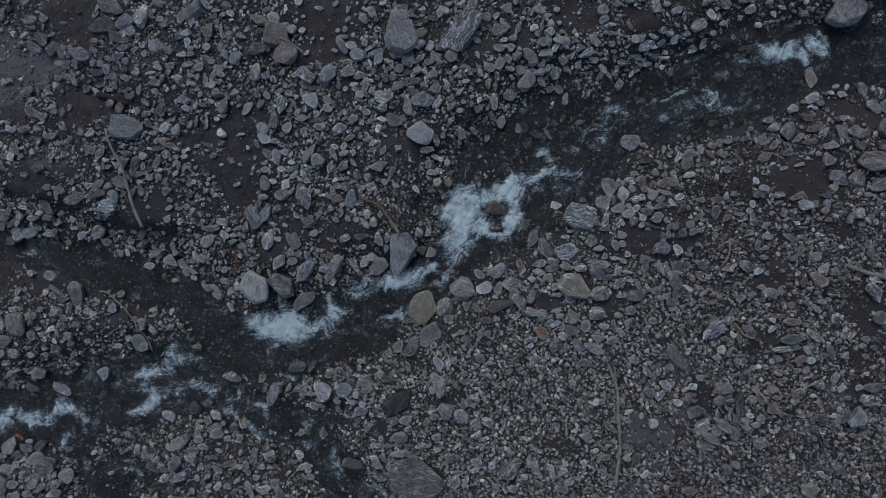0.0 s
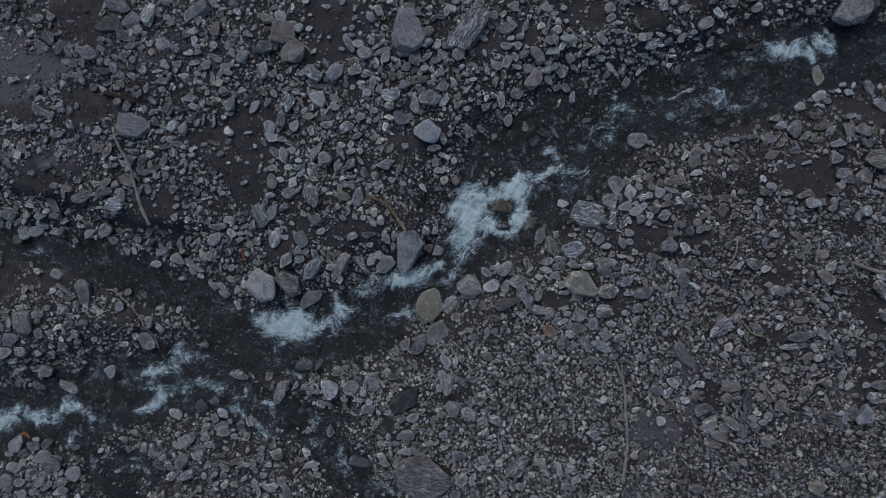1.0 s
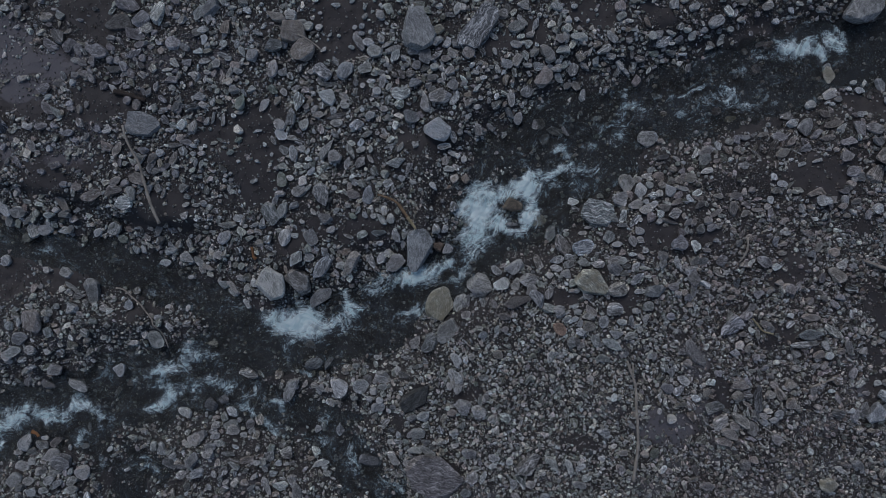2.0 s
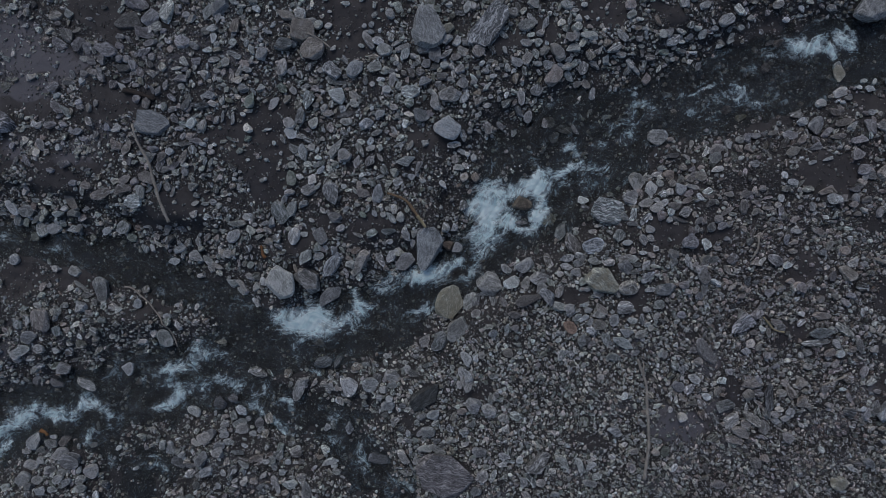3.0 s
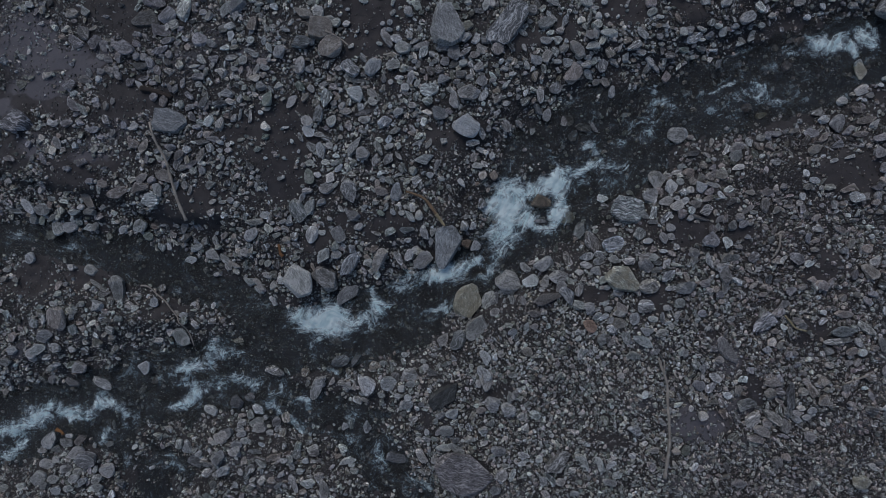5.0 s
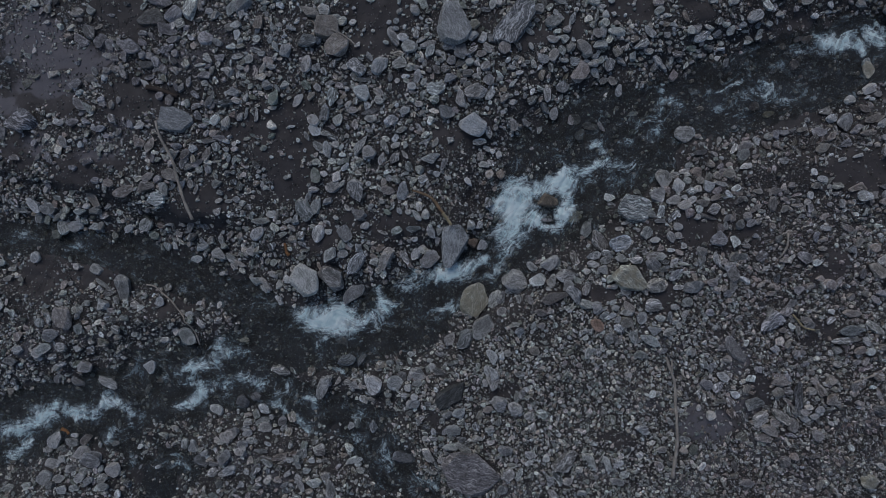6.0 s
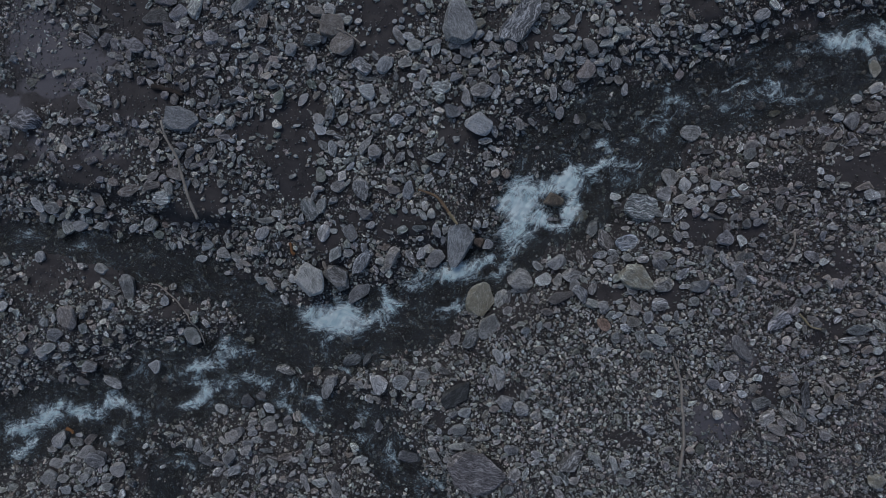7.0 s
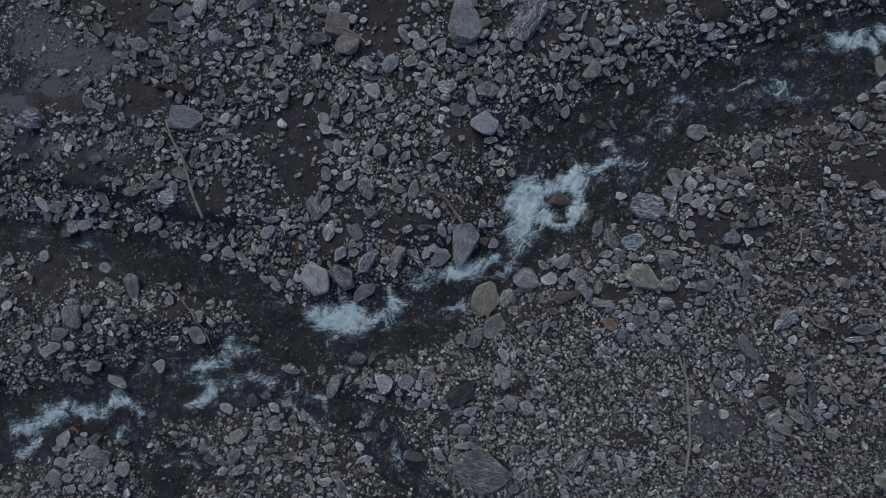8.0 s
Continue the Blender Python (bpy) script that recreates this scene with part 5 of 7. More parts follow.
stone(-7.08, 2.29, 0.21, 0.13, -70, "dusk", 1)
stone(-4.71, 3.41, 0.23, 0.10, 10, "grey")
stone(-3.61, 4.05, 0.17, 0.08, 40, "pale")
stone(-1.65, 3.67, 0.22, 0.16, -10, "pale")
stone(-1.43, 4.14, 0.20, 0.16, -50, "grey")
stone(-0.49, 2.99, 0.18, 0.14, 0, "dark")
stone(-2.10, 2.70, 0.20, 0.14, -50, "grey")
stone(-3.42, 2.86, 0.23, 0.15, -40, "green")
stone(-3.81, 3.49, 0.25, 0.19, 70, "blue")
stone(-1.31, 2.30, 0.14, 0.10, 60, "grey")
stone(0.84, 4.15, 0.20, 0.10, -70, "dark")
stone(2.73, 3.90, 0.17, 0.13, 30, "grey")
stone(1.56, 3.25, 0.18, 0.18, 0, "dark")
stone(2.74, 3.01, 0.18, 0.10, 60, "grey")
stone(2.97, 3.05, 0.18, 0.08, -60, "grey")
stone(3.02, 3.13, 0.18, 0.08, 65, "blue")
stone(2.04, 2.82, 0.18, 0.16, 90, "brown")
stone(0.55, 2.13, 0.18, 0.10, -50, "blue")
stone(3.38, 1.90, 0.20, 0.10, -70, "blue")
stone(5.12, 3.99, 0.17, 0.17, 0, "grey")
stone(6.61, 2.56, 0.17, 0.11, -20, "pale")
stone(4.39, 1.69, 0.17, 0.13, -70, "pale")
stone(-7.97, 0.60, 0.24, 0.13, 0, "blue")
stone(-7.64, 0.60, 0.24, 0.17, 20, "blue")
stone(-8.55, 0.50, 0.22, 0.11, 50, "grey")
stone(-7.76, 0.31, 0.22, 0.16, 0, "blue")
stone(-6.07, 0.97, 0.27, 0.17, -70, "blue")
stone(-5.78, 1.04, 0.25, 0.13, 70, "blue", 1)
stone(-5.70, 1.47, 0.27, 0.15, 75, "dusk", 1)
stone(-5.11, 1.07, 0.19, 0.13, 50, "grey")
stone(-5.09, 0.55, 0.17, 0.13, 30, "pale")
stone(-6.52, 0.14, 0.22, 0.18, 0, "green")
stone(-6.42, -1.16, 0.20, 0.18, 60, "blue")
stone(-4.99, -0.30, 0.26, 0.15, -50, "blue")
stone(-3.41, 0.83, 0.21, 0.10, 60, "pale")
stone(-2.87, 1.18, 0.19, 0.17, 30, "pale")
stone(-2.19, -0.38, 0.19, 0.17, 0, "grey")
stone(-0.99, 0.19, 0.18, 0.12, 60, "grey")
stone(-0.39, -0.03, 0.19, 0.19, 0, "russet")
stone(-0.48, 1.07, 0.20, 0.10, -50, "pale")
stone(3.39, 0.62, 0.17, 0.15, 0, "brown")
stone(3.25, 0.68, 0.15, 0.13, 0, "grey")
stone(2.91, 0.06, 0.21, 0.13, -60, "blue")
stone(3.86, 1.12, 0.19, 0.17, 0, "brown")
stone(5.24, 1.00, 0.17, 0.11, -20, "pale")
stone(4.69, 0.52, 0.17, 0.11, 20, "brown")
stone(3.98, 0.26, 0.17, 0.14, 60, "dusk")
stone(6.31, 0.99, 0.15, 0.11, 0, "brown")
stone(6.20, 0.73, 0.16, 0.11, 90, "dusk")
stone(6.65, 0.60, 0.16, 0.13, 20, "dusk")
stone(6.52, 0.48, 0.16, 0.09, 90, "dusk")
stone(6.08, -0.85, 0.16, 0.11, 20, "dusk")
stone(-8.61, -2.48, 0.20, 0.14, 30, "grey")
stone(-5.94, -3.91, 0.20, 0.17, 90, "grey")
stone(-4.56, -3.74, 0.19, 0.13, 0, "grey")
stone(-4.69, -3.54, 0.17, 0.15, 0, "blue")
stone(-4.25, -4.05, 0.28, 0.13, -20, "brown")
stone(-2.12, -2.37, 0.15, 0.11, -30, "grey")
stone(-3.24, -3.94, 0.19, 0.16, 0, "dark")
stone(-4.01, -3.43, 0.24, 0.17, 60, "dark")
stone(0.36, -2.70, 0.18, 0.13, 90, "grey")
stone(0.90, -4.14, 0.18, 0.15, -30, "blue")
stone(3.68, -2.25, 0.22, 0.15, -20, "pale")
stone(5.88, -1.78, 0.14, 0.13, 0, "pale")
stone(4.62, -2.21, 0.13, 0.11, 80, "dusk")
stone(4.61, -3.58, 0.18, 0.17, -40, "brown")
stone(-9.68, -0.72, 0.21, 0.14, 0, "grey")
stone(-8.98, 0.50, 0.23, 0.20, 80, "blue")
stone(-5.45, 4.39, 0.21, 0.11, 80, "brown")
stone(-5.15, 4.19, 0.19, 0.13, 30, "pale")
stone(-4.84, 3.60, 0.19, 0.10, 0, "pale")
stone(-4.08, 3.21, 0.17, 0.12, -30, "grey")
stone(-4.97, 3.17, 0.10, 0.06, 0, "pale")
stone(-3.85, 2.88, 0.19, 0.13, 40, "grey")
stone(-0.05, 4.19, 0.22, 0.14, 70, "grey")
stone(-0.38, 3.83, 0.22, 0.18, 0, "mossy")
stone(-0.49, 2.75, 0.18, 0.12, 0, "dark")
stone(-2.08, 2.56, 0.18, 0.16, 0, "grey")
stone(3.93, 3.05, 0.18, 0.10, 80, "dark")
stone(-3.43, 1.94, 0.19, 0.09, -60, "blue")
stone(-2.78, 1.46, 0.19, 0.10, 30, "grey")
stone(0.27, -0.90, 0.18, 0.10, 0, "grey")
stone(1.53, -1.10, 0.25, 0.17, -20, "grey")
stone(2.32, -1.62, 0.23, 0.11, -70, "blue")
stone(2.74, -0.47, 0.17, 0.11, 0, "dark")
stone(3.88, -0.27, 0.19, 0.13, 60, "brown")
stone(4.07, -0.09, 0.15, 0.09, 0, "brown")
stone(3.49, -1.19, 0.15, 0.13, 0, "dusk")
stone(3.78, -0.88, 0.17, 0.13, 30, "dusk")
stone(4.76, -1.03, 0.20, 0.13, 20, "dusk")
stone(4.68, -0.32, 0.20, 0.11, 0, "brown")
stone(4.63, 0.18, 0.17, 0.08, 60, "brown")
stone(3.78, 0.37, 0.17, 0.11, 60, "dark")
stone(3.96, 0.67, 0.17, 0.11, 30, "dark")
stone(3.95, 0.86, 0.17, 0.13, 20, "pale", 1)
stone(3.78, 1.14, 0.17, 0.15, 0, "brown")
stone(3.69, 1.10, 0.17, 0.15, 0, "brown")
stone(3.43, 0.63, 0.17, 0.13, 0, "dark")
stone(3.42, 1.40, 0.18, 0.06, 10, "brown")
stone(4.01, 1.55, 0.19, 0.12, 60, "pale", 1)
stone(4.69, 1.32, 0.17, 0.13, 0, "dusk")
stone(5.08, 0.52, 0.17, 0.11, 80, "dusk")
stone(5.97, -0.13, 0.17, 0.07, 60, "dusk")
stone(6.02, -0.13, 0.18, 0.15, 0, "brown")
stone(6.35, 0.69, 0.16, 0.11, 20, "dark")
stone(6.65, 0.57, 0.16, 0.13, 30, "pale")
stone(5.46, -0.68, 0.17, 0.08, 70, "dusk")
stone(6.41, -1.70, 0.16, 0.13, 40, "dark")
stone(5.42, -1.78, 0.16, 0.13, 0, "dark")
stone(5.27, -2.25, 0.16, 0.15, 20, "brown")
stone(5.00, -2.43, 0.16, 0.13, 0, "brown")
stone(5.12, -2.73, 0.16, 0.13, 40, "dark")
stone(3.66, -1.77, 0.17, 0.11, 0, "dusk")
stone(4.08, -2.26, 0.17, 0.15, 40, "pale", 1)
stone(3.07, -3.30, 0.21, 0.09, -10, "blue")
stone(2.72, -3.50, 0.19, 0.11, 0, "grey")
stone(3.84, -1.53, 0.17, 0.07, 60, "dark")
stone(-4.64, -3.62, 0.19, 0.14, 20, "blue")
stone(-4.69, -3.80, 0.21, 0.17, 0, "blue")
stone(-5.36, -4.43, 0.19, 0.13, -20, "grey")
stone(-1.52, -2.39, 0.19, 0.08, 80, "pale")
stone(0.41, -2.32, 0.18, 0.12, 0, "grey")
stone(-0.10, -3.54, 0.14, 0.10, 0, "pale")
stone(-8.63, -4.16, 0.21, 0.16, 0, "dark")
stone(-7.87, -4.67, 0.20, 0.16, 60, "blue")
stone(-8.94, -4.18, 0.21, 0.16, 0, "blue")
stone(-8.15, -4.80, 0.20, 0.13, 0, "grey")
stone(-8.70, -4.79, 0.20, 0.16, 40, "dark")
stone(5.74, -1.76, 0.20, 0.13, 15, "brown")
stone(-5.94, 4.00, 0.15, 0.13, 80, "pale")
stone(-6.35, 3.44, 0.17, 0.15, 0, "dusk")
stone(-4.66, 2.29, 0.17, 0.10, 60, "grey")
stone(-4.54, 2.65, 0.17, 0.10, 70, "grey")
stone(-6.72, 2.17, 0.15, 0.13, 60, "dusk")
stone(-6.53, 2.14, 0.19, 0.15, 40, "pale")
stone(-5.53, 1.71, 0.17, 0.15, 0, "pale")
stone(-5.23, 1.84, 0.29, 0.10, 0, "dusk")
stone(-3.24, 3.18, 0.19, 0.15, 40, "blue")
stone(-0.25, 3.31, 0.18, 0.14, 0, "brown")
stone(-0.80, 3.49, 0.26, 0.20, 45, "blue")
stone(0.04, 4.21, 0.16, 0.14, 90, "grey")
stone(1.22, 3.67, 0.16, 0.14, 0, "grey")
stone(1.19, 3.50, 0.16, 0.16, 0, "grey")
stone(3.25, 3.55, 0.15, 0.15, 0, "grey")
stone(5.52, 3.93, 0.15, 0.09, -60, "pale")
stone(5.47, 1.71, 0.17, 0.11, 60, "brown")
stone(-7.81, 0.70, 0.15, 0.13, 0, "grey")
stone(-7.62, 0.32, 0.18, 0.13, 90, "blue")
stone(-3.11, 1.24, 0.14, 0.12, 0, "pale")
stone(-1.45, 0.04, 0.14, 0.10, 20, "blue")
stone(3.03, 0.09, 0.13, 0.13, 0, "grey")
stone(3.39, -0.32, 0.17, 0.15, 80, "dark")
stone(2.61, -0.26, 0.27, 0.15, 10, "grey")
stone(1.99, -1.14, 0.13, 0.10, 0, "grey")
stone(-8.11, -2.09, 0.16, 0.13, 0, "grey")
stone(-6.37, -1.90, 0.18, 0.13, 30, "pale")
stone(-3.69, -4.04, 0.17, 0.15, 0, "grey")
stone(1.21, -4.14, 0.18, 0.14, 0, "grey")
stone(3.21, -1.86, 0.15, 0.11, 70, "grey")
stone(5.00, -2.43, 0.15, 0.14, 0, "brown")
stone(5.30, -2.27, 0.15, 0.13, 0, "brown")
stone(6.64, -2.21, 0.13, 0.11, 0, "pale")
stone(-7.17, 3.69, 0.26, 0.17, -70, "dusk")
stone(-6.89, 3.23, 0.17, 0.10, -50, "dusk")
stone(-7.22, 3.20, 0.19, 0.15, 20, "dusk")
stone(-5.84, 2.85, 0.17, 0.08, -70, "dusk")
stone(-5.08, 3.67, 0.19, 0.13, -30, "dusk")
stone(-3.71, 3.91, 0.21, 0.10, -10, "blue")
stone(-3.99, 3.57, 0.21, 0.12, -60, "blue")
stone(-4.23, 3.19, 0.23, 0.10, 60, "grey")
stone(-4.66, 3.20, 0.15, 0.10, 0, "grey")
stone(-5.23, 2.57, 0.25, 0.17, 80, "dusk")
stone(-1.42, 3.12, 0.16, 0.10, 0, "dark")
stone(-1.49, 2.77, 0.16, 0.14, 0, "grey")
stone(1.71, 3.85, 0.25, 0.08, 80, "blue")
stone(1.19, 3.16, 0.16, 0.09, 0, "blue")
stone(3.72, 3.52, 0.17, 0.12, 60, "blue")
stone(3.55, 3.60, 0.15, 0.07, -30, "grey")
stone(-7.91, 1.40, 0.17, 0.11, 0, "dusk")
stone(-5.86, 1.64, 0.17, 0.07, 30, "dusk")
stone(-5.62, 1.38, 0.17, 0.13, 0, "dark")
stone(-5.58, 1.07, 0.17, 0.15, 90, "dark")
stone(-4.87, 1.53, 0.17, 0.07, 80, "grey")
stone(-4.77, 1.50, 0.19, 0.08, 70, "blue")
stone(1.66, -0.40, 0.22, 0.12, -20, "grey")
stone(1.94, -1.05, 0.13, 0.10, 0, "grey")
stone(1.94, -1.27, 0.15, 0.10, 20, "grey")
stone(2.03, -1.34, 0.15, 0.10, 60, "dark")
stone(0.75, -1.47, 0.16, 0.12, 0, "dark")
stone(2.14, 0.21, 0.16, 0.08, 0, "grey")
stone(2.24, 0.31, 0.16, 0.06, 0, "grey")
stone(2.76, 0.34, 0.19, 0.08, 0, "grey")
stone(2.90, -0.16, 0.15, 0.08, -20, "grey")
stone(3.03, -0.20, 0.15, 0.09, -30, "brown")
stone(3.00, -0.78, 0.19, 0.09, 10, "pale", 1)
stone(4.43, -0.87, 0.15, 0.09, 20, "brown")
stone(3.08, -1.22, 0.15, 0.09, 80, "blue")
stone(2.70, -1.30, 0.17, 0.11, -10, "pale")
stone(4.75, -0.29, 0.17, 0.07, 50, "pale")
stone(4.56, 0.03, 0.15, 0.11, 70, "dark")
stone(4.33, 0.48, 0.15, 0.08, 0, "dark")
stone(4.28, 0.81, 0.17, 0.09, 0, "brown")
stone(3.90, 1.28, 0.13, 0.11, 0, "brown")
stone(3.62, 1.29, 0.13, 0.12, 0, "brown")
stone(3.42, 1.02, 0.13, 0.13, 60, "brown")
stone(3.24, 1.03, 0.15, 0.14, 0, "grey")
stone(3.23, 0.84, 0.15, 0.13, 0, "pale", 1)
stone(4.30, 1.41, 0.15, 0.09, 0, "brown")
stone(5.32, 0.19, 0.15, 0.09, 0, "dark")
stone(6.36, 1.06, 0.15, 0.11, 50, "dusk")
stone(6.90, 0.59, 0.14, 0.08, 60, "dusk")
stone(6.81, 0.87, 0.15, 0.08, 0, "dusk")
stone(6.95, 0.73, 0.14, 0.07, 70, "brown")
stone(5.17, -0.62, 0.15, 0.11, 0, "brown")
stone(6.20, -0.81, 0.09, 0.09, 0, "brown")
stone(5.04, -1.38, 0.15, 0.13, 0, "dark")
stone(6.72, -1.43, 0.14, 0.11, 0, "dark")
stone(5.83, -1.95, 0.15, 0.09, 60, "brown")
stone(5.64, -2.44, 0.15, 0.13, 60, "brown")
stone(4.95, -2.02, 0.15, 0.08, 20, "dusk")
stone(5.71, -2.60, 0.14, 0.11, 20, "brown")
stone(4.93, -2.89, 0.15, 0.11, 0, "dusk")
stone(3.16, -1.83, 0.17, 0.11, 60, "grey")
stone(3.86, -2.54, 0.15, 0.13, 0, "pale")
stone(4.02, -2.43, 0.17, 0.11, 70, "brown", 1)
stone(4.46, -2.96, 0.17, 0.13, 0, "brown")
stone(4.68, -1.70, 0.15, 0.13, 80, "brown")
stone(-4.67, -3.45, 0.17, 0.13, 0, "grey")
stone(-4.52, -3.74, 0.17, 0.11, 0, "blue")
stone(-4.99, -3.75, 0.17, 0.13, 20, "grey")
stone(-3.88, -4.51, 0.17, 0.09, 30, "grey")
stone(-4.74, -4.58, 0.17, 0.11, 50, "grey")
stone(-5.19, -4.60, 0.17, 0.13, 40, "dark")
stone(-1.51, -2.06, 0.17, 0.10, 20, "grey")
stone(-1.92, -2.23, 0.15, 0.10, 0, "grey")
stone(-1.64, -2.79, 0.14, 0.12, 0, "grey")
stone(-1.57, -2.64, 0.14, 0.14, 0, "grey")
stone(-0.19, -2.49, 0.16, 0.10, -70, "grey")
stone(0.04, -3.18, 0.16, 0.12, 80, "dark")
stone(0.56, -3.04, 0.18, 0.14, 30, "grey")
stone(-0.59, -3.51, 0.16, 0.11, 20, "dark")
stone(-0.90, -3.38, 0.16, 0.10, 40, "dark")
stone(-8.59, -4.34, 0.18, 0.14, 0, "grey")
stone(-8.26, -4.47, 0.18, 0.14, 50, "dark")
stone(-6.49, 3.45, 0.15, 0.15, 0, "dusk")
stone(-5.86, 3.46, 0.15, 0.13, 90, "dusk")
stone(-6.14, 2.68, 0.17, 0.15, 0, "dusk")
stone(-4.73, 2.59, 0.17, 0.12, -20, "grey")
stone(-6.97, 2.03, 0.17, 0.11, 60, "dusk")
stone(-5.82, 1.76, 0.17, 0.13, 30, "dusk")
stone(-2.71, 3.17, 0.14, 0.12, 30, "blue")
stone(-0.45, 3.18, 0.16, 0.14, 0, "blue")
stone(-1.16, 2.16, 0.16, 0.12, 60, "pale", 1)
stone(-0.80, 1.80, 0.14, 0.12, 0, "blue")
stone(-7.46, 1.16, 0.17, 0.13, -10, "dusk")
stone(-5.29, 1.38, 0.15, 0.10, 60, "dusk")
stone(-5.27, -1.21, 0.15, 0.09, 70, "pale")
stone(3.34, 0.41, 0.15, 0.11, 30, "grey")
stone(5.13, 1.12, 0.13, 0.09, -60, "pale")
stone(6.00, 0.72, 0.13, 0.13, 0, "brown")
stone(5.55, 0.60, 0.15, 0.09, -80, "dusk")
stone(5.12, -0.36, 0.16, 0.11, 30, "pale")
stone(-7.45, -4.00, 0.14, 0.14, 60, "dark")
stone(2.20, -2.27, 0.13, 0.13, 20, "grey")
stone(2.57, -2.57, 0.15, 0.11, 70, "pale")
stone(-5.68, 3.98, 0.15, 0.09, 20, "dusk")
stone(-6.98, 3.75, 0.15, 0.10, 10, "dusk")
stone(-7.06, 3.42, 0.21, 0.13, -20, "dusk")
stone(-7.55, 3.06, 0.26, 0.17, -40, "dusk")
stone(-7.79, 2.82, 0.17, 0.09, 30, "pale")
stone(-6.18, 2.95, 0.15, 0.08, 0, "dusk")
stone(-5.48, 2.70, 0.19, 0.10, -40, "dusk")
stone(-7.09, 2.55, 0.19, 0.11, 80, "brown")
stone(-5.26, 4.28, 0.15, 0.13, 0, "dusk")
stone(-4.65, 4.20, 0.21, 0.13, -80, "pale")
stone(-2.98, 2.89, 0.23, 0.10, 10, "grey")
stone(-2.81, 2.54, 0.14, 0.12, 0, "dark")
stone(-2.25, 4.36, 0.18, 0.08, 0, "pale")
stone(-1.94, 4.44, 0.14, 0.08, 40, "pale")
stone(-1.28, 2.85, 0.16, 0.10, 60, "grey")
stone(-0.57, 2.86, 0.14, 0.10, 0, "dark")
stone(-0.14, 2.96, 0.14, 0.08, 0, "dark")
stone(-0.13, 2.83, 0.20, 0.20, 80, "dark")
stone(0.14, 3.38, 0.24, 0.22, 80, "brown")
stone(1.03, 3.97, 0.14, 0.07, -60, "pale")
stone(1.86, 3.88, 0.14, 0.12, 90, "blue")
stone(0.65, 3.09, 0.18, 0.10, -70, "grey")
stone(0.41, 2.95, 0.14, 0.08, 10, "pale")
stone(0.28, 2.75, 0.14, 0.08, 50, "grey")
stone(0.15, 2.52, 0.20, 0.12, 40, "grey", 1)
stone(0.88, 2.36, 0.26, 0.12, -50, "blue")
stone(1.71, 3.20, 0.14, 0.09, 0, "blue")
stone(3.81, 3.62, 0.13, 0.10, 0, "grey")
stone(3.92, 3.54, 0.19, 0.13, 50, "blue")
stone(3.82, 3.28, 0.14, 0.06, 0, "pale")
stone(4.11, 3.63, 0.13, 0.10, 0, "blue")
stone(4.20, 3.55, 0.13, 0.05, 0, "grey")
stone(4.25, 3.38, 0.14, 0.09, 0, "grey")
stone(3.75, 4.10, 0.13, 0.09, 0, "blue")
stone(6.71, 2.69, 0.13, 0.07, 70, "grey")
stone(6.29, 2.42, 0.13, 0.08, 0, "grey")
stone(6.14, 2.22, 0.13, 0.08, -50, "brown")
stone(6.52, 2.13, 0.13, 0.11, 0, "dusk")
stone(5.30, 3.77, 0.13, 0.10, 0, "pale")
stone(5.41, 4.10, 0.13, 0.08, 0, "grey")
stone(-8.44, 1.60, 0.22, 0.11, -60, "dusk")
stone(-5.90, 0.33, 0.15, 0.08, -10, "blue")
stone(-6.76, 0.61, 0.15, 0.09, -60, "grey")
stone(-5.25, 1.33, 0.15, 0.13, 60, "dusk")
stone(-5.49, 1.43, 0.15, 0.13, 0, "dusk")
stone(-4.27, 1.06, 0.15, 0.07, 70, "pale")
stone(-3.72, 2.12, 0.15, 0.06, 10, "grey")
stone(-5.07, 0.76, 0.15, 0.08, 30, "grey")
stone(-4.90, 0.75, 0.15, 0.08, 0, "dark")
stone(-3.08, 1.98, 0.19, 0.10, 0, "grey")
stone(-2.94, 1.00, 0.29, 0.21, 30, "grey")
stone(-3.79, 1.19, 0.15, 0.08, 30, "grey")
stone(-0.85, 1.13, 0.14, 0.09, 0, "blue")
stone(-1.05, 1.20, 0.14, 0.12, 0, "blue")
stone(1.56, -0.53, 0.14, 0.12, 0, "grey")
stone(1.69, -1.43, 0.27, 0.19, -50, "russet")
stone(2.48, -0.83, 0.19, 0.10, -70, "pale")
stone(1.72, -0.24, 0.14, 0.10, -20, "pale")
stone(3.14, -0.53, 0.13, 0.06, 0, "pale")
stone(3.61, -0.81, 0.13, 0.11, 0, "brown")
stone(3.72, -0.79, 0.13, 0.09, 60, "brown")
stone(3.74, -0.35, 0.13, 0.09, 30, "brown")
stone(4.48, -0.74, 0.13, 0.09, 0, "brown")
stone(4.49, 0.24, 0.13, 0.10, -30, "brown")
stone(3.72, 0.48, 0.13, 0.08, 80, "brown")
stone(3.14, 0.73, 0.13, 0.10, 0, "grey")
stone(3.29, 1.30, 0.14, 0.10, 20, "grey")
stone(3.69, 1.48, 0.14, 0.08, -30, "brown")
stone(5.16, 0.90, 0.17, 0.11, 20, "brown")
stone(4.94, 0.40, 0.13, 0.07, 20, "dark")
stone(5.28, 0.39, 0.17, 0.09, 40, "brown")
stone(5.22, 0.01, 0.13, 0.09, 0, "brown")
stone(6.25, 0.92, 0.13, 0.09, 0, "dark")
stone(6.29, -0.34, 0.13, 0.08, 0, "dark")
stone(5.81, -0.54, 0.18, 0.13, 60, "dusk")
stone(5.85, -0.86, 0.13, 0.08, 0, "brown")
stone(6.00, -0.95, 0.16, 0.11, -50, "dusk")
stone(5.63, -0.91, 0.13, 0.13, 0, "brown")
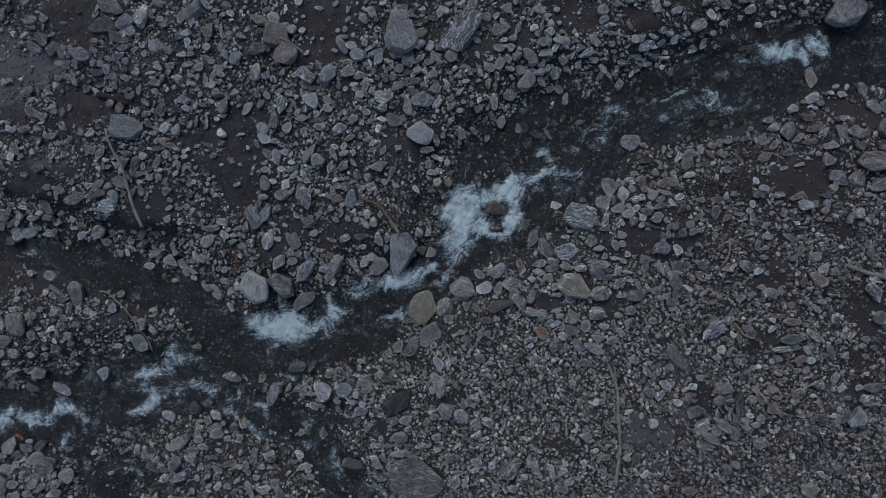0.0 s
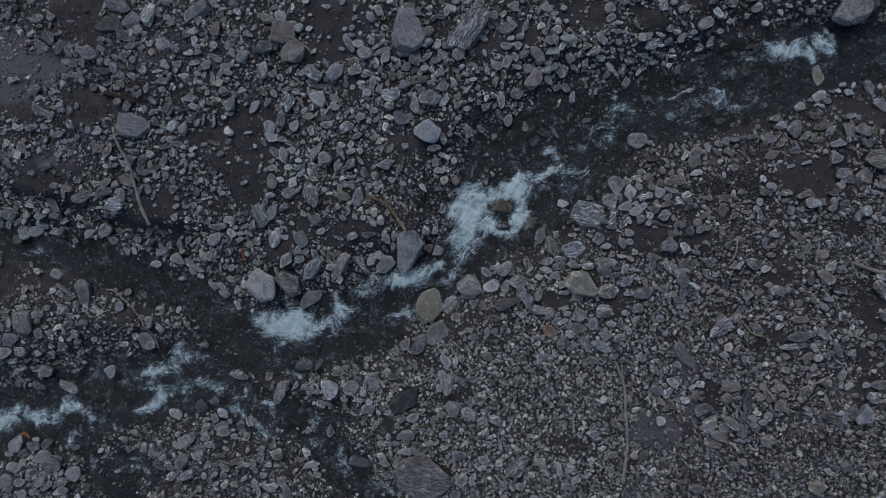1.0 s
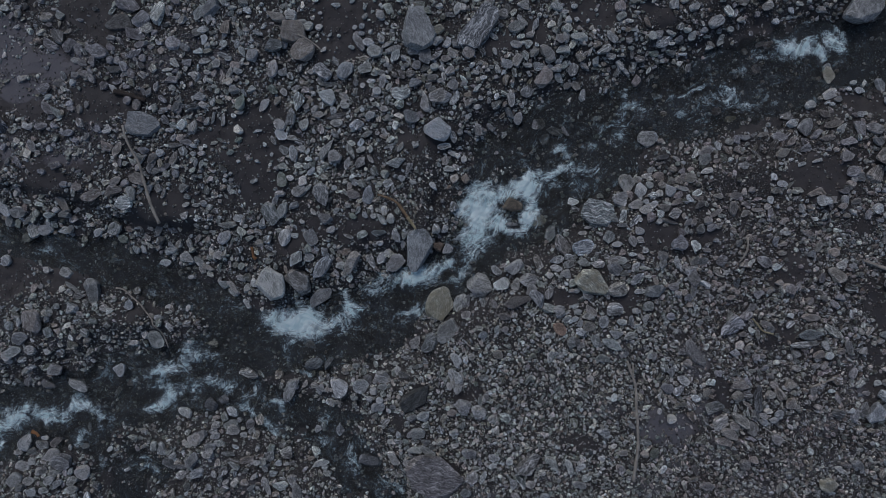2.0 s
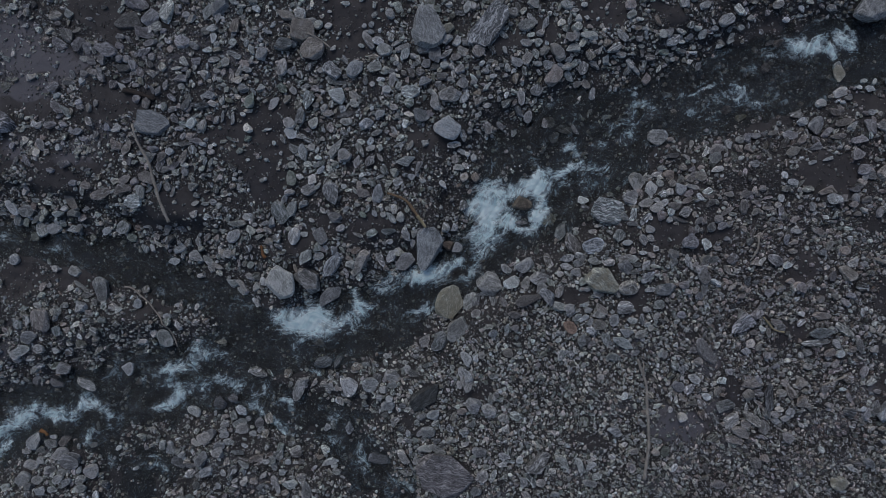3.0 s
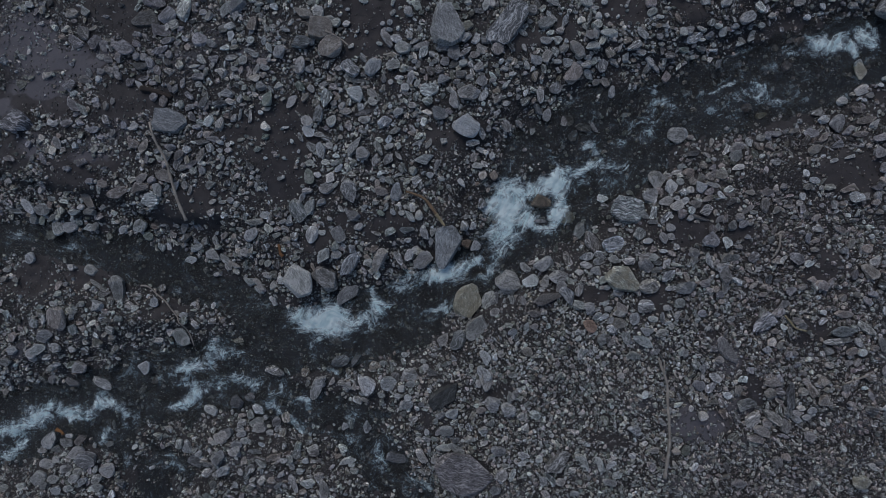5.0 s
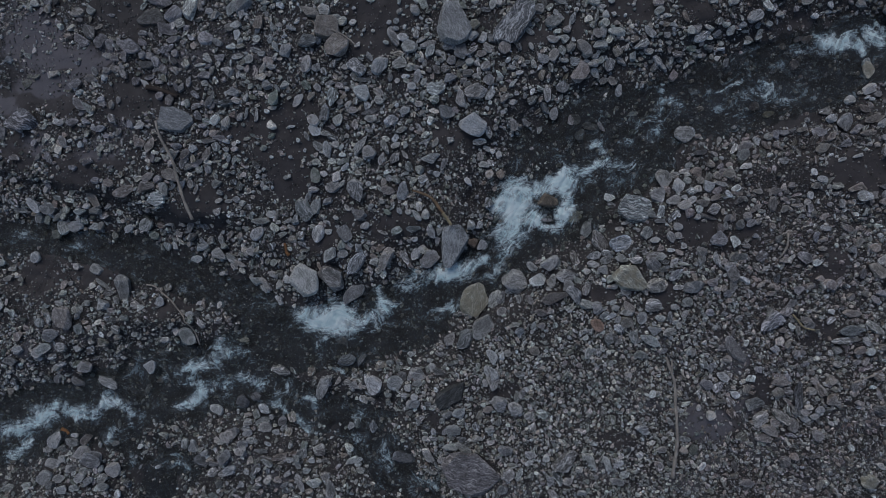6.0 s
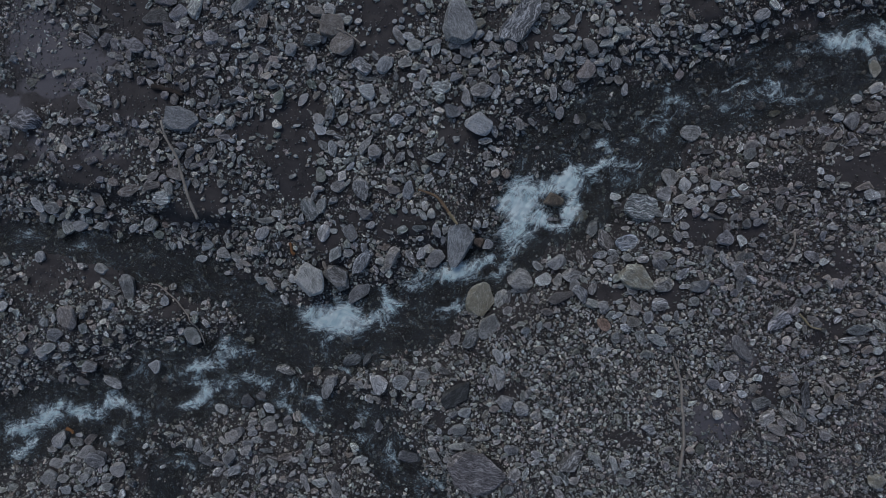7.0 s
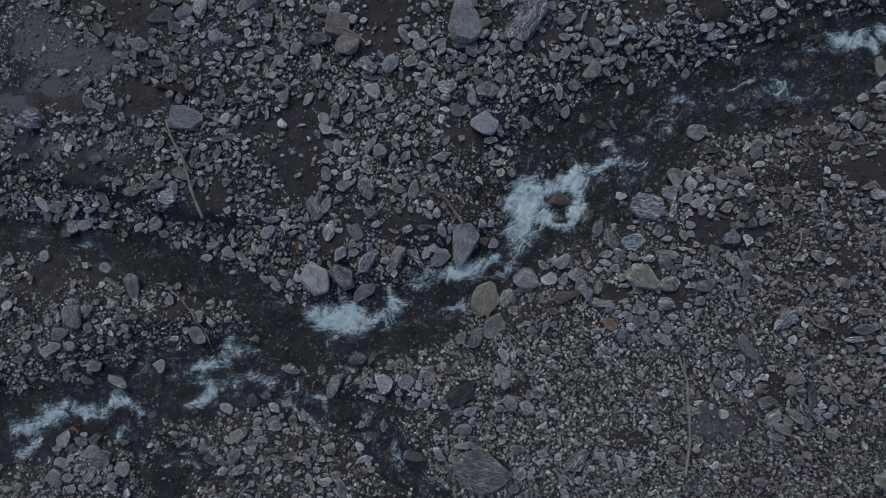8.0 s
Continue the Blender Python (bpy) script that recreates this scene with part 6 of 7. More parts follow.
stone(5.35, -1.15, 0.11, 0.09, 0, "pale")
stone(6.38, -1.39, 0.13, 0.09, -50, "brown")
stone(6.68, -1.54, 0.13, 0.09, 0, "brown")
stone(6.08, -1.71, 0.13, 0.11, 0, "brown")
stone(5.71, -1.95, 0.13, 0.09, 30, "brown")
stone(5.41, -2.00, 0.15, 0.11, 0, "brown")
stone(5.06, -2.28, 0.15, 0.13, 0, "brown")
stone(5.03, -2.13, 0.13, 0.08, 0, "brown")
stone(5.38, -2.61, 0.13, 0.09, 0, "brown")
stone(5.93, -2.35, 0.11, 0.07, 0, "pale")
stone(6.46, -2.38, 0.13, 0.08, 0, "dusk")
stone(4.81, -1.84, 0.13, 0.11, 60, "dusk")
stone(2.86, -3.04, 0.13, 0.08, -50, "grey")
stone(2.77, -1.84, 0.13, 0.10, 20, "dark")
stone(-4.13, -3.62, 0.15, 0.11, 0, "grey")
stone(-4.40, -3.57, 0.15, 0.07, 20, "pale")
stone(-5.24, -3.78, 0.15, 0.11, -40, "grey")
stone(-4.62, -4.30, 0.15, 0.10, -60, "grey")
stone(-3.64, -4.17, 0.15, 0.10, -60, "grey")
stone(-3.78, -4.05, 0.15, 0.11, 0, "grey")
stone(-3.47, -4.26, 0.15, 0.13, 0, "blue")
stone(-3.26, -3.89, 0.21, 0.17, 40, "grey")
stone(-3.83, -4.31, 0.15, 0.09, 40, "blue")
stone(-4.38, -4.43, 0.15, 0.08, 30, "blue")
stone(-5.47, -4.02, 0.15, 0.11, 40, "blue")
stone(-1.45, -2.79, 0.14, 0.12, 0, "grey")
stone(-0.97, -2.06, 0.14, 0.10, 0, "dark")
stone(0.09, -2.02, 0.16, 0.10, 85, "pale")
stone(0.56, -3.86, 0.16, 0.12, 0, "grey")
stone(-7.68, -4.47, 0.16, 0.11, 80, "grey")
stone(-6.51, 3.70, 0.15, 0.13, 0, "dusk")
stone(-5.70, 2.55, 0.12, 0.08, 30, "pale")
stone(3.47, 1.81, 0.12, 0.10, 0, "brown")
stone(-7.87, 4.25, 0.13, 0.09, 0, "dusk")
stone(-7.17, 4.27, 0.13, 0.06, 0, "dusk")
stone(-7.03, 3.22, 0.21, 0.15, 0, "brown")
stone(-5.61, 2.94, 0.19, 0.10, 80, "dusk")
stone(-6.00, 3.45, 0.13, 0.08, 0, "dusk")
stone(-7.75, 2.43, 0.13, 0.09, 20, "dusk")
stone(-5.42, 4.45, 0.13, 0.10, 0, "dusk")
stone(-4.32, 4.47, 0.13, 0.08, 0, "blue")
stone(-4.18, 4.20, 0.13, 0.07, 70, "grey")
stone(-4.66, 3.69, 0.13, 0.13, 0, "dark")
stone(-4.11, 3.71, 0.15, 0.10, 60, "blue")
stone(-4.34, 3.71, 0.15, 0.15, 0, "blue")
stone(-3.94, 3.98, 0.13, 0.09, 0, "grey")
stone(-3.84, 3.76, 0.12, 0.08, 0, "blue")
stone(-4.26, 3.45, 0.13, 0.09, 0, "pale")
stone(-3.22, 2.81, 0.17, 0.12, -40, "blue")
stone(-1.72, 4.32, 0.12, 0.07, 80, "grey")
stone(-1.72, 4.14, 0.14, 0.10, 60, "grey")
stone(-1.78, 3.84, 0.12, 0.09, 0, "blue")
stone(-1.96, 3.59, 0.12, 0.08, 0, "grey")
stone(-2.48, 3.56, 0.14, 0.08, 40, "pale")
stone(-0.37, 4.24, 0.14, 0.08, 0, "grey")
stone(-1.32, 3.26, 0.12, 0.09, 0, "blue")
stone(-0.96, 3.24, 0.12, 0.09, 0, "dark")
stone(-0.34, 2.93, 0.12, 0.08, 0, "grey")
stone(1.12, 3.90, 0.14, 0.08, -60, "grey")
stone(1.95, 4.11, 0.12, 0.09, 0, "blue")
stone(1.81, 4.02, 0.12, 0.09, 0, "blue")
stone(0.75, 3.03, 0.12, 0.06, 60, "pale")
stone(0.36, 3.20, 0.12, 0.08, 0, "grey")
stone(0.21, 3.17, 0.12, 0.08, 40, "grey")
stone(0.28, 3.04, 0.12, 0.09, 0, "grey")
stone(0.11, 3.10, 0.12, 0.08, 0, "dark")
stone(0.06, 2.85, 0.12, 0.09, 0, "grey")
stone(1.57, 3.13, 0.12, 0.08, 0, "grey")
stone(2.24, 3.34, 0.12, 0.06, 80, "grey")
stone(2.88, 3.49, 0.12, 0.12, 0, "dark")
stone(2.99, 3.66, 0.12, 0.05, -60, "grey")
stone(3.60, 3.44, 0.12, 0.06, 0, "pale")
stone(4.56, 3.65, 0.11, 0.10, 0, "blue")
stone(3.79, 3.15, 0.12, 0.10, 40, "pale")
stone(3.63, 3.32, 0.16, 0.10, 0, "grey")
stone(5.54, 3.84, 0.11, 0.08, 0, "grey")
stone(6.54, 2.71, 0.11, 0.08, 0, "grey")
stone(6.44, 2.12, 0.11, 0.09, 0, "dusk")
stone(-7.14, 1.40, 0.13, 0.06, 20, "dusk")
stone(-7.77, 0.83, 0.13, 0.10, 0, "grey")
stone(-6.15, 0.34, 0.13, 0.06, 0, "grey")
stone(-5.28, 2.00, 0.15, 0.10, 60, "dusk")
stone(-5.02, 1.86, 0.13, 0.08, 80, "dusk")
stone(-4.91, 1.84, 0.13, 0.09, 0, "blue")
stone(-5.05, 0.91, 0.13, 0.11, 0, "dark")
stone(-3.05, 0.74, 0.19, 0.12, 20, "grey")
stone(-3.97, 0.36, 0.10, 0.08, 0, "grey")
stone(-3.78, 0.38, 0.21, 0.08, 10, "grey")
stone(-2.89, 0.43, 0.12, 0.08, -30, "grey")
stone(-2.29, 1.05, 0.12, 0.10, 0, "grey")
stone(-2.10, 1.15, 0.12, 0.08, 20, "blue")
stone(-2.04, 0.71, 0.12, 0.08, 0, "dark")
stone(-1.72, 0.55, 0.14, 0.10, -60, "grey")
stone(1.98, -0.78, 0.12, 0.10, 0, "blue")
stone(0.94, -1.22, 0.12, 0.09, 50, "grey")
stone(1.50, -1.66, 0.12, 0.08, 30, "grey")
stone(1.87, 0.26, 0.12, 0.06, 20, "grey")
stone(3.11, -0.09, 0.11, 0.09, 0, "grey")
stone(3.73, -1.21, 0.11, 0.09, 0, "dusk")
stone(3.95, -1.28, 0.11, 0.08, 30, "dusk")
stone(4.08, -1.21, 0.11, 0.07, 0, "dark")
stone(2.94, -1.36, 0.11, 0.08, 0, "blue")
stone(2.98, -1.41, 0.11, 0.11, 0, "grey")
stone(4.66, -0.64, 0.11, 0.07, 0, "dark")
stone(4.23, 0.08, 0.11, 0.08, 0, "dusk")
stone(4.26, 0.31, 0.11, 0.11, 0, "brown")
stone(3.75, 1.26, 0.12, 0.12, 0, "dusk")
stone(3.03, 0.44, 0.11, 0.08, -50, "grey")
stone(5.09, 0.74, 0.11, 0.13, 0, "pale")
stone(5.04, 0.63, 0.11, 0.11, 0, "brown")
stone(5.68, 0.61, 0.11, 0.09, 0, "brown")
stone(6.22, 0.47, 0.11, 0.08, 0, "brown")
stone(6.70, 0.39, 0.11, 0.08, 0, "dusk")
stone(6.82, 0.51, 0.11, 0.09, 0, "dusk")
stone(6.85, -1.57, 0.11, 0.09, 0, "dark")
stone(6.22, -2.65, 0.11, 0.09, 0, "pale")
stone(3.39, -1.69, 0.09, 0.07, 30, "pale")
stone(3.49, -2.35, 0.11, 0.06, -50, "pale")
stone(2.58, -3.39, 0.11, 0.08, 30, "pale")
stone(2.76, -3.32, 0.11, 0.08, 0, "grey")
stone(3.30, -2.77, 0.11, 0.08, 70, "pale")
stone(-3.40, -4.09, 0.13, 0.11, 0, "blue")
stone(-3.16, -4.10, 0.13, 0.10, 0, "dark")
stone(-1.18, -2.17, 0.12, 0.09, 0, "grey")
stone(-1.21, -2.90, 0.12, 0.09, 0, "dark")
stone(-1.11, -3.39, 0.12, 0.10, 80, "grey")
stone(-1.26, -3.56, 0.12, 0.10, 0, "pale")
stone(0.01, -3.79, 0.12, 0.08, 50, "grey")
stone(-0.09, -3.28, 0.12, 0.09, 0, "grey")
stone(-8.35, 4.23, 0.15, 0.11, 30, "dusk")
stone(-5.73, 3.69, 0.11, 0.08, 0, "dusk")
stone(-5.56, 3.76, 0.13, 0.10, 0, "dusk")
stone(-7.30, 2.66, 0.15, 0.13, 0, "dusk")
stone(-4.02, 3.36, 0.10, 0.09, 0, "grey")
stone(-4.13, 3.06, 0.10, 0.08, 0, "brown")
stone(-4.49, 3.34, 0.19, 0.15, 30, "grey")
stone(-4.16, 2.39, 0.10, 0.09, 0, "pale")
stone(-1.90, 3.95, 0.10, 0.08, 0, "pale")
stone(-1.77, 3.97, 0.12, 0.10, 30, "blue")
stone(-2.36, 3.84, 0.10, 0.06, 40, "grey")
stone(-1.39, 3.33, 0.10, 0.08, 0, "grey")
stone(-1.63, 2.96, 0.12, 0.08, 0, "pale")
stone(-1.75, 2.88, 0.10, 0.10, 0, "grey")
stone(-1.36, 2.45, 0.16, 0.12, 0, "grey")
stone(0.11, 4.33, 0.10, 0.08, 0, "grey")
stone(0.71, 3.86, 0.10, 0.08, 0, "grey")
stone(2.00, 3.88, 0.10, 0.09, 0, "grey")
stone(0.60, 3.39, 0.14, 0.08, -70, "grey")
stone(0.48, 3.08, 0.10, 0.08, 0, "grey")
stone(0.54, 3.13, 0.10, 0.07, 0, "dark")
stone(0.36, 2.60, 0.10, 0.08, 0, "blue")
stone(0.64, 2.63, 0.14, 0.08, 70, "pale")
stone(0.30, 2.45, 0.14, 0.10, 10, "grey")
stone(0.13, 2.29, 0.10, 0.08, 0, "pale")
stone(2.94, 3.66, 0.10, 0.06, 0, "grey")
stone(2.77, 3.69, 0.10, 0.06, 0, "pale")
stone(4.38, 3.61, 0.10, 0.07, 0, "blue")
stone(3.49, 3.19, 0.10, 0.08, 0, "blue")
stone(3.46, 3.26, 0.10, 0.07, 0, "blue")
stone(6.44, 2.59, 0.09, 0.08, 0, "pale")
stone(6.20, 2.35, 0.09, 0.06, 0, "pale")
stone(6.68, 2.11, 0.09, 0.07, 0, "brown")
stone(5.67, 4.02, 0.09, 0.07, 0, "grey")
stone(-7.97, 1.92, 0.11, 0.08, 0, "pale")
stone(-7.73, 1.52, 0.11, 0.08, 0, "dark")
stone(-6.10, 1.06, 0.11, 0.06, 0, "blue")
stone(-7.20, 0.40, 0.11, 0.07, 0, "grey")
stone(-6.54, 0.60, 0.11, 0.09, 0, "dark")
stone(-5.34, 2.13, 0.13, 0.10, 0, "dusk")
stone(-4.92, 1.69, 0.12, 0.10, 0, "blue")
stone(-4.53, 1.37, 0.10, 0.06, 30, "grey")
stone(-4.33, 1.21, 0.10, 0.08, 0, "blue")
stone(-4.22, 1.21, 0.10, 0.07, 0, "blue")
stone(-4.20, 1.00, 0.10, 0.08, 0, "grey")
stone(-2.89, 1.78, 0.14, 0.14, 0, "grey")
stone(4.54, -0.78, 0.09, 0.09, 0, "brown")
stone(3.40, -1.31, 0.09, 0.08, 0, "pale")
stone(3.35, 0.53, 0.15, 0.13, 80, "pale", 1)
stone(3.80, 1.41, 0.10, 0.07, -20, "pale")
stone(4.53, 1.43, 0.09, 0.08, 0, "pale")
stone(5.77, 0.42, 0.09, 0.07, 0, "pale")
stone(4.03, -1.68, 0.13, 0.07, 60, "pale", 1)
stone(-4.23, -3.36, 0.11, 0.11, 0, "grey")
stone(-4.69, 3.07, 0.15, 0.08, 80, "pale")
stone(-3.74, 2.63, 0.09, 0.08, 0, "grey")
stone(0.13, 4.19, 0.09, 0.08, 0, "dark")
stone(0.51, 2.68, 0.09, 0.08, 0, "grey")
stone(5.79, 4.05, 0.08, 0.07, 0, "grey")
stone(-4.76, 1.79, 0.10, 0.10, 0, "grey")
stone(-4.31, 1.29, 0.09, 0.08, 0, "blue")
stone(-3.59, 1.86, 0.09, 0.08, 90, "pale")
stone(-8.13, 4.14, 0.09, 0.08, 0, "dusk")
stone(-5.71, 3.45, 0.08, 0.06, 0, "dusk")
stone(-2.55, 4.25, 0.08, 0.06, 0, "blue")
stone(-2.20, 3.81, 0.08, 0.06, 0, "grey")
stone(0.61, 3.79, 0.08, 0.06, 0, "pale")
stone(2.89, 3.80, 0.08, 0.06, 0, "pale")
stone(3.25, 4.11, 0.08, 0.07, 0, "grey")
stone(6.36, 2.29, 0.08, 0.07, 0, "brown")
stone(-7.78, 2.21, 0.09, 0.08, 0, "dusk")
stone(-7.75, 1.84, 0.13, 0.11, 80, "pale")
stone(-7.67, 1.92, 0.09, 0.09, 0, "dusk")
stone(-8.51, 1.70, 0.09, 0.07, 0, "dusk")
stone(-4.69, 1.84, 0.08, 0.07, 0, "pale")
stone(-4.22, 1.33, 0.08, 0.06, 0, "pale")
stone(-4.07, 1.55, 0.08, 0.06, 0, "pale")
stone(-3.73, 1.55, 0.08, 0.07, 0, "pale")
stone(-7.60, -0.83, 0.40, 0.09, -35, "dark")
stone(-4.81, 4.31, 0.36, 0.17, 50, "blue")
stone(-6.43, 3.28, 0.32, 0.15, -5, "slate")
stone(-8.78, -2.09, 0.33, 0.20, 20, "blue")
stone(-3.98, -4.02, 0.32, 0.15, 20, "brown")
stone(-1.98, 1.70, 0.29, 0.12, -65, "grey")
stone(-7.92, 4.39, 0.28, 0.20, 0, "brown")
stone(-4.91, 2.55, 0.27, 0.15, 5, "dark", 1)
stone(-1.39, 2.96, 0.26, 0.14, 75, "blue")
stone(-8.27, -2.81, 0.30, 0.16, -25, "dark", sunk=1)
stone(-4.96, -4.29, 0.28, 0.17, 20, "blue")
stone(0.19, -4.08, 0.26, 0.20, 30, "grey")
stone(-5.55, -0.08, 0.28, 0.15, 20, "blue")
stone(-5.91, 3.74, 0.25, 0.13, 20, "dusk", 1)
stone(-1.31, 3.63, 0.24, 0.08, 25, "grey")
stone(-2.05, 1.50, 0.25, 0.12, 75, "blue")
stone(-1.80, 1.50, 0.25, 0.16, 50, "blue")
stone(-0.92, 1.38, 0.24, 0.10, 60, "blue", 1)
stone(-1.26, 1.79, 0.24, 0.06, 25, "grey")
stone(5.32, 1.52, 0.24, 0.15, 20, "brown")
stone(-6.08, 3.18, 0.23, 0.13, -65, "dusk")
stone(-2.24, 2.22, 0.23, 0.14, 0, "grey")
stone(-1.68, 2.00, 0.22, 0.10, 25, "grey")
stone(-0.20, 1.38, 0.22, 0.12, 0, "pale")
stone(-4.56, -0.74, 0.24, 0.11, -40, "grey")
stone(-2.84, -1.90, 0.24, 0.15, -30, "brown", 1, sunk=1)
stone(6.13, 2.95, 0.21, 0.13, 70, "blue")
stone(-3.34, 2.66, 0.21, 0.10, 50, "brown")
stone(-1.88, 2.97, 0.20, 0.10, 80, "grey")
stone(-4.54, 2.36, 0.21, 0.06, 80, "blue")
stone(-7.60, 1.52, 0.21, 0.15, 20, "dusk")
stone(-9.20, 1.63, 0.22, 0.13, -20, "dusk")
stone(-6.26, 0.84, 0.21, 0.11, 70, "blue")
stone(-5.48, 0.97, 0.21, 0.08, 70, "grey")
stone(-8.60, 1.13, 0.22, 0.09, -60, "dusk")
stone(-3.22, 1.76, 0.21, 0.15, -40, "grey")
stone(-1.62, 1.56, 0.20, 0.08, -50, "grey")
stone(-1.07, 1.76, 0.20, 0.10, 60, "grey")
stone(-3.30, 0.95, 0.21, 0.12, 0, "blue")
stone(-2.03, 0.17, 0.21, 0.08, -25, "grey")
stone(-4.05, -1.11, 0.22, 0.11, -50, "pale")
stone(-4.15, -0.62, 0.22, 0.13, -20, "grey")
stone(-9.33, -2.12, 0.22, 0.18, 0, "blue")
stone(-4.50, -0.73, 0.22, 0.15, -20, "blue")
stone(-4.33, -0.90, 0.22, 0.11, -50, "grey")
stone(5.66, 1.59, 0.19, 0.13, 20, "dusk")
stone(5.09, 1.86, 0.19, 0.08, 20, "brown")
stone(-8.85, 4.63, 0.20, 0.13, -20, "pale")
stone(-5.02, 3.37, 0.19, 0.13, 20, "dusk")
stone(-6.86, 3.11, 0.19, 0.13, -60, "dusk")
stone(-5.19, 2.52, 0.19, 0.13, 90, "dusk")
stone(-2.77, 4.02, 0.19, 0.17, 0, "grey")
stone(-0.78, 3.23, 0.18, 0.16, 0, "blue")
stone(-2.66, 2.49, 0.19, 0.12, 60, "grey")
stone(-5.41, 1.48, 0.19, 0.10, 45, "dusk")
stone(-5.45, 0.29, 0.19, 0.11, -40, "grey")
stone(-2.71, 1.36, 0.19, 0.10, 45, "pale")
stone(-1.79, 1.73, 0.18, 0.10, 20, "grey")
stone(-2.35, 0.28, 0.19, 0.14, 30, "blue")
stone(-0.27, 1.54, 0.18, 0.16, 80, "grey")
stone(-4.04, -0.82, 0.19, 0.13, 60, "grey")
stone(-5.59, -1.57, 0.20, 0.11, -50, "pale", 1)
stone(-8.98, -2.31, 0.20, 0.11, 0, "grey")
stone(-8.46, -2.41, 0.20, 0.11, 20, "blue", 1)
stone(-8.66, -2.72, 0.20, 0.16, 80, "dark", sunk=1)
stone(-5.13, -3.79, 0.19, 0.13, 20, "grey")
stone(-4.54, -0.17, 0.19, 0.19, 0, "pale", 1)
stone(1.90, 2.83, 0.18, 0.12, 30, "grey")
stone(-7.03, 3.64, 0.17, 0.11, -60, "dusk", 1)
stone(-5.24, 3.22, 0.17, 0.08, 25, "dusk")
stone(-3.22, 3.69, 0.17, 0.14, 80, "blue", 1)
stone(-8.21, 2.27, 0.17, 0.11, 30, "dusk")
stone(-6.29, 1.54, 0.17, 0.10, 80, "dusk")
stone(-2.68, 0.61, 0.16, 0.08, -60, "pale")
stone(-1.31, 1.04, 0.16, 0.08, 70, "grey")
stone(-0.15, 1.66, 0.16, 0.10, -20, "grey")
stone(-0.07, 1.41, 0.16, 0.10, -40, "pale", 1)
stone(-1.03, 0.02, 0.16, 0.10, 80, "grey")
stone(-2.61, -2.68, 0.17, 0.17, 0, "grey")
stone(-2.28, -2.93, 0.17, 0.08, -20, "grey")
stone(-7.99, -4.48, 0.18, 0.13, 0, "grey")
stone(-2.48, -4.27, 0.17, 0.13, 0, "grey")
stone(-7.89, -1.19, 0.18, 0.13, 30, "grey")
stone(-8.45, -1.19, 0.18, 0.11, -20, "blue")
stone(-6.77, -1.26, 0.17, 0.13, 20, "pale")
stone(-4.93, -0.46, 0.17, 0.11, -40, "grey")
stone(4.72, 3.81, 0.15, 0.11, 0, "grey")
stone(-7.27, 2.58, 0.15, 0.11, 0, "dusk")
stone(-6.95, 2.63, 0.15, 0.08, 80, "brown")
stone(-7.24, 1.99, 0.15, 0.09, 0, "dusk")
stone(-8.79, 1.91, 0.15, 0.09, 60, "dusk")
stone(-8.69, 1.63, 0.15, 0.09, 60, "dusk")
stone(-6.18, 1.15, 0.15, 0.13, 0, "dusk")
stone(-5.16, 2.00, 0.15, 0.13, 40, "brown")
stone(-4.74, 0.78, 0.15, 0.13, 0, "blue")
stone(-8.72, 1.04, 0.15, 0.11, 70, "grey")
stone(-4.08, 1.94, 0.15, 0.10, 40, "green")
stone(-2.78, 1.72, 0.14, 0.08, 60, "pale", 1)
stone(-2.76, 1.58, 0.14, 0.08, -10, "pale")
stone(-1.61, 1.73, 0.14, 0.10, 60, "grey")
stone(-2.78, 1.05, 0.14, 0.10, 70, "grey")
stone(-2.24, 0.63, 0.14, 0.10, 20, "blue")
stone(-1.21, 1.03, 0.14, 0.06, 80, "grey")
stone(-1.46, 0.63, 0.14, 0.08, -40, "grey")
stone(-1.93, 0.53, 0.14, 0.12, 0, "green")
stone(-6.09, -1.73, 0.15, 0.15, 0, "grey")
stone(-5.82, -1.40, 0.15, 0.13, 0, "grey")
stone(-2.72, -2.63, 0.15, 0.13, 0, "grey")
stone(-1.95, -2.81, 0.15, 0.10, 0, "grey")
stone(-8.35, -3.88, 0.16, 0.09, 0, "pale")
stone(-7.29, -1.11, 0.15, 0.09, 0, "grey")
stone(-6.93, -1.79, 0.15, 0.11, 0, "grey")
stone(-5.18, -0.61, 0.15, 0.11, 30, "grey")
stone(-8.61, 4.26, 0.13, 0.09, 10, "dusk")
stone(-7.26, 3.06, 0.13, 0.11, 60, "pale")
stone(-1.18, 3.06, 0.12, 0.10, 0, "dark")
stone(-1.88, 3.82, 0.12, 0.12, 0, "blue")
stone(-7.64, 2.26, 0.13, 0.11, 0, "dusk")
stone(-1.96, 1.25, 0.12, 0.08, 40, "pale")
stone(-1.69, 1.19, 0.12, 0.06, 0, "grey")
stone(-1.56, 0.53, 0.12, 0.10, 0, "grey")
stone(-5.64, -1.18, 0.13, 0.09, 10, "pale")
stone(-7.27, -2.29, 0.13, 0.07, -20, "pale")
stone(-6.93, -4.04, 0.13, 0.09, 30, "pale")
stone(-6.56, -4.43, 0.13, 0.07, 20, "pale")
stone(-2.53, -4.17, 0.13, 0.11, 0, "blue")
stone(-8.22, -0.48, 0.14, 0.14, 0, "grey")
stone(4.07, 1.94, 0.12, 0.08, 20, "dark")
stone(-8.58, 4.63, 0.11, 0.09, 0, "dusk")
stone(2.42, 0.19, 0.10, 0.08, 0, "grey")
stone(-8.29, -0.81, 0.11, 0.11, 0, "grey")
stone(2.58, -1.08, 0.29, 0.23, 0, "grey", 1)
stone(3.64, -0.32, 0.28, 0.11, -75, "pale", 1)
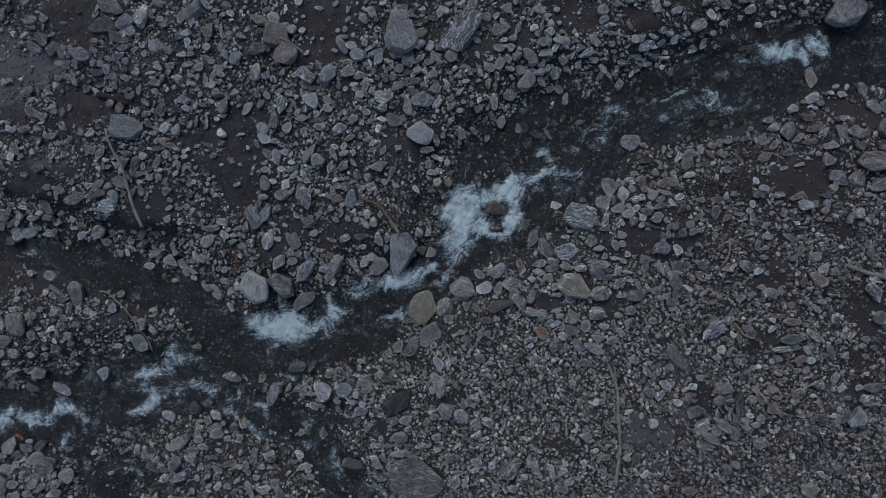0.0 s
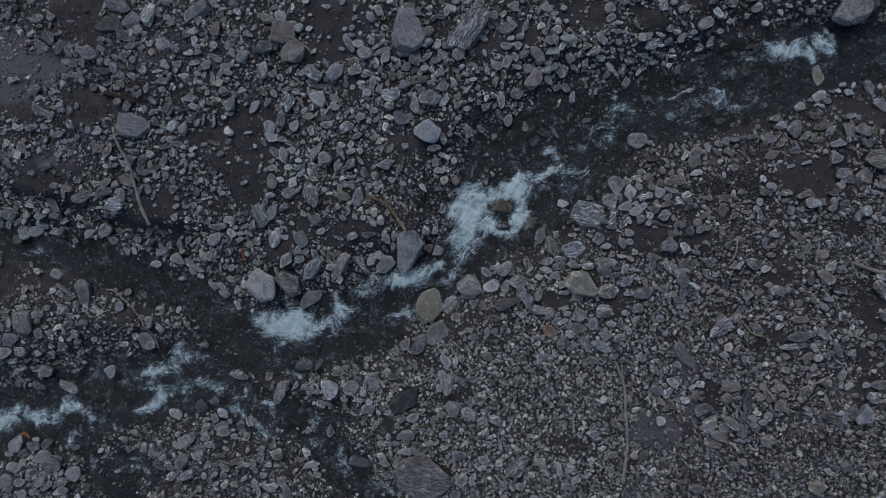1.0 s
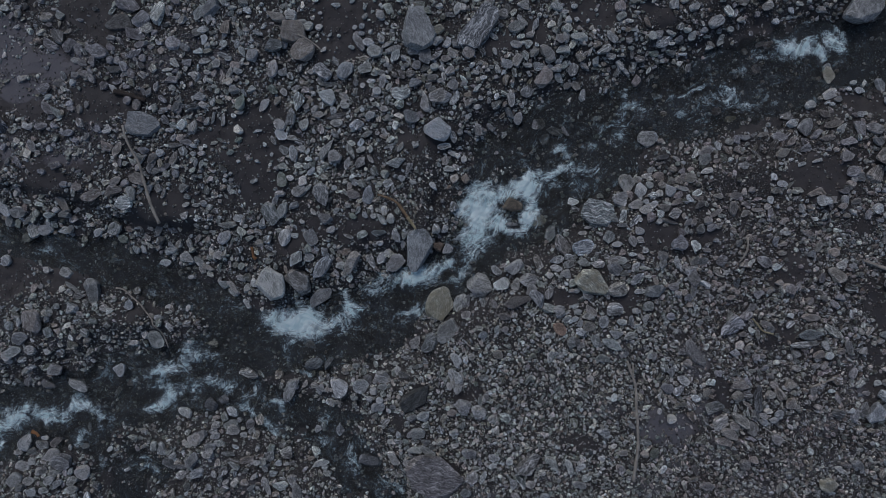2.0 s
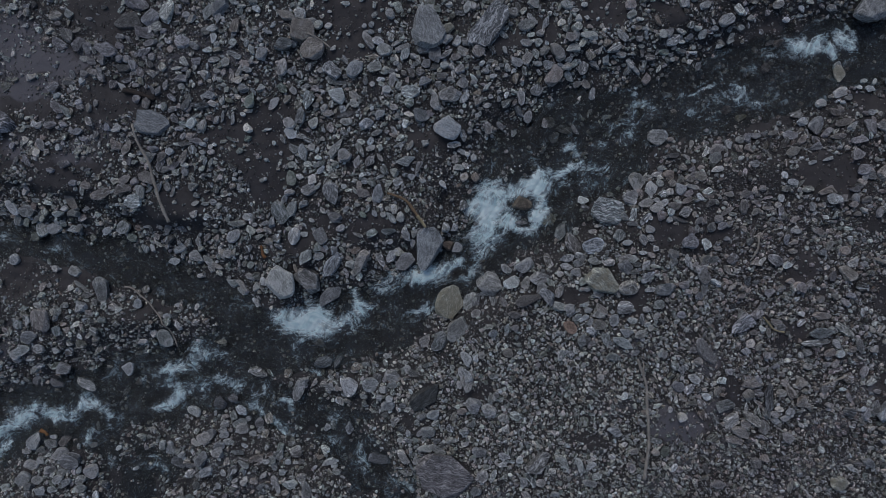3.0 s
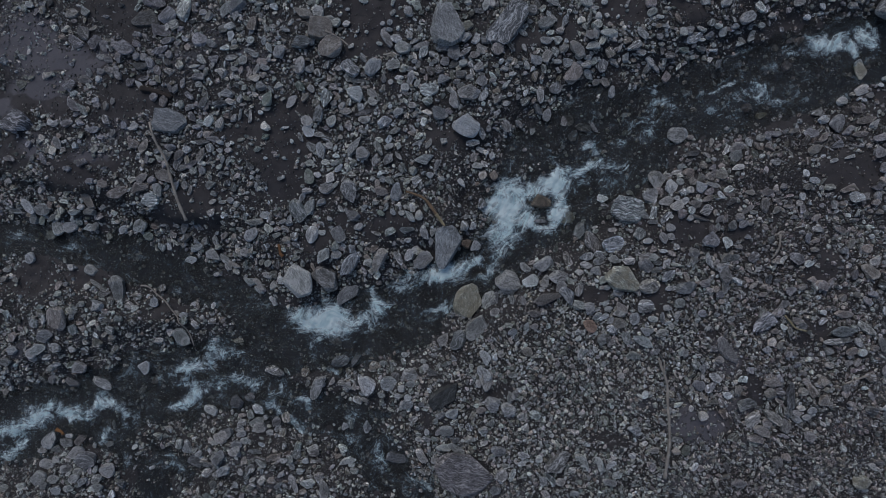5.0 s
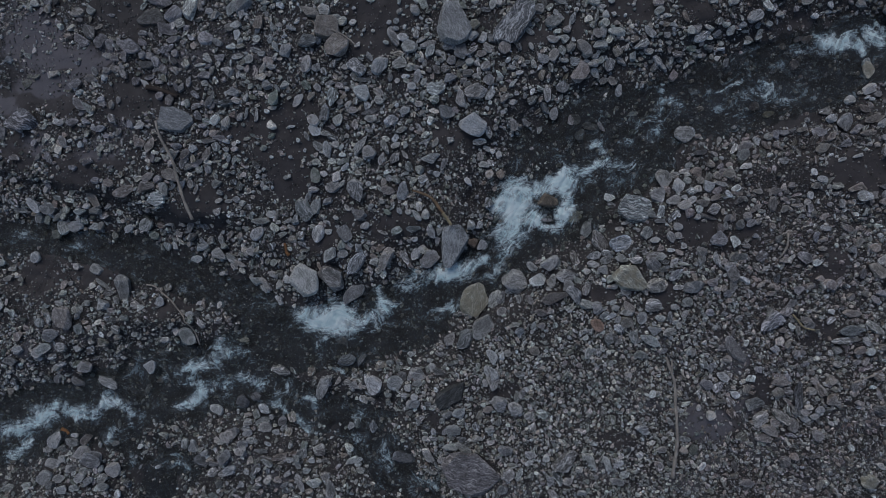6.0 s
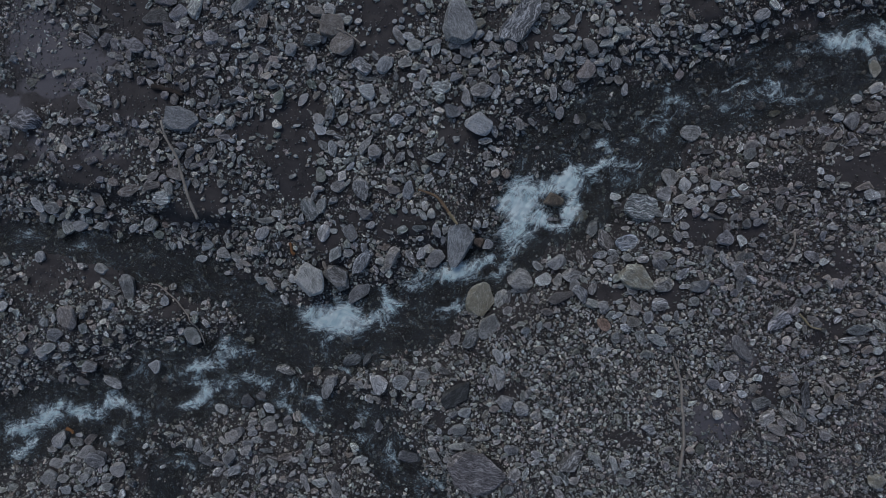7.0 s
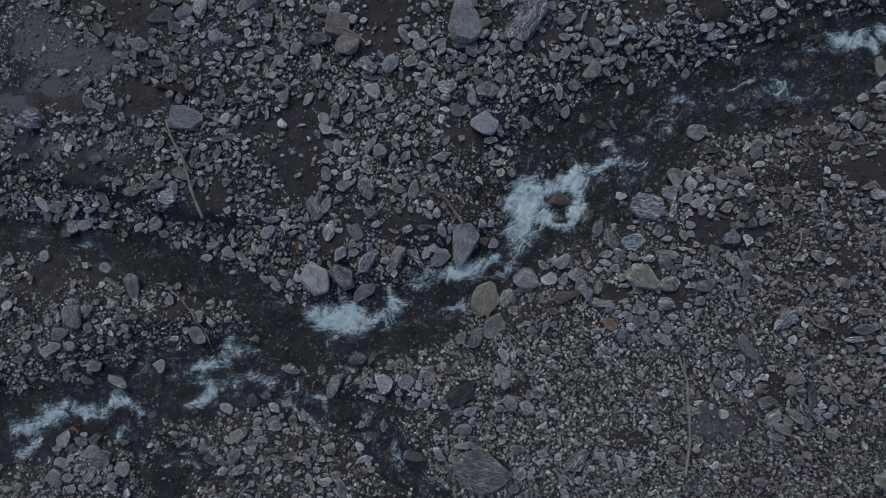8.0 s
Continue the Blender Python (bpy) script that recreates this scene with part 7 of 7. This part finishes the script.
stone(5.76, 0.85, 0.27, 0.11, 25, "brown")
stone(4.28, -3.23, 0.28, 0.15, 0, "brown")
stone(4.05, -3.99, 0.26, 0.13, 10, "dusk")
stone(-0.28, 1.77, 0.26, 0.12, 10, "pale", 1)
stone(6.07, -0.54, 0.24, 0.15, 0, "brown")
stone(1.04, -4.09, 0.25, 0.14, -60, "blue", 1)
stone(0.39, -4.08, 0.26, 0.10, 70, "pale", 1)
stone(2.02, -4.09, 0.25, 0.12, -10, "grey")
stone(2.18, -1.38, 0.23, 0.19, 0, "brown")
stone(2.61, -1.51, 0.23, 0.15, 0, "blue")
stone(1.29, 3.36, 0.22, 0.14, 50, "grey")
stone(1.54, -1.92, 0.21, 0.12, 75, "blue")
stone(2.94, -0.37, 0.21, 0.13, 30, "pale", 1)
stone(0.58, -3.73, 0.22, 0.14, -30, "blue")
stone(5.07, -3.49, 0.20, 0.07, 10, "brown")
stone(6.01, -2.70, 0.20, 0.16, 0, "dark")
stone(5.12, -3.16, 0.20, 0.18, 0, "dusk")
stone(5.17, -3.96, 0.20, 0.07, 70, "brown")
stone(-0.08, 3.55, 0.20, 0.14, -40, "blue")
stone(1.81, -1.26, 0.19, 0.12, 30, "grey", 1)
stone(2.04, -1.48, 0.19, 0.13, -20, "blue", 1)
stone(0.10, -1.24, 0.20, 0.14, 30, "grey", 1)
stone(4.97, -1.30, 0.18, 0.13, 0, "brown")
stone(5.29, -2.56, 0.18, 0.18, 0, "brown")
stone(5.64, -2.35, 0.18, 0.11, 80, "dusk")
stone(2.64, 0.45, 0.19, 0.12, -60, "blue")
stone(3.81, -0.44, 0.19, 0.17, 0, "dusk")
stone(4.88, 0.57, 0.19, 0.07, 0, "brown")
stone(5.86, 0.83, 0.18, 0.07, -80, "brown")
stone(2.14, -3.96, 0.19, 0.13, 20, "grey")
stone(0.09, -4.34, 0.20, 0.16, 0, "grey")
stone(3.86, -3.72, 0.19, 0.11, -75, "brown")
stone(4.79, -2.77, 0.18, 0.11, 80, "dark")
stone(0.63, -1.48, 0.18, 0.10, 80, "blue")
stone(0.65, -1.90, 0.18, 0.16, 0, "brown")
stone(4.83, -1.47, 0.17, 0.09, -70, "brown")
stone(6.01, -2.47, 0.16, 0.09, -60, "dusk")
stone(3.02, 0.23, 0.17, 0.13, -20, "blue")
stone(3.87, 0.38, 0.17, 0.09, 80, "brown")
stone(5.80, 1.37, 0.17, 0.06, 20, "pale")
stone(2.03, -3.77, 0.17, 0.10, 40, "pale")
stone(1.44, -4.33, 0.18, 0.10, 0, "grey")
stone(3.37, -3.75, 0.17, 0.09, 60, "pale")
stone(5.07, -2.85, 0.16, 0.11, 10, "pale")
stone(4.74, -3.50, 0.16, 0.13, 20, "brown")
stone(1.60, -1.87, 0.15, 0.08, 20, "grey")
stone(2.95, -1.11, 0.15, 0.11, 0, "grey")
stone(4.80, 0.91, 0.15, 0.11, 0, "brown")
stone(5.22, -0.13, 0.15, 0.09, 0, "brown")
stone(6.05, -3.60, 0.14, 0.11, -20, "pale")
stone(6.17, -3.54, 0.14, 0.09, 0, "brown")
stone(-0.32, 3.15, 0.14, 0.10, -20, "pale")
stone(0.00, 2.03, 0.14, 0.10, 70, "grey")
stone(4.90, -1.83, 0.13, 0.09, 0, "brown")
stone(4.19, -2.11, 0.13, 0.09, -40, "dusk")
stone(5.57, 1.32, 0.13, 0.07, 15, "pale")
stone(6.16, 0.62, 0.13, 0.11, 0, "brown")
stone(4.72, 0.12, 0.13, 0.09, 60, "brown")
stone(0.85, -3.77, 0.14, 0.14, 0, "grey")
stone(1.39, -3.92, 0.14, 0.12, 0, "grey")
stone(2.38, -3.62, 0.13, 0.10, 0, "grey")
stone(3.86, -3.89, 0.13, 0.09, 0, "brown")
stone(4.89, -2.79, 0.13, 0.13, 0, "brown")
stone(4.75, -1.40, 0.11, 0.11, 0, "pale")
stone(5.33, -2.96, 0.11, 0.07, -40, "pale")
stone(5.63, -3.34, 0.11, 0.09, -40, "pale")
stone(3.80, -1.00, 0.09, 0.09, 0, "brown")

# ---------------------------------------------------------------- loose stones past counting
def chip_shape(sides, rings, rng):
    """A flat-topped broken chip with few faces, within the cube from -1 to 1."""
    angle = (np.arange(sides) + rng.uniform(-0.32, 0.32, sides)) * 2 * math.pi / sides
    reach = rng.uniform(0.78, 1.0, sides)
    lean = rng.uniform(-0.35, 0.35, 2)
    levels = [(0.92, -1.0), (1.0, rng.uniform(-0.1, 0.35)), (rng.uniform(0.55, 0.8), 1.0)] if rings == 3 else [(1.0, -1.0), (rng.uniform(0.6, 0.85), 1.0)]
    v = []
    for wide, z in levels:
        x, y = np.cos(angle) * reach * wide, np.sin(angle) * reach * wide
        v.append(np.stack([x, y, z + (z > -1) * (lean[0] * x + lean[1] * y)], -1))
    f = []
    for r in range(len(levels) - 1):
        for i in range(sides):
            a, b = r * sides + i, r * sides + (i + 1) % sides
            f += [(a, b, b + sides), (a, b + sides, a + sides)]
    top = (len(levels) - 1) * sides
    for i in range(1, sides - 1):
        f += [(top, top + i, top + i + 1), (0, i + 1, i)]
    v = np.concatenate(v)
    low, high = v.min(axis=0), v.max(axis=0)
    return (2 * v - low - high) / (high - low), np.array(f)


def scatter(name, label, number, sizes, level, cuts, density, material, overlap, seed, smooth=True, area=(-10.2, 9.2, -5.6, 5.6)):
    rng = np.random.RandomState(seed)
    kinds = [stone_shape(level, rng, cuts, 0.1) if level else chip_shape(cuts + i % 2, 3 if cuts > 4 else 2, rng) for i in range(24)]
    tries = number * 6
    x, y = rng.uniform(area[0], area[1], tries), rng.uniform(area[2], area[3], tries)
    size = np.sort(sizes[0] + (sizes[1] - sizes[0]) * rng.power(0.55, tries))[::-1]
    chance = density(x, y)
    go = np.nonzero(rng.uniform(size=tries) < chance)[0]
    turn, slim = rng.uniform(0, math.pi, tries), rng.uniform(0.38, 0.92, tries)
    picked = []
    for i in go:
        if overlap >= 1:
            picked.append(i)
            if len(picked) >= number:
                break
            continue
        part, hit = cells(x[i], y[i], size[i] * 0.5, size[i] * 0.5 * slim[i], turn[i])
        full = part[hit]
        if full.size and np.count_nonzero(full) > overlap * full.size:
            continue
        part[hit] = np.maximum(full, 1)
        picked.append(i)
        if len(picked) >= number:
            break
    picked = np.array(picked)
    z = land(x[picked], y[picked])
    all_v, all_f, all_g, start = [], [], [], 0
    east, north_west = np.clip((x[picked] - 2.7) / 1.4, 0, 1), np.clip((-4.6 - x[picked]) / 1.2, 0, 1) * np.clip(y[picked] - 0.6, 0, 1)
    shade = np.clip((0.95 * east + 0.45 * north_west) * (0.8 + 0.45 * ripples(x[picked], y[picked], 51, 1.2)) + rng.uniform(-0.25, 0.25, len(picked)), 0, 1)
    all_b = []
    for i, zz, b in zip(picked, z, shade):
        v, f = kinds[rng.randint(24)]
        tall = rng.uniform(0.5, 0.9) * slim[i]
        v = v * np.array((0.5, 0.5 * slim[i], 0.5 * tall)) * size[i]
        g = grain_of(v, rng)
        m = np.array(Euler((rng.uniform(-0.3, 0.3), rng.uniform(-0.3, 0.3), turn[i])).to_matrix())
        all_v.append(v @ m.T + np.array((x[i], y[i], zz + tall * size[i] * 0.3)))
        all_g.append(g)
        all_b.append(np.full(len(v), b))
        all_f.append(f + start)
        start += len(v)
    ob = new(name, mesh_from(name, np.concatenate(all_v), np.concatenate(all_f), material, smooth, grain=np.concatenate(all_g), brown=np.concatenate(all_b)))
    return tagged(ob, label, "stones", kind="stuff")


def cobble_density(x, y):
    clump = np.clip(0.5 + 0.6 * ripples(x, y, 31, 1.3), 0.05, 1)
    fine = shingle(x, y)
    heap = patches(PILES, x, y, 3.0)
    return openness(x, y) * np.clip(0.75 * clump * (1 - 0.75 * fine) + 0.8 * heap, 0, 1) * (1 - 0.9 * in_water(x, y) * (1 - 0.8 * heap))


def pebble_density(x, y):
    clump = np.clip(0.5 + 0.5 * ripples(x, y, 32, 0.9) + 0.8 * shingle(x, y) - 0.06 * np.clip((-1.5 - x) / 2, 0, 1), 0.05, 1)
    return openness(x, y) * clump * (1 - 0.8 * in_water(x, y)) * (1 - 0.8 * patches(GRIT, x, y, 3.0))


def gravel_density(x, y):
    clump = np.clip(0.68 + 0.45 * ripples(x, y, 33, 0.7) + 0.6 * np.maximum(shingle(x, y), patches(GRIT, x, y, 3.0)), 0.08, 1)
    return np.clip(openness(x, y) + 0.15 * (1 - patches(SILT, x, y, 3.0)), 0, 1) * clump * (1 - 0.88 * in_water(x, y))


def outskirts(x, y):
    """Stones beyond the well-seen stretch, thinning out."""
    d = np.maximum(np.abs(x + 0.5) - 9.7, np.abs(y) - 5.6)
    return np.where(d > 0, np.clip(1 - d / 10, 0, 1), 0) * (1 - 0.85 * in_water(x, y))


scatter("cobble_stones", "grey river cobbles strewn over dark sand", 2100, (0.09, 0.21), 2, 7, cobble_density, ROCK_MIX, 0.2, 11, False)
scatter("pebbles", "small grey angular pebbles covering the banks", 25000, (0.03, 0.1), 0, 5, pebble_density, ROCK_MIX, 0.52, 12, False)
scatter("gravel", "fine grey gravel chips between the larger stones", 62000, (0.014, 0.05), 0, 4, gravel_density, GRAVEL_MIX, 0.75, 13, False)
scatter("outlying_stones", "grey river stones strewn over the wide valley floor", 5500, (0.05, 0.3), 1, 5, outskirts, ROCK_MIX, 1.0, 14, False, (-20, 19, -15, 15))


# ---------------------------------------------------------------- driftwood
def limb(name, points, thick, thin, material, label, lift=0.05, seed=0, parent=None):
    """A bent branch through points of the plan, tapering from thick to thin (radii)."""
    rng = np.random.RandomState(seed)
    pts = np.array(points, float)
    seg = np.concatenate([[0], np.cumsum(np.hypot(*np.diff(pts, axis=0).T))])
    s = np.linspace(0, seg[-1], max(12, int(seg[-1] / 0.05)))
    cx, cy = np.interp(s, seg, pts[:, 0]), np.interp(s, seg, pts[:, 1])
    for i in range(3):
        cx[1:-1], cy[1:-1] = (cx[:-2] + 2 * cx[1:-1] + cx[2:]) / 4, (cy[:-2] + 2 * cy[1:-1] + cy[2:]) / 4
    cx = cx + 0.15 * thick * np.sin(s * 7 + seed)
    cy = cy + 0.15 * thick * np.sin(s * 9 + 2 * seed)
    ground_z = land(cx, cy)
    line = np.polyfit(s, ground_z, min(2, len(s) - 1))
    cz = np.maximum(np.polyval(line, s), ground_z) + thick + lift
    rad = np.interp(s, [0, s[-1]], [thick, thin]) * (1 + 0.12 * np.sin(s * 23 + seed) + rng.uniform(-0.08, 0.08, len(s)))
    sides = 9
    verts, grain = [], []
    for i in range(len(s)):
        a, b = max(i - 1, 0), min(i + 1, len(s) - 1)
        d = Vector((cx[b] - cx[a], cy[b] - cy[a], cz[b] - cz[a])).normalized()
        u = d.cross(Vector((0, 0, 1))).normalized()
        w = u.cross(d)
        for q in range(sides):
            ang = 2 * math.pi * q / sides
            r = rad[i] * (1 + 0.1 * math.sin(2 * ang + seed))
            o = u * (math.cos(ang) * r) + w * (math.sin(ang) * r)
            verts.append((cx[i] + o[0], cy[i] + o[1], cz[i] + o[2]))
            grain.append((s[i] + seed, math.cos(ang) * r, math.sin(ang) * r))
    faces = []
    for i in range(len(s) - 1):
        for q in range(sides):
            a, b = i * sides + q, i * sides + (q + 1) % sides
            faces.append((a, b, b + sides))
            faces.append((a, b + sides, a + sides))
    for end, flip in ((0, 1), (len(s) - 1, 0)):
        verts.append((cx[end], cy[end], cz[end]))
        grain.append((s[end] + seed, 0, 0))
        m = len(verts) - 1
        for q in range(sides):
            a, b = end * sides + q, end * sides + (q + 1) % sides
            faces.append((b, a, m) if flip else (a, b, m))
    ob = new(name, mesh_from(name, verts, faces, material, grain=grain))
    if parent:
        ob.parent = parent
        if label:
            ob["label"] = label
    else:
        tagged(ob, label, "driftwood")
    return ob


limb("branch", [(-6.15, 2.19), (-6.06, 1.87), (-5.85, 1.50), (-5.77, 1.16), (-5.64, 0.75), (-5.51, 0.40)], 0.018, 0.027, GREY_WOOD, "straight bleached grey branch lying on sand", 0.18, 1)
stick = limb("branch", [(-1.48, 0.91), (-1.31, 0.86), (-1.13, 0.78), (-1.03, 0.64), (-0.93, 0.49)], 0.018, 0.03, BROWN_WOOD, "reddish brown broken branch leaning on a slab", 0.09, 2)
limb("peeled_end", [(-0.94, 0.50), (-0.86, 0.39), (-0.78, 0.28)], 0.034, 0.02, PEELED_WOOD, "peeled yellow broken end", 0.09, 3, stick)
limb("twig", [(-6.72, -0.83), (-6.57, -0.84), (-6.38, -0.98), (-6.15, -1.15), (-5.92, -1.43), (-5.78, -1.62), (-5.70, -1.78), (-5.65, -1.99)], 0.018, 0.014, GREY_WOOD, "thin curved pale twig reaching into the water", 0.05, 4)
long_branch = limb("branch", [(2.77, -1.93), (2.82, -2.11), (2.90, -2.35), (2.91, -2.68), (2.92, -3.00), (2.94, -3.29), (2.91, -3.62), (2.87, -3.94)], 0.022, 0.032, GREY_WOOD, "long thin bleached branch lying on gravel", 0.1, 5)
limb("side_twig", [(2.86, -1.98), (2.86, -2.14), (2.90, -2.35)], 0.010, 0.014, GREY_WOOD, "", 0.1, 6, long_branch)
limb("branch", [(6.45, -0.26), (6.60, -0.32), (6.77, -0.38), (7.05, -0.45), (7.30, -0.53)], 0.02, 0.045, GREY_WOOD, "split grey branch half buried in gravel", 0.05, 7)
limb("twig", [(4.69, 0.12), (4.68, -0.04), (4.63, -0.19), (4.56, -0.29)], 0.016, 0.012, GREY_WOOD, "short curved pale twig on gravel", 0.05, 8)
limb("twig", [(5.62, 0.81), (5.72, 0.88), (5.83, 0.90), (5.89, 0.81)], 0.02, 0.014, GREY_WOOD, "bent grey twig at the edge of sand", 0.04, 9)
limb("twig", [(4.74, -1.21), (4.85, -1.33), (4.90, -1.42), (5.06, -1.45)], 0.016, 0.014, PEELED_WOOD, "small greenish yellow twig on gravel", 0.06, 10)
limb("twig", [(-2.93, 3.81), (-2.81, 3.77), (-2.67, 3.67), (-2.56, 3.57), (-2.49, 3.50)], 0.016, 0.012, GREY_WOOD, "thin pale root bent over a boulder", 0.2, 11)
limb("twig", [(5.60, -2.28), (5.78, -2.21), (5.91, -2.17), (6.00, -2.12)], 0.012, 0.02, GREY_WOOD, "forked little grey twig on silt", 0.05, 12)
limb("log", [(-6.40, 2.85), (-6.19, 2.81), (-6.00, 2.76), (-5.80, 2.67)], 0.05, 0.03, DARK_WOOD, "rotten dark brown log piece in sand", 0.0, 13)
limb("bark_strip", [(-3.86, -0.03), (-3.83, -0.11), (-3.83, -0.20), (-3.77, -0.25)], 0.02, 0.03, RUSTY_LEAF, "rust orange strip of bark on gravel", 0.05, 14)
limb("bark_strip", [(-8.55, -3.72), (-8.45, -3.75), (-8.38, -3.81)], 0.04, 0.025, RUSTY_LEAF, "wet rust brown bark at the water's edge", 0.22, 15)
limb("twig", [(-3.40, 4.04), (-3.30, 4.02), (-3.26, 3.94)], 0.012, 0.01, GREY_WOOD, "small pale bent twig on sand", 0.06, 16)
